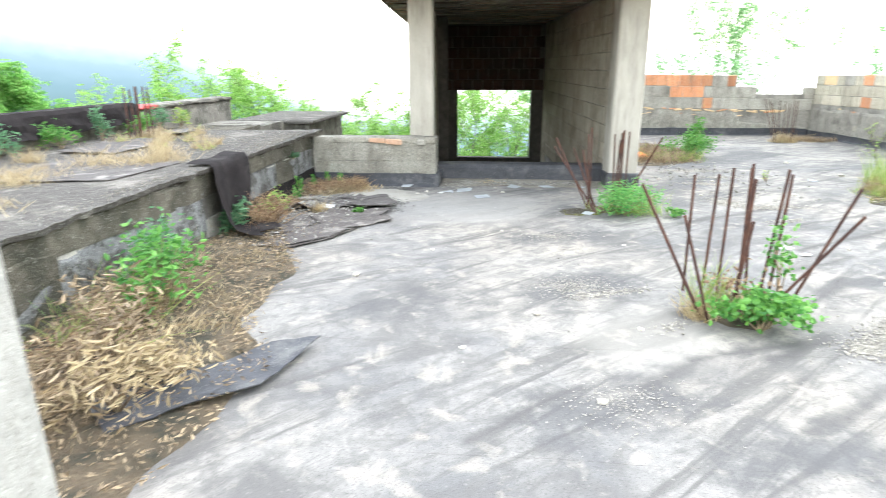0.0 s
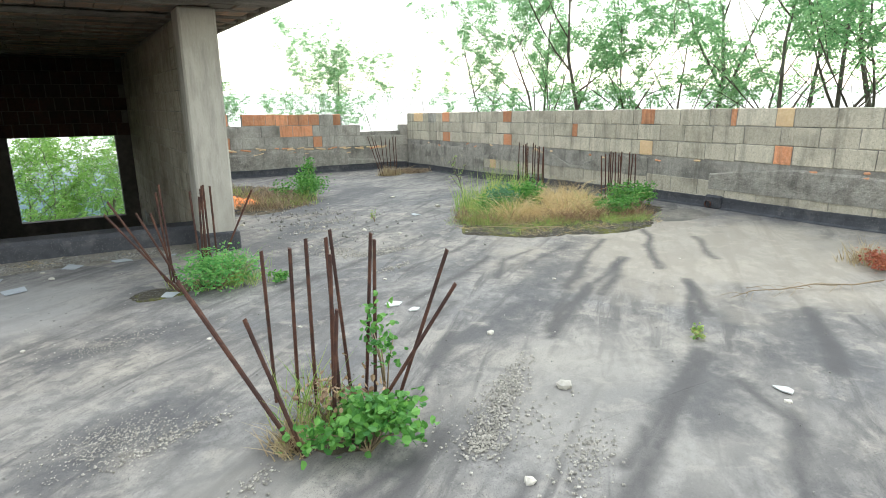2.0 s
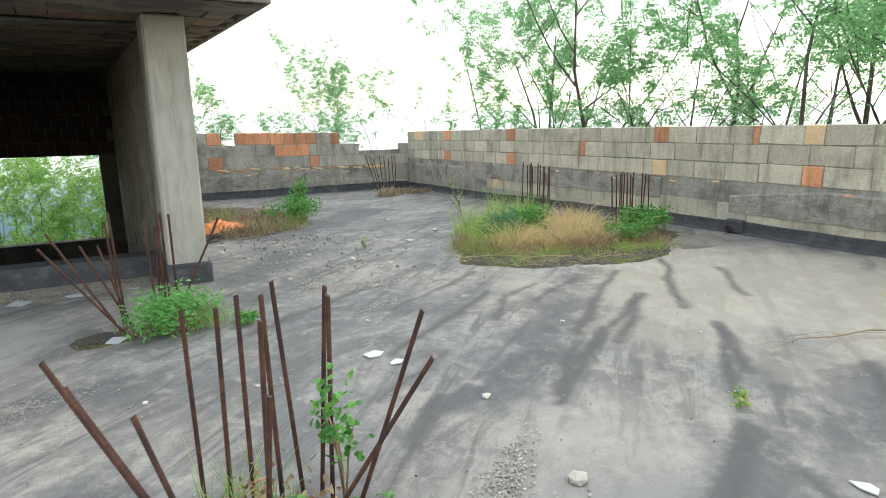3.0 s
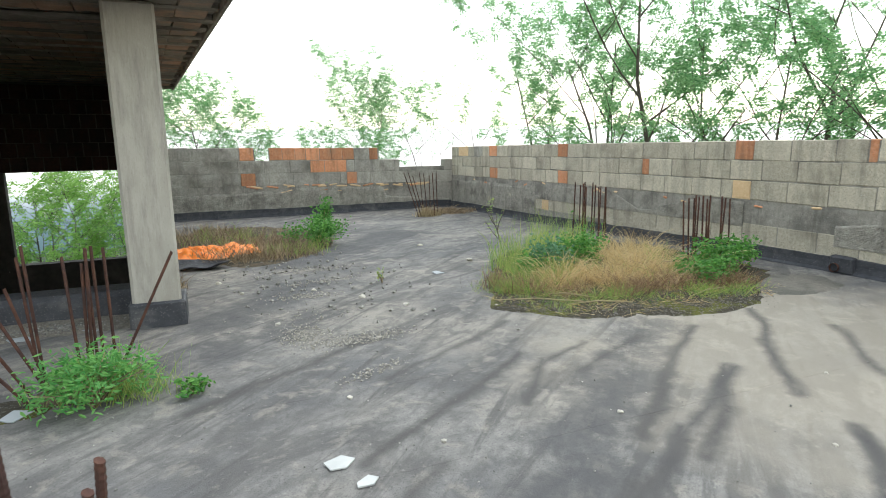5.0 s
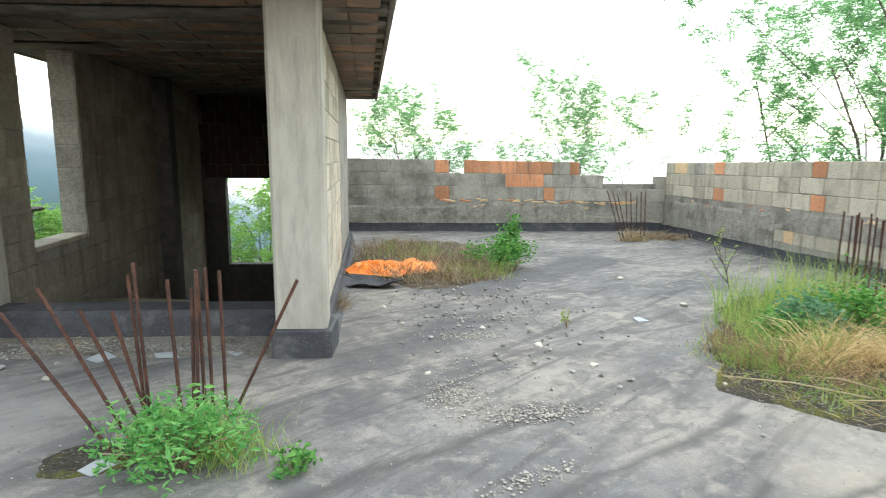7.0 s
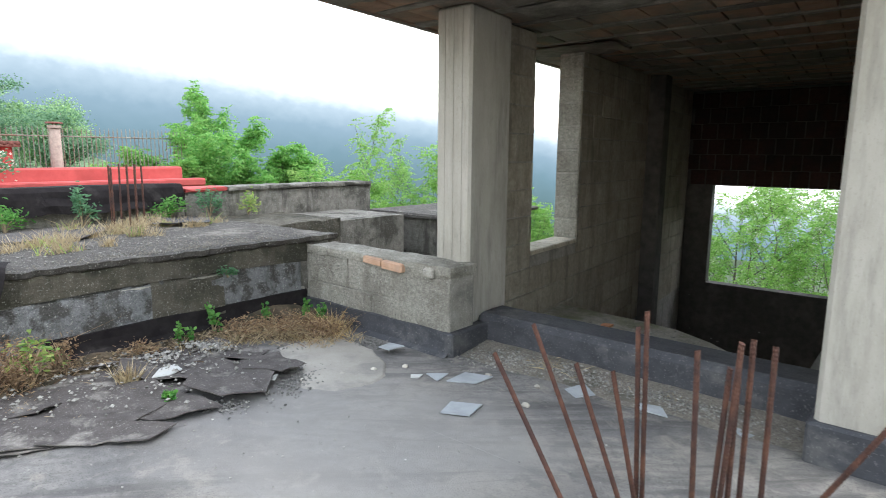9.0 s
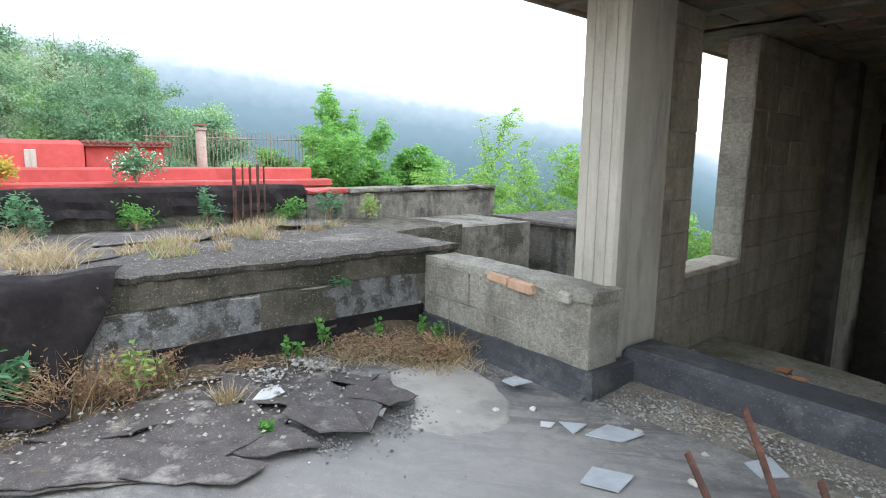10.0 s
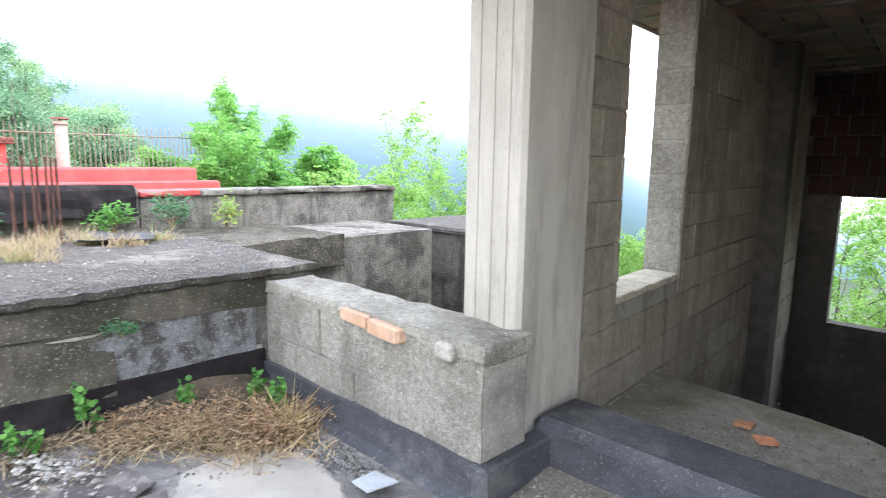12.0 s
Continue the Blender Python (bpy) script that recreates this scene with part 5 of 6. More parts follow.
rebar_cluster("thin rusty starter bars in the far corner", [
    (8.84, 15.43, 8.50, 15.44, 0.71), (8.90, 15.43, 8.61, 15.44, 0.70), (9.11, 15.83, 8.86, 15.85, 0.59), (9.11, 15.83, 9.03, 15.84, 0.67), (9.05, 15.42, 8.98, 15.43, 0.67),
    (9.29, 15.83, 9.27, 15.83, 0.59), (9.24, 15.42, 9.19, 15.42, 0.68), (9.47, 15.83, 9.45, 15.83, 0.65)], -0.33)
rebar_cluster("short rusty starter bars on the terrace", [
    (-2.56, 7.15, -2.55, 7.15, 1.26), (-2.45, 7.20, -2.44, 7.21, 1.28), (-2.5, 7.30, -2.5, 7.31, 1.27), (-2.42, 7.34, -2.42, 7.35, 1.27), (-2.55, 7.40, -2.55, 7.41, 1.27),
    (-2.40, 7.41, -2.40, 7.41, 1.26), (-2.47, 7.14, -2.47, 7.14, 1.24), (-2.36, 7.25, -2.36, 7.25, 1.25)], 0.62)


# ---- soil, weeds and grass on the deck ----
def mound(name, cx, cy, rx, ry, h, seed, material, label, category, z=None, group=""):
    """A low patch of soil or moss with a ragged outline."""
    vs, fs = [], []
    nr, na = 8, 48
    for i in range(nr + 1):
        f = i / nr
        for k in range(na):
            a = 2 * math.pi * k / na
            e = 1 + 0.22 * noise.noise(Vector((math.cos(a) * 1.6, math.sin(a) * 1.6, seed))) + 0.1 * noise.noise(Vector((math.cos(a) * 6, math.sin(a) * 6, seed)))
            x, y = cx + rx * e * f * math.cos(a), cy + ry * e * f * math.sin(a)
            base = ground(x, y) if z is None else z
            top = h * (1 - f * f) * (0.8 + 0.5 * noise.noise(Vector((x * 4, y * 4, seed)))) + 0.006
            vs.append((x, y, base + (top if i < nr else -0.01)))
    for i in range(nr):
        for k in range(na):
            a, b = i * na + k, i * na + (k + 1) % na
            fs.append((a, a + na, b + na, b))
    ob = raw(name, vs, fs, material, smooth=True)
    return tagged(ob, label, category, group, "stuff")


def bed(name, outline, cx, cy, h, seed, material, label):
    """A thin bed of moss and soil with a sweeping outline and a crumbling rim."""
    vs, fs = [], []
    ang = sorted((math.atan2(y - cy, x - cx), math.hypot(x - cx, y - cy)) for x, y in outline)
    aa = [a - 2 * math.pi for a, r in ang] + [a for a, r in ang] + [a + 2 * math.pi for a, r in ang]
    rr = [r for a, r in ang] * 3
    nr, na = 22, 160
    for i in range(nr + 1):
        f = i / nr
        for k in range(na):
            a = -math.pi + 2 * math.pi * k / na
            e = lerp(a, aa, rr) * (1 + 0.05 * noise.noise(Vector((math.cos(a) * 5, math.sin(a) * 5, seed))) + 0.04 * noise.noise(Vector((math.cos(a) * 17, math.sin(a) * 17, seed))))
            x, y = cx + e * f * math.cos(a), cy + e * f * math.sin(a)
            top = h * min(1, (1 - f) * 3) * (0.75 + 0.6 * noise.noise(Vector((x * 4, y * 4, seed))) + 0.35 * noise.noise(Vector((x * 14, y * 14, seed)))) + 0.008
            vs.append((x, y, ground(x, y) + (top if i < nr else -0.01)))
    for i in range(nr):
        for k in range(na):
            a, b = i * na + k, i * na + (k + 1) % na
            fs.append((a, a + na, b + na, b))
    return tagged(raw(name, vs, fs, material, smooth=True), label, "soil", kind="stuff")


def grass(name, label, n, region, h, material, width=0.006, spread=0.35, seed=1, zf=None, category="grass", droop=0.05):
    r = np.random.default_rng(seed)
    pts = []
    while len(pts) < n:
        x, y, w, d = region[r.integers(0, len(region))]
        u, v = r.normal(0, 0.45), r.normal(0, 0.45)
        if u * u + v * v < 1.2:
            pts.append((x + u * w, y + v * d))
    base = np.array([(x, y, (zf or ground)(x, y)) for x, y in pts])
    clump = np.array([noise.noise(Vector((x * 3.2, y * 3.2, seed))) for x, y in pts])
    hh = h * r.uniform(0.35, 1.15, n) * np.clip(0.8 + 1.5 * clump, 0.3, 1.5)
    tip = base + np.stack((r.normal(0, spread, n) * hh, r.normal(0, spread, n) * hh, hh), 1)
    ob = blades(name, base, tip, width * r.uniform(0.7, 1.3, n), material, droop=droop)
    return tagged(ob, label, category, kind="stuff")


M_MOSS = mat("moss_and_soil", (0.045, 0.04, 0.03), (0.115, 0.1, 0.07), 45, (0.15, 0.15, 0.03), 3.4, (0.50, 0.60), 1.0, 1.0, 120, dist=0.025, speck=0.9)
M_WET = mat("damp_silt", (0.13, 0.12, 0.10), (0.2, 0.18, 0.155), 25, (0.1, 0.095, 0.08), 3, (0.45, 0.6), 0.6, 0.5, 100)
bed("soil_bed", ((6.5, 7.3), (6.75, 6.92), (7.2, 6.58), (7.8, 6.28), (8.2, 6.22), (8.8, 6.36), (9.3, 6.75), (10.15, 7.4), (10.2, 8.4), (10.0, 10.1), (8.9, 10.3), (8.1, 9.9), (7.5, 9.0), (7.1, 8.5), (6.75, 7.7)), 8.4, 8.0, 0.028, 1.0, M_MOSS, "dark mossy soil bed on the deck")
M_SILT = mat("dried_silt", (0.30, 0.278, 0.24), (0.38, 0.352, 0.305), 5, (0.24, 0.225, 0.20), 2.2, (0.5, 0.62), 0.55, 0.3, 90, speck=0.2)
bed("silt_patch", ((0.25, 7.2), (0.22, 7.45), (0.26, 7.62), (0.44, 7.72), (0.66, 7.7), (0.9, 7.62), (1.12, 7.5), (1.3, 7.25), (1.22, 7.0), (1.0, 6.86), (0.85, 7.0), (0.66, 7.14), (0.45, 7.12)), 0.7, 7.4, 0.003, 8.0, M_SILT, "pale dried silt where a puddle stood")
mound("silt_patch", 9.7, 6.75, 0.6, 0.4, 0.004, 2.0, M_WET, "damp silt stain beside the drain", "silt")
grass("tall_grass", "tall green grass round starter bars", 1500, [(8.3, 9.2, 0.7, 0.65), (9.0, 9.6, 0.5, 0.5), (7.75, 8.8, 0.4, 0.45)], 0.5, M_GRASS, 0.006, 0.3, 2, droop=0.12)
grass("tall_grass", "feathery green grass at the bed edge", 2200, [(7.5, 8.2, 0.55, 0.6), (7.9, 8.1, 0.5, 0.5), (8.9, 7.7, 0.8, 0.6), (7.3, 7.7, 0.4, 0.4)], 0.24, M_GRASS, 0.005, 0.42, 21, droop=0.1)
grass("dry_grass", "golden dry grass clump in the bed", 4200, [(8.35, 7.65, 0.75, 0.6), (8.8, 7.8, 0.75, 0.7), (9.2, 8.7, 0.7, 0.6), (7.7, 7.6, 0.6, 0.4)], 0.25, M_GOLD, 0.005, 0.85, 3, droop=0.14)
grass("dry_grass", "orange-brown withered grass at the bed edge", 3600, [(7.2, 7.75, 0.45, 0.5), (7.9, 7.15, 0.8, 0.32), (8.9, 7.0, 0.6, 0.3), (8.3, 7.4, 0.8, 0.5)], 0.19, M_DEAD, 0.005, 0.75, 22, droop=0.12)
grass("dry_grass", "matted straw lying over the moss", 1900, [(7.1, 7.4, 0.5, 0.5), (7.9, 6.85, 0.9, 0.35), (8.9, 6.8, 0.6, 0.3)], 0.05, M_GOLD, 0.004, 2.2, 24)
grass("short_grass", "short yellow-green grass fringe", 2800, [(7.0, 7.7, 0.4, 0.6), (7.7, 7.0, 0.8, 0.35), (8.7, 6.85, 0.7, 0.3)], 0.1, M_GRASS, 0.005, 0.7, 4)
for i, (x, y, s, h, n, m, sd) in enumerate(((9.3, 7.35, 0.36, 0.34, 900, M_WEED, 81), (9.8, 7.5, 0.32, 0.34, 700, M_WEED, 82), (7.75, 8.15, 0.3, 0.4, 800, M_TEAL, 83), (8.15, 8.25, 0.32, 0.44, 900, M_WEED, 84), (7.4, 8.0, 0.28, 0.26, 600, M_WEED, 98), (9.05, 7.15, 0.3, 0.26, 600, M_WEED, 99))):
    bush("leafy green weeds growing in soil", (x, y, ground(x, y)), (s, s, h), n, 0.045, sd, m, 12, "weed", "weed", "weeds on the deck")
for i, (x, y, l, a) in enumerate(((6.95, 7.15, 0.8, -0.5), (7.4, 6.85, 0.6, -0.3), (7.3, 7.2, 0.5, -0.7), (8.6, 6.75, 0.7, 0.2))):
    sk_ = thing("stick", "thin dry stick lying on moss", "stick", "dry sticks", at=(x, y, ground(x, y) + 0.05))
    tubes("stem", [[((-l / 2 * math.cos(a), -l / 2 * math.sin(a), 0.0), 0.003), ((0, 0.03, 0.015), 0.007), ((l / 2 * math.cos(a), l / 2 * math.sin(a), 0.0), 0.006)]], M_STRAW, sk_, 5)
tw = tree("thin dry sapling with bare twigs", (7.75, 9.25, ground(7.75, 9.25)), 0.75, (-0.1, 0.1), 91, 0.008, 6, 0.8, 1, 0.05, 0.02, M_GRASS, 0.3, 1, "saplings")

# weeds at the nearest bars
mound("soil_patch", 3.70, 3.60, 0.22, 0.2, 0.04, 3.0, M_DIRT, "brown soil heaped at starter bars", "soil")
bush("broad-leaved green weed among starter bars", (3.74, 3.36, ground(3.74, 3.36)), (0.30, 0.27, 0.2), 780, 0.042, 85, M_WEED, 14, "weed", "weed", "weeds on the deck", 0.85)
bush("rusty brown dying leaves among the bars", (3.66, 3.66, ground(3.66, 3.66)), (0.24, 0.2, 0.26), 200, 0.035, 186, M_DEAD, 10, "weed", "weed", "weeds on the deck", 0.6)
bush("tall leafy shoot among starter bars", (3.98, 3.72, ground(3.98, 3.72)), (0.17, 0.15, 0.5), 95, 0.042, 86, M_WEED, 5, "weed", "weed", "weeds on the deck", 0.8)
grass("grass_tuft", "yellow-green grass at the bars", 170, [(3.62, 3.72, 0.25, 0.25)], 0.22, M_GRASS, 0.005, 0.4, 6)
grass("dry_tuft", "dead straw at the foot of the bars", 320, [(3.47, 3.58, 0.13, 0.12)], 0.16, M_STRAW, 0.006, 0.7, 7)
mound("soil_patch", 3.44, 6.66, 0.3, 0.2, 0.05, 4.0, M_DIRT, "brown soil round starter bars", "soil")
bush("feathery green weed round starter bars", (3.54, 6.38, ground(3.5, 6.4)), (0.34, 0.30, 0.33), 1500, 0.046, 87, M_BRIGHT, 26, "weed", "weed", "weeds on the deck", 0.32)
grass("grass_tuft", "bright thin grass among the bars", 420, [(3.5, 6.55, 0.35, 0.25), (3.75, 6.5, 0.3, 0.2)], 0.3, M_GRASS, 0.004, 0.4, 16)
mound("soil_patch", 3.06, 6.5, 0.24, 0.19, 0.006, 9.0, M_MOSS, "dark damp silt round the weeds", "soil")
bush("low green weed sprig", (4.05, 6.35, ground(4, 6.4)), (0.16, 0.12, 0.09), 160, 0.04, 88, M_WEED, 7, "weed", "weed", "weeds on the deck", 0.5)
bush("tiny pale weed in a crack", (6.1, 3.52, ground(6.1, 3.5)), (0.07, 0.07, 0.07), 90, 0.025, 89, M_GRASS, 6, "weed", "weed", "weeds on the deck", 0.7)
bush("tiny green sprig on the deck", (5.95, 8.75, ground(6, 8.7)), (0.06, 0.06, 0.16), 60, 0.03, 90, M_GRASS, 5, "weed", "weed", "weeds on the deck", 0.4)
bush("low red sedum clump", (8.9, 3.75, ground(8.9, 3.7)), (0.3, 0.25, 0.14), 700, 0.035, 92, M_RED, 14, "weed", "weed", "weeds on the deck", 0.5)
grass("dry_tuft", "yellow grass behind the sedum", 260, [(9.1, 3.95, 0.3, 0.25)], 0.2, M_STRAW, 0.006, 0.5, 8)
# weed bed along the stair house
mound("soil_patch", 4.85, 13.1, 1.5, 2.5, 0.03, 5.0, M_DIRT, "thin soil bed under dry weeds", "soil")
grass("dry_weeds", "low brown weeds beside the house", 5200, [(4.3, 14.0, 0.9, 1.3), (5.2, 12.5, 0.9, 1.2), (4.9, 11.3, 0.9, 0.5)], 0.2, M_BROWN, 0.007, 0.6, 9)
grass("short_grass", "yellow-green grass in the weed bed", 1000, [(4.6, 13.6, 0.9, 1.4), (5.4, 11.6, 0.6, 0.6)], 0.2, M_GRASS, 0.006, 0.5, 10)
bush("upright green bush in the weed bed", (5.85, 12.2, ground(5.8, 12.2)), (0.52, 0.46, 0.42), 1700, 0.05, 93, M_WEED, 18, aspect=0.6)
bush("taller green shoot of a bush", (6.05, 12.5, ground(6, 12.5)), (0.2, 0.2, 0.72), 480, 0.055, 94, M_WEED, 8, aspect=0.6)
grass("dry_tuft", "dry brown tuft at the wall foot", 420, [(3.78, 9.6, 0.2, 0.3)], 0.16, M_BROWN, 0.006, 0.6, 11)
grass("dry_tuft", "straw tuft at far starter bars", 700, [(9.1, 15.5, 0.35, 0.25)], 0.26, M_STRAW, 0.009, 0.45, 12)
grass("dry_litter", "flat brown litter in the corner", 900, [(9.9, 15.9, 0.6, 0.5)], 0.1, M_BROWN, 0.014, 1.6, 13)

# orange tarpaulin
M_TARP = mat("orange_tarp", (0.80, 0.19, 0.02), (0.92, 0.30, 0.05), 4, (0.72, 0.14, 0.012), 3, (0.5, 0.7), 0.45, 0.25, 20)
vs, fs = [], []
nu, nv = 60, 26
for i in range(nu + 1):
    for j in range(nv + 1):
        u, v = i / nu, j / nv
        x, y = 3.72 + 1.22 * u + 0.05 * math.sin(v * 7), 11.15 + 0.28 * u + (1.05 - 0.25 * u) * v + 0.06 * math.sin(u * 9)
        e = min(u, 1 - u, v, 1 - v)
        hgt = min(1, e * 7) * (0.05 + 0.07 * noise.noise(Vector((u * 5, v * 4, 1))) + 0.085 * abs(noise.noise(Vector((u * 11 + v * 6, v * 9, 3)))) + 0.02 * noise.noise(Vector((u * 40, v * 22, 3))))
        vs.append((x, y, ground(x, y) + 0.05 + max(hgt, 0.0)))
for i in range(nu):
    for j in range(nv):
        a = i * (nv + 1) + j
        fs.append((a, a + nv + 1, a + nv + 2, a + 1))
tagged(raw("tarpaulin", vs, fs, M_TARP, smooth=True), "crumpled bright orange plastic tarpaulin on weeds", "tarpaulin")

# ---- torn felt ----
M_FELT = mat("torn_felt", (0.06, 0.052, 0.048), (0.11, 0.097, 0.09), 9, (0.25, 0.23, 0.205), 3.6, (0.55, 0.68), 0.85, 0.6, 60, speck=0.35)


def torn_sheet(label, poly, lift, seed, material=None, curl=0.03, thick=0.006, name="felt_scrap", zf=None):
    """A scrap of roofing felt: an outline fanned and cut into rings, curling at its rim."""
    cx, cy = sum(p[0] for p in poly) / len(poly), sum(p[1] for p in poly) / len(poly)
    rim = []
    for i in range(len(poly)):
        a, b = poly[i], poly[(i + 1) % len(poly)]
        m = max(2, int(math.dist(a, b) / 0.06))
        for k in range(m):
            f = k / m
            j = 0.014 * noise.noise(Vector((i * 3.1 + f * 9, seed, 0)))
            rim.append((a[0] + (b[0] - a[0]) * f + j, a[1] + (b[1] - a[1]) * f - j))
    vs, fs, n, nr = [], [], len(rim), 9
    for side in (0, 1):
        for r in range(nr + 1):
            f = r / nr
            for (x, y) in rim:
                px, py = cx + (x - cx) * f, cy + (y - cy) * f
                w = noise.noise(Vector((px * 3.3, py * 3.3, seed)))
                crease = abs(noise.noise(Vector(((px - py) * 2.6, (px + py) * 0.9, seed + 4)))) + 0.4 * abs(noise.noise(Vector((px * 6, py * 6, seed))))
                z = (zf or ground)(px, py) + 0.012 + lift + curl * (0.5 + w) * (0.3 + 0.7 * f ** 3) + 0.035 * crease * (1.0 if zf is None else 0.4)
                vs.append((px, py, z - thick * side))
    for side in (0, 1):
        o = side * (nr + 1) * n
        for r in range(nr):
            for k in range(n):
                q = (o + r * n + k, o + r * n + (k + 1) % n, o + (r + 1) * n + (k + 1) % n, o + (r + 1) * n + k)
                fs.append(q[::-1] if side else q)
    o2 = (nr + 1) * n
    for k in range(n):
        fs.append((nr * n + k, nr * n + (k + 1) % n, o2 + nr * n + (k + 1) % n, o2 + nr * n + k))
    ob = raw(name, vs, fs, material or M_FELT)
    return tagged(ob, label, "roofing felt", "torn felt scraps")


torn_sheet("wide dark sheet of torn roofing felt", [(-0.44, 4.4), (0.15, 4.6), (0.62, 5.2), (0.85, 5.8), (0.62, 6.3), (0.3, 6.7), (-0.44, 6.8)], -0.004, 17, M_FELT, 0.012)
torn_sheet("torn grey roofing felt scrap lying flat", [(-0.45, 5.9), (0.15, 6.02), (0.32, 5.62), (0.1, 5.2), (-0.45, 5.05)], 0.0, 1)
torn_sheet("torn grey roofing felt scrap with dusty patches", [(0.3, 6.25), (0.96, 6.36), (0.92, 6.1), (0.36, 5.66), (0.16, 5.9)], 0.0, 2)
torn_sheet("dark roofing felt scrap with curled edge", [(-0.3, 6.35), (0.2, 6.75), (0.82, 6.8), (0.99, 6.62), (0.55, 6.42), (0.1, 6.12)], 0.015, 3, curl=0.05)
torn_sheet("dark roofing felt scrap under rubble", [(-0.35, 6.5), (-0.25, 6.95), (0.3, 7.1), (0.42, 6.9), (0.1, 6.6)], 0.005, 4)
torn_sheet("dark roofing felt scrap with split corner", [(0.32, 6.85), (0.42, 7.1), (0.78, 7.06), (0.83, 6.84), (0.55, 6.72)], 0.01, 5, curl=0.05)
torn_sheet("torn grey roofing felt scrap beside gravel", [(-0.15, 4.75), (0.2, 5.15), (0.55, 5.6), (0.78, 5.62), (0.6, 5.2), (0.25, 4.8)], 0.0, 8)
torn_sheet("narrow strip of torn roofing felt", [(0.42, 5.62), (0.98, 6.08), (1.06, 5.9), (0.72, 5.5)], 0.0, 9)
torn_sheet("folded dark roofing felt scrap", [(0.45, 6.45), (0.75, 6.62), (1.02, 6.58), (0.9, 6.38), (0.6, 6.3)], 0.03, 10, curl=0.04)
torn_sheet("dark roofing felt strip along the wall", [(-0.4, 5.9), (-0.42, 6.9), (-0.1, 7.2), (-0.05, 6.6), (-0.2, 6.0)], 0.0, 11)
torn_sheet("black roofing felt scrap by the litter", [(0.55, 2.0), (1.05, 2.45), (1.2, 2.95), (0.95, 2.85), (0.7, 2.55), (0.3, 2.2)], 0.01, 6, M_BLACK)
torn_sheet("black roofing felt scrap beside tarpaulin", [(3.72, 10.75), (4.35, 10.62), (4.5, 10.8), (4.1, 11.1), (3.7, 11.12)], 0.01, 7, M_BLACK, 0.06)

torn_sheet("grey roofing felt lying on the terrace", [(-2.2, 4.2), (-0.95, 4.4), (-0.8, 5.2), (-1.3, 5.9), (-2.1, 5.6)], -0.006, 14, curl=0.008, zf=terr_z)
torn_sheet("dark roofing felt scrap on the terrace", [(-2.6, 5.9), (-1.9, 5.8), (-1.75, 6.6), (-2.2, 7.0), (-2.6, 6.8)], 0.0, 15, M_FELT, 0.02, zf=terr_z)
torn_sheet("dark roofing felt scrap by the terrace bars", [(-2.7, 7.5), (-2.1, 7.45), (-1.95, 7.9), (-2.5, 8.15)], 0.0, 16, M_BLACK, 0.06, zf=terr_z)

# felt sheet hanging over the terrace edge
vs, fs = [], []
for i in range(25):
    f = i / 24
    for j in range(15):
        g = j / 14
        y = 4.98 - 0.06 * g + (0.84 - 0.36 * g) * f + 0.02 * math.sin(g * 9 + f * 4)
        if g < 0.25:
            x, z = TX - 0.16 + 1.04 * g, TZ + 0.035 + 0.012 * math.sin(f * 9)
        else:
            h = (g - 0.25) / 0.75
            x, z = TX + 0.10 + 0.10 * h + 0.30 * max(0, h - 0.78) / 0.22 + 0.06 * math.sin(f * 8 + h * 2) * h, TZ + 0.03 - min(1, h * 1.16) * (TZ - 0.03)
        vs.append((x, y, z))
for i in range(24):
    for j in range(14):
        a = i * 15 + j
        fs.append((a, a + 15, a + 16, a + 1))
tagged(raw("felt_drape", vs, fs, M_FELTB, smooth=True), "black roofing felt hanging over the terrace edge", "roofing felt")

# ---- litter and dead plants along the terrace wall ----
def rim_x(y):
    return lerp(y, (0.5, 1.8, 2.7, 3.3, 4.3, 5.2, 6.0, 7.0, 7.6, 8.0), (0.7, 0.9, 1.0, 0.62, 0.6, 0.1, -0.15, -0.1, 0.3, 0.25))


vs, fs = [], []
for i in range(121):
    y = 0.4 + 7.6 * i / 120
    for j in range(9):
        f = j / 8
        xr = rim_x(y) + 0.09 * noise.noise(Vector((y * 3, 1, 1)))
        x = -0.46 + (xr + 0.46) * f
        h = 0.06 * (1 - f) ** 0.6 * (1 + 0.9 * noise.noise(Vector((x * 3, y * 3, 6)))) + (0.06 * math.exp(-((y - 7.6) / 0.35) ** 2) * (1 - f))
        vs.append((x, y, ground(x, y) + (0.007 + max(h, 0) if j < 8 else -0.005)))
for i in range(120):
    for j in range(8):
        a = i * 9 + j
        fs.append((a, a + 1, a + 10, a + 9))
tagged(raw("litter", vs, fs, M_DIRT, smooth=True), "brown leaf litter and grit along the wall", "litter", kind="stuff")
r = np.random.default_rng(77)
n = 12000
ys = r.uniform(0.5, 8.0, n)
fx = r.random(n) ** 1.4
xs = np.array([-0.42 + (rim_x(y) + 0.45) * f for y, f in zip(ys, fx)])
keep = ~((ys > 5.3) & (ys < 7.0) & (xs > -0.2))
xs, ys = xs[keep], ys[keep]
c = np.array([(x, y, ground(x, y) + 0.02 + 0.06 * r.random()) for x, y in zip(xs, ys)])
a = r.normal(size=(len(c), 3)) * np.array([1, 1, 0.25])
tagged(leaflets("dead_leaves", c, a, r.uniform(0.014, 0.055, len(c)), M_BROWN, aspect=0.3), "fallen brown leaves and stalks", "leaves", kind="stuff")
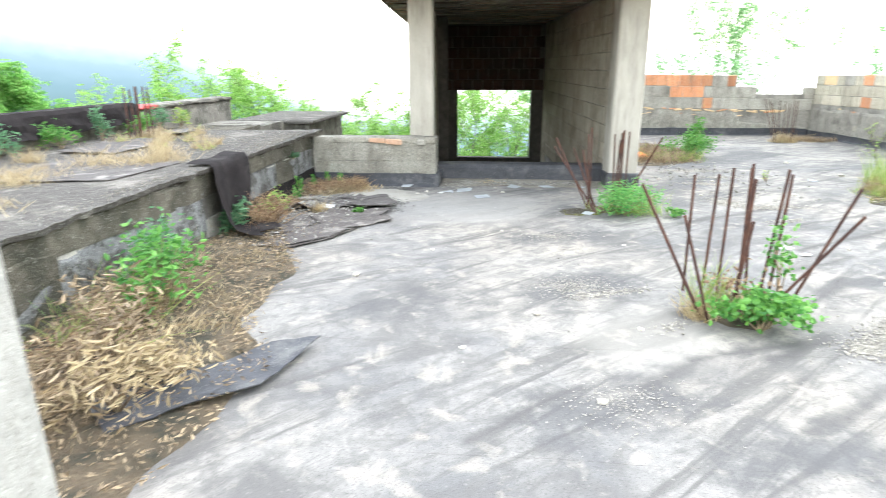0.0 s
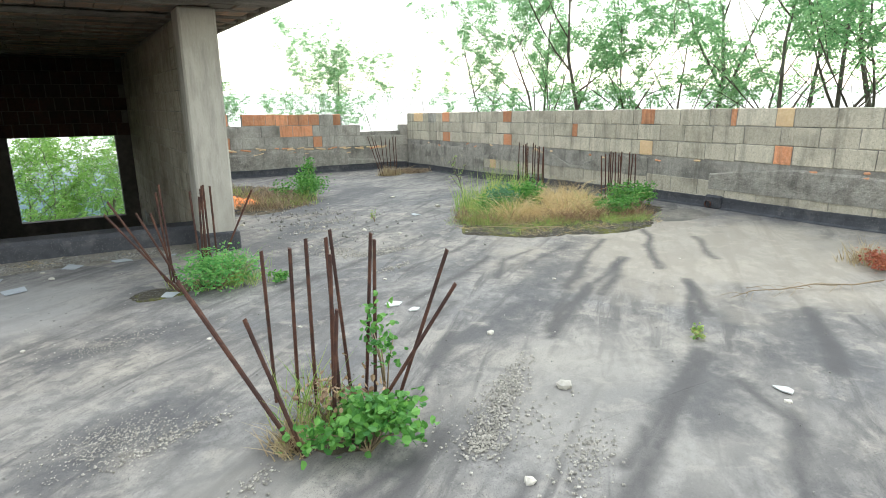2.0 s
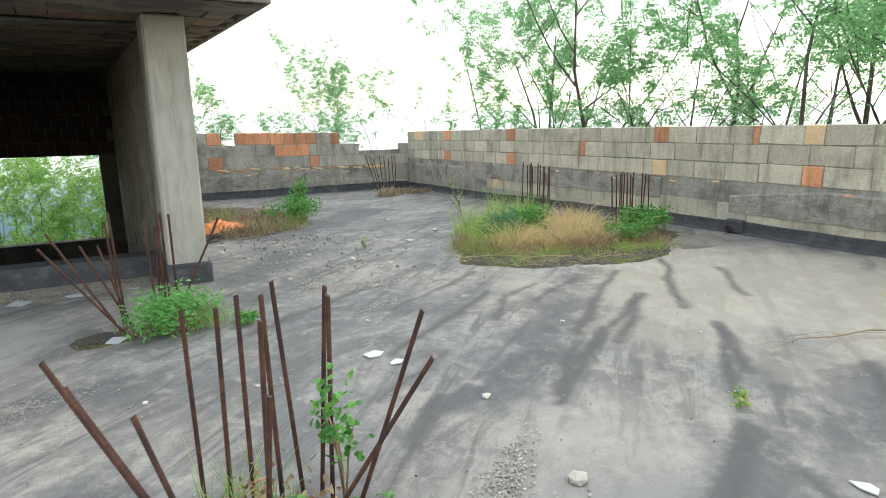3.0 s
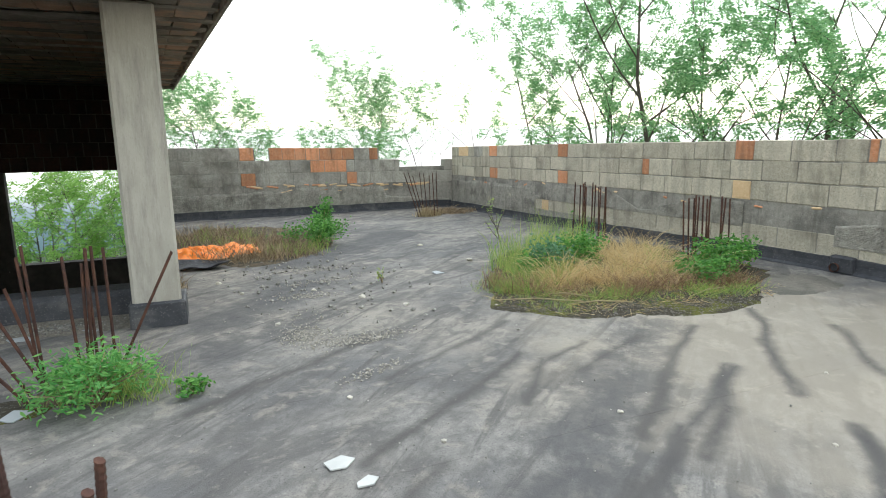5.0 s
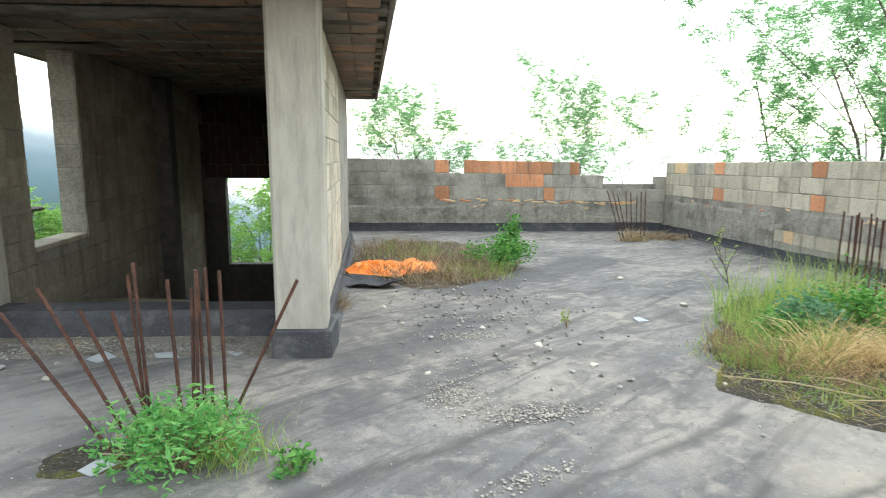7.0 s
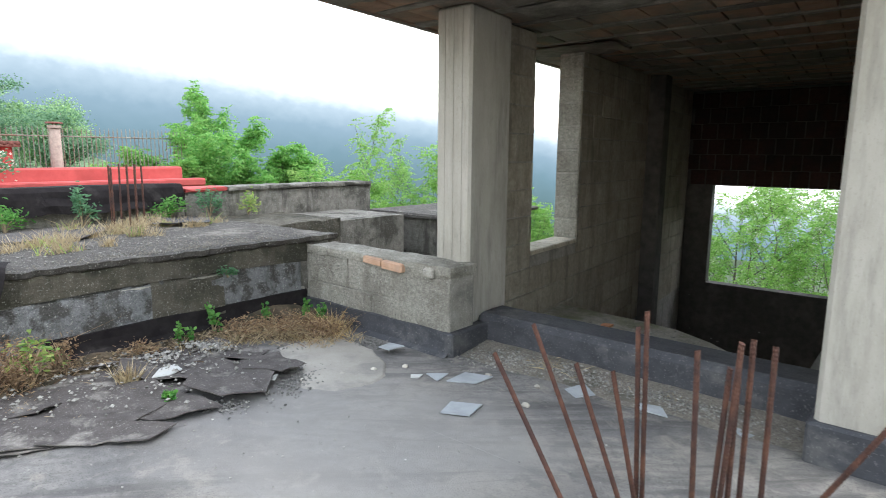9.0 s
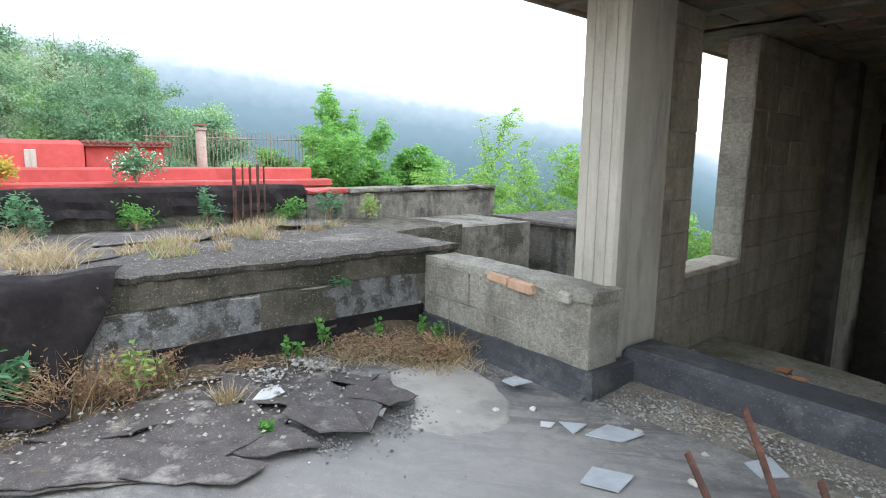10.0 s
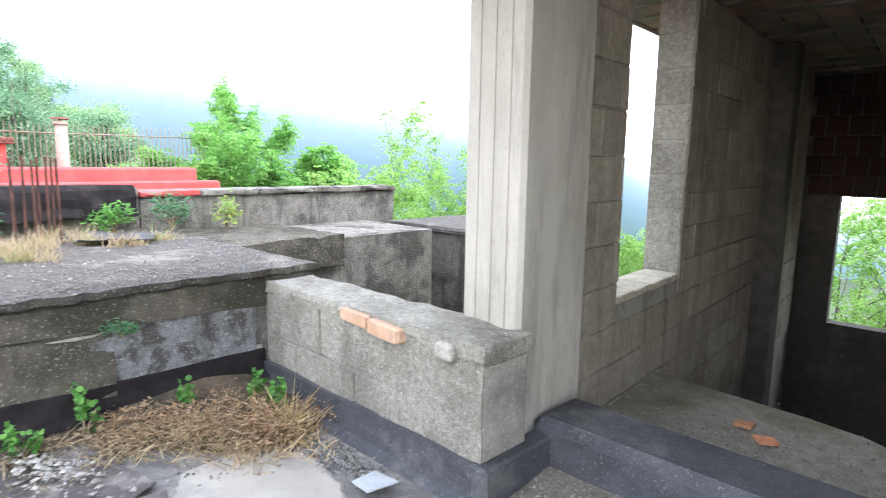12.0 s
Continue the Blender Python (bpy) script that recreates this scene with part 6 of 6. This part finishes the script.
for i, (x, y, w, d, h, n, m) in enumerate(((0.05, 2.5, 0.5, 0.6, 0.15, 700, M_STRAW), (0.1, 2.2, 0.5, 0.6, 0.12, 900, M_BROWN), (-0.1, 3.0, 0.3, 0.5, 0.3, 260, M_GRASS), (-0.15, 3.4, 0.3, 0.5, 0.26, 700, M_BROWN), (0.1, 4.5, 0.3, 0.4, 0.1, 500, M_STRAW), (-0.25, 5.55, 0.2, 0.45, 0.24, 500, M_DEAD), (0.0, 7.55, 0.4, 0.3, 0.1, 900, M_DEAD), (0.0, 7.5, 0.45, 0.3, 0.1, 1500, M_STRAW), (0.15, 7.75, 0.4, 0.14, 0.12, 500, M_GOLD), (-0.15, 7.0, 0.25, 0.35, 0.1, 600, M_STRAW), (0.3, 3.2, 0.4, 0.5, 0.1, 500, M_STRAW))):
    grass("dead_weeds", "withered brown weeds by the wall", n, [(x, y, w, d)], h, m, 0.005, 0.9, 20 + i, category="weeds")
for i, (x, y, s, h, n_) in enumerate(((-0.2, 5.35, 0.16, 0.3, 240), (-0.15, 5.65, 0.18, 0.26, 260), (-0.28, 5.9, 0.12, 0.24, 160), (-0.05, 7.5, 0.26, 0.14, 420), (0.2, 7.75, 0.22, 0.12, 300), (-0.2, 7.15, 0.2, 0.13, 280), (-0.25, 6.4, 0.12, 0.12, 120), (-0.05, 3.1, 0.25, 0.22, 300), (0.1, 2.5, 0.3, 0.2, 320))):
    bush("withered plant with curled brown leaves", (x, y, ground(x, y) + 0.02), (s, s * 1.2, h), int(n_ * 1.9), 0.03, 150 + i, M_DEAD, 16, "dead_plant", "plant", "withered plants by the wall", 0.28)
bush("leggy yellow-green bush growing by the wall", (0.05, 3.3, 0.02), (0.26, 0.36, 0.5), 620, 0.055, 95, M_WEED, 18, aspect=0.45)
bush("grey-green shoots behind the bush", (-0.15, 3.6, 0.02), (0.2, 0.3, 0.5), 420, 0.05, 195, M_TEAL, 14, aspect=0.4)
for i, (x, y, s_, h) in enumerate(((0.25, 2.5, 0.32, 0.36), (0.5, 2.15, 0.34, 0.3), (0.05, 2.75, 0.26, 0.42), (0.6, 2.45, 0.24, 0.24), (0.2, 2.05, 0.3, 0.3))):
    bush("dry golden plant with long curled leaves", (x, y, ground(x, y) + 0.02), (s_, s_ * 1.1, h), 240, 0.08, 170 + i, M_STRAW if i % 2 else M_BROWN, 16, "dead_plant", "plant", "withered plants by the wall", 0.14)
bush("yellow-green weed by the hanging felt", (-0.12, 5.72, 0.0), (0.13, 0.15, 0.3), 90, 0.05, 96, M_GRASS, 10, "weed", "weed", "weeds by the wall", 0.5)
bush("thistle with pale spiny leaves", (-0.3, 5.2, 0.0), (0.16, 0.2, 0.28), 260, 0.09, 97, M_TEAL, 8, "weed", "weed", "weeds by the wall", 0.25)
for i, (x, y, h) in enumerate(((-0.3, 6.75, 0.22), (-0.32, 7.0, 0.26), (-0.3, 7.45, 0.2), (-0.2, 7.8, 0.2), (-0.05, 7.85, 0.18), (-0.3, 5.75, 0.2), (0.62, 6.2, 0.08), (-0.32, 5.95, 0.18))):
    bush("small bright green sprout", (x, y, ground(x, y)), (0.06, 0.06, h), 80, 0.034, 100 + i, M_WEED, 4, "weed", "weed", "weeds by the wall", 0.9)
bush("green tuft rooted in the wall", (TX + 0.02, 7.22, 0.40), (0.07, 0.12, 0.09), 260, 0.03, 110, M_TEAL, 8, "weed", "weed", "weeds by the wall", 0.4)
grass("straw_tuft", "straw tuft between felt scraps", 160, [(0.2, 6.15, 0.06, 0.06)], 0.18, M_STRAW, 0.006, 0.4, 30)
# terrace growth
tz = lambda x, y: terr_z(x, y)
tr = random.Random(8)
spots = [(tr.uniform(-2.5, -0.95), tr.uniform(4.3, 8.2), tr.uniform(0.05, 0.16), tr.uniform(0.06, 0.2)) for k in range(16)]
spots += [(-1.25 - 0.16 * k + tr.uniform(-0.08, 0.08), 5.7 + 0.26 * k, 0.1, 0.12) for k in range(8)] + [(-2.45, 7.25, 0.16, 0.2)] * 2
grass("dry_grass", "dry pale grass tufts in the terrace cracks", 2200, spots, 0.12, M_STRAW, 0.0045, 0.6, 31, tz)
grass("dry_grass", "dry pale grass on the terrace", 2200, [(-1.7, 4.3, 0.4, 0.4), (-1.3, 3.2, 0.5, 0.5), (-2.3, 3.4, 0.3, 0.5), (-1.1, 5.35, 0.3, 0.35), (-1.5, 5.2, 0.4, 0.4)], 0.14, M_STRAW, 0.004, 0.7, 32, tz)
grass("green_tufts", "small green tufts in the terrace cracks", 160, spots[::3], 0.1, M_GRASS, 0.007, 0.6, 33, tz)
for i, (x, y, s, h, n, m) in enumerate(((-2.85, 5.4, 0.22, 0.36, 420, M_TEAL), (-2.85, 6.3, 0.24, 0.26, 320, M_WEED), (-2.8, 6.95, 0.14, 0.34, 260, M_TEAL), (-2.85, 7.9, 0.2, 0.24, 300, M_WEED), (-2.9, 8.4, 0.2, 0.3, 260, M_TEAL), (-2.8, 4.4, 0.25, 0.35, 400, M_TEAL), (-2.85, 8.9, 0.15, 0.3, 200, M_GRASS))):
    bush("grey-green weed at the foot of the parapet", (x, y, 0.62), (s, s, h), n, 0.06, 120 + i, m, 9, "weed", "weed", "weeds on the terrace", 0.3)
bush("white-flowered plant on the red roof", (-9.4, 7.55, 0.78), (0.38, 0.45, 0.6), 700, 0.08, 140, M_TEAL, 14, bloom=240)
bush("yellow-leaved plant on the red roof", (-9.4, 5.3, 0.78), (0.4, 0.45, 0.5), 700, 0.085, 141, M_YELLOW, 14)


# ---- rubble ----
M_GRIT = mat("grit", (0.20, 0.19, 0.17), (0.34, 0.325, 0.29), 30, None, rough=0.95, bump=0.3, island=0.45)

def lump(name, r, seed, flat=0.6, material=None):
    rr = random.Random(seed)
    bm = bmesh.new()
    bmesh.ops.create_icosphere(bm, subdivisions=1, radius=r)
    for v in bm.verts:
        v.co *= rr.uniform(0.65, 1.2)
        v.co.z = max(v.co.z * flat, -r * 0.3)
    return bm


STONES = ((4.9, 3.42, 0.05), (4.24, 2.84, 0.03), (5.8, 2.72, 0.022), (4.19, 2.37, 0.045), (2.44, 3.52, 0.03), (3.05, 3.34, 0.02), (1.1, 4.16, 0.035), (4.7, 7.6, 0.03), (5.87, 7.72, 0.035), (5.2, 8.72, 0.035), (5.58, 8.2, 0.04), (6.6, 7.3, 0.025), (7.4, 9.6, 0.05), (7.3, 11.2, 0.05), (5.0, 4.3, 0.03), (4.9, 5.9, 0.02), (3.3, 5.2, 0.02), (3.9, 5.1, 0.02), (1.1, 7.4, 0.03), (1.0, 7.2, 0.025), (1.2, 7.6, 0.025), (1.75, 7.85, 0.03), (2.1, 7.9, 0.025), (2.2, 7.6, 0.03), (0.9, 6.95, 0.02), (4.3, 9.6, 0.04), (4.5, 8.9, 0.03), (6.2, 5.1, 0.02), (5.2, 5.2, 0.02), (2.7, 2.5, 0.03), (2.0, 3.0, 0.02), (1.6, 4.9, 0.02), (2.2, 5.6, 0.02), (6.9, 4.4, 0.015), (7.7, 5.0, 0.015))
for i, (x, y, s) in enumerate(STONES):
    ob = link("stone", lump("stone", s, i), M_STONE)
    ob.location = (x, y, ground(x, y) + s * 0.28)
    ob.rotation_euler = (0, 0, i * 1.7)
    tagged(ob, "small broken chunk of pale concrete", "stone", "loose stones")


def shard(label, x, y, r, seed, material, thick=0.007, z=None, turn=0.0, tilt=0.03):
    rr = random.Random(seed)
    n = rr.choice((3, 4, 4, 5))
    bm = bmesh.new()
    ring = [(r * rr.uniform(0.7, 1.15) * math.cos(2 * math.pi * k / n + rr.uniform(-0.3, 0.3)) * 1.25, r * rr.uniform(0.6, 1.0) * math.sin(2 * math.pi * k / n + rr.uniform(-0.3, 0.3))) for k in range(n)]
    lo = [bm.verts.new((px, py, 0)) for px, py in ring]
    hi = [bm.verts.new((px, py, thick)) for px, py in ring]
    bm.faces.new(hi)
    bm.faces.new(lo[::-1])
    for k in range(n):
        bm.faces.new((lo[k], lo[(k + 1) % n], hi[(k + 1) % n], hi[k]))
    ob = link("slab_shard", bm, material)
    ob.location = (x, y, (ground(x, y) if z is None else z) + 0.006)
    ob.rotation_euler = (tilt * rr.uniform(-1, 1), tilt * rr.uniform(-1, 1), turn + rr.uniform(0, 3))
    return tagged(ob, label, "shard", "broken shards")


M_CLAYP = mat("pale_clay", (0.45, 0.27, 0.17), (0.56, 0.37, 0.26), 20, (0.38, 0.26, 0.2), 4, (0.5, 0.7), 0.9, 0.4, 80)
M_SLATE = mat("pale_slate", (0.34, 0.36, 0.37), (0.42, 0.44, 0.45), 8, (0.28, 0.29, 0.3), 3, (0.5, 0.7), 0.7, 0.15, 40)
M_TILE = mat("white_tile", (0.46, 0.46, 0.44), (0.58, 0.58, 0.55), 8, (0.5, 0.48, 0.44), 4, (0.55, 0.75), 0.5, 0.1, 40)
for x, y, r_, sd, m, lb in ((1.68, 7.72, 0.14, 1, M_SLATE, "broken pale grey slab piece"), (1.5, 7.6, 0.1, 2, M_SLATE, "broken pale grey slab piece"), (1.95, 7.3, 0.12, 3, M_SLATE, "broken pale grey slab piece"), (0.9, 7.76, 0.1, 4, M_SLATE, "broken pale grey slab piece"), (2.8, 8.05, 0.09, 5, M_SLATE, "broken pale grey slab piece"), (3.28, 8.15, 0.14, 6, M_SLATE, "broken pale grey slab piece"), (2.35, 8.0, 0.1, 7, M_SLATE, "broken pale grey slab piece"), (1.4, 7.5, 0.05, 8, M_TILE, "small white tile fragment on the deck"),
                            (0.22, 6.4, 0.1, 9, M_TILE, "small white tile fragment on the deck"), (0.82, 6.78, 0.055, 10, M_TILE, "small white tile fragment on the deck"), (4.67, 5.2, 0.065, 11, M_TILE, "small white tile fragment on the deck"), (4.76, 5.0, 0.05, 12, M_TILE, "small white tile fragment on the deck"), (3.15, 6.42, 0.09, 13, M_SLATE, "broken pale grey slab piece"), (4.3, 2.6, 0.07, 14, M_TILE, "small white tile fragment on the deck"), (0.6, 2.6, 0.09, 15, M_TILE, "small white tile fragment on the deck"), (-0.1, 5.25, 0.09, 16, M_SLATE, "broken pale grey slab piece"), (5.9, 2.8, 0.05, 17, M_TILE, "small white tile fragment on the deck"), (6.7, 9.0, 0.09, 18, M_SLATE, "broken pale grey slab piece")):
    shard(lb, x, y, r_, sd, m, z=None if x > 0.99 or y < 5 else ground(x, y) + 0.04)
for x, y, sd in ((1.86, 9.66, 21), (1.72, 9.78, 22)):
    shard("broken orange brick chip on the landing", x, y, 0.06, sd, M_BRICK, 0.02, -0.165)
put_block("brick", 0.22, 0.06, 0.1, M_CLAYP, (0.47, 7.975, 0.552), 0.0, low, 1, 0.06)
put_block("brick", 0.22, 0.07, 0.1, M_CLAYP, (0.70, 7.965, 0.535), 0.0, low, 1, 0.05)
put_block("brick", 0.10, 0.075, 0.1, M_BLOCKD, (1.08, 7.97, 0.53), 0.0, low, 0, 0.02)


def gravel(label, patches, seed, size=(0.004, 0.011), material=None, zf=None):
    """Angular chips, each a jittered octahedron."""
    rr = np.random.default_rng(seed)
    octa = np.array([(1, 0, 0), (-1, 0, 0), (0, 1, 0), (0, -1, 0), (0, 0, 0.7), (0, 0, -0.7)], float)
    tri = np.array([(0, 2, 4), (2, 1, 4), (1, 3, 4), (3, 0, 4), (2, 0, 5), (1, 2, 5), (3, 1, 5), (0, 3, 5)])
    vs, fs = [], []
    for x, y, rx, ry, turn, n in patches:
        for k in range(n):
            u, v = rr.normal(0, 0.5) * rx, rr.normal(0, 0.5) * ry
            px, py = x + u * math.cos(turn) - v * math.sin(turn), y + u * math.sin(turn) + v * math.cos(turn)
            s = rr.uniform(*size)
            z = (zf or ground)(px, py) + s * 0.4 + rr.random() * 0.008
            b = len(vs)
            vs.extend((octa * s * rr.uniform(0.55, 1.3, (6, 3)) + (px, py, z)).tolist())
            fs.extend((tri + b).tolist())
    ob = raw("gravel", vs, [tuple(f) for f in fs], material or M_STONE)
    return tagged(ob, label, "gravel", kind="stuff")


gravel("loose pale gravel chips swept into drifts", ((4.56, 3.5, 0.5, 0.09, 0.75, 900), (4.25, 3.2, 0.18, 0.1, 0.7, 420), (4.4, 3.3, 0.4, 0.3, 0, 260), (4.55, 2.85, 0.3, 0.12, 0.6, 260), (3.0, 3.95, 0.35, 0.06, 0.4, 260), (3.25, 3.4, 0.14, 0.06, 0.6, 90)), 1, (0.003, 0.010))
gravel("fine pale grit lying on a dark patch", ((2.75, 4.04, 0.32, 0.22, 0.3, 1300), (2.7, 5.45, 0.3, 0.15, 0.3, 500), (2.8, 2.5, 0.3, 0.2, 0.3, 500)), 17, (0.002, 0.006))
gravel("loose grey gravel drifts on the deck", ((4.85, 7.2, 0.2, 0.25, 0, 520), (5.25, 6.95, 0.4, 0.14, 0.1, 620), (5.14, 6.25, 0.3, 0.07, 0.5, 170), (5.1, 8.5, 0.35, 0.16, 0, 320), (5.4, 9.2, 0.5, 0.14, 0.3, 260), (5.3, 10.0, 0.6, 0.2, 0, 220), (5.0, 7.7, 0.5, 0.4, 0, 120)), 2, (0.003, 0.011), M_STONE)
gravel("scattered grey stones on the deck", ((5.5, 8.8, 1.0, 1.6, 0, 110), (5.2, 10.2, 1.0, 1.0, 0, 70)), 15, (0.012, 0.03), M_GRIT)
gravel("brown gravel along the kerb foot", ((2.0, 8.22, 0.6, 0.14, 0, 900), (2.9, 8.22, 0.5, 0.12, 0, 500), (1.55, 8.1, 0.25, 0.2, 0, 240)), 3, (0.004, 0.012), M_GRIT, lambda x, y: ground(x, y) + 0.045 * min(1, max(0, (y - 8.05) / 0.36)))
gravel("dark gravel heaped in the corner", ((0.55, 7.8, 0.3, 0.1, 0, 420), (0.1, 7.45, 0.35, 0.3, 0, 420), (0.9, 6.9, 0.12, 0.3, 0.6, 300), (0.75, 6.3, 0.35, 0.12, 0.5, 300), (0.3, 5.7, 0.3, 0.1, 0.6, 260), (-0.1, 6.75, 0.3, 0.12, 0.3, 320)), 4, (0.005, 0.013), mat("dark_gravel", (0.12, 0.115, 0.105), (0.24, 0.23, 0.21), 30, None, rough=0.95, bump=0.3, island=0.5))
gravel("crumbs of grey mortar on torn felt", ((-0.05, 6.8, 0.28, 0.10, 0.35, 200), (-0.1, 6.45, 0.3, 0.16, 0.5, 220), (0.1, 5.9, 0.6, 0.4, 0, 160), (0.3, 6.5, 0.6, 0.4, 0, 140), (0.1, 5.2, 0.5, 0.5, 0, 120)), 6, (0.004, 0.018), M_GRIT, lambda x, y: ground(x, y) + 0.05)
gravel("scattered tiny pale chips", ((4.5, 4.5, 4.0, 3.0, 0, 420), (6.0, 8.0, 3.0, 3.5, 0, 320), (2.5, 6.0, 2.0, 2.0, 0, 300)), 7, (0.003, 0.009), M_GRIT)
gravel("dark wet gravel round the soil bed", ((6.95, 7.2, 0.35, 0.4, 0, 420), (7.5, 6.8, 0.6, 0.25, -0.5, 420), (8.3, 6.5, 0.6, 0.25, 0, 360), (8.9, 6.7, 0.5, 0.25, 0.4, 260), (6.8, 7.9, 0.2, 0.5, 0, 160)), 10, (0.003, 0.011), M_GSOIL, lambda x, y: ground(x, y) + 0.02)
gravel("grit strewn over the landing", ((1.9, 9.45, 0.8, 0.6, 0, 700),), 8, (0.004, 0.012), M_GRIT, lambda x, y: -0.17)
gravel("crumbled mortar along the terrace edge", ((TX - 0.04, 6.9, 0.12, 1.1, 0, 420), (TX - 0.04, 4.2, 0.12, 1.0, 0, 220), (TX - 0.25, 7.2, 0.5, 0.9, 0, 420)), 14, (0.003, 0.010), M_GSOIL, lambda x, y: terr_z(x, y) + 0.004 if x < TX + 0.05 else ground(x, y))
gravel("chips strewn over the terrace", ((-1.3, 6.6, 0.9, 1.6, 0, 380),), 9, (0.003, 0.012), M_GRIT, terr_z)

vs, fs = [], []
for i in range(61):
    x = 1.25 + 2.4 * i / 60
    for j in range(6):
        f = j / 5
        y = 8.44 - 0.42 * f * (1 + 0.25 * noise.noise(Vector((x * 2.5, 2, 2))))
        vs.append((x, y, ground(x, y) + (0.045 * (1 - f) ** 1.3 + 0.008 * noise.noise(Vector((x * 7, y * 7, 1))) + 0.006 if j < 5 else -0.006)))
for i in range(60):
    for j in range(5):
        a = i * 6 + j
        fs.append((a, a + 1, a + 7, a + 6))
tagged(raw("grit_bank", vs, fs, M_GSOIL, smooth=True), "bank of dusty grit against the kerb", "grit", kind="stuff")
grass("dry_tuft", "flattened straw along the kerb", 260, [(1.9, 8.25, 0.4, 0.1), (2.7, 8.3, 0.4, 0.08)], 0.05, M_STRAW, 0.006, 1.6, 60)

# litter of stalks on the torn felt and bare deck beside it
grass("dry_stalks", "dry stalks strewn over torn felt", 170, [(0.0, 6.3, 0.45, 0.7), (0.2, 5.4, 0.4, 0.6)], 0.016, M_BROWN, 0.004, 2.4, 61, lambda x, y: ground(x, y) + 0.045)
grass("seed_stalks", "upright brown seed stalks by the hanging felt", 150, [(-0.25, 5.5, 0.18, 0.35), (-0.3, 5.85, 0.14, 0.2)], 0.24, M_BROWN, 0.007, 0.3, 62)

# fallen twig, drain and post
tw = thing("twig", "dry fallen twig on the deck", "twig", at=(7.6, 3.72, ground(7.6, 3.72) + 0.015))
tubes("stem", [[((-0.6, 0.2, 0.0), 0.002), ((-0.35, 0.19, 0.02), 0.004), ((-0.1, 0.1, 0.015), 0.005), ((0.2, 0.03, 0.03), 0.006), ((0.5, -0.13, 0.02), 0.007), ((0.8, -0.2, 0.03), 0.008)]], M_BROWN, tw, 6)
rt = random.Random(19)
for k in range(14):
    x = rt.uniform(-0.5, 0.75)
    sd = rt.choice((-1, 1))
    y = 0.03 - 0.28 * x
    tubes("side_shoot", [[((x, y, 0.02), 0.003), ((x - 0.08, y + sd * rt.uniform(0.02, 0.07), rt.uniform(0.02, 0.07)), 0.002), ((x - rt.uniform(0.14, 0.26), y + sd * rt.uniform(0.05, 0.16), rt.uniform(0.01, 0.05)), 0.001)]], M_BROWN, tw, 4)
dr = thing("drain", "black roof drain outlet at the parapet", "drain", at=(10.42, 6.85, ground(10.4, 6.85)))
bm = bmesh.new()
box(bm, 0.16, -0.13, 0.0, 0.26, 0.13, 0.19, bev=0.02)
part("housing", bm, M_BLACK, dr)
tubes("outlet", [[((0.13, 0.05, 0.06), 0.05), ((0.2, 0.05, 0.06), 0.05)]], M_RUST, dr, 12)
post = thing("post", "square pale concrete post on the deck", "post", at=(1.3, 0.55, 0))
bm = bmesh.new()
box(bm, -0.2, -0.2, -0.05, 0.2, 0.2, 2.5, bev=0.015)
part("shaft", bm, M_SLAB, post)
bm = bmesh.new()
box(bm, -0.225, -0.225, -0.05, 0.225, 0.225, 0.14, bev=0.015)
part("boot", bm, M_BLACK, post, "black bitumen boot")
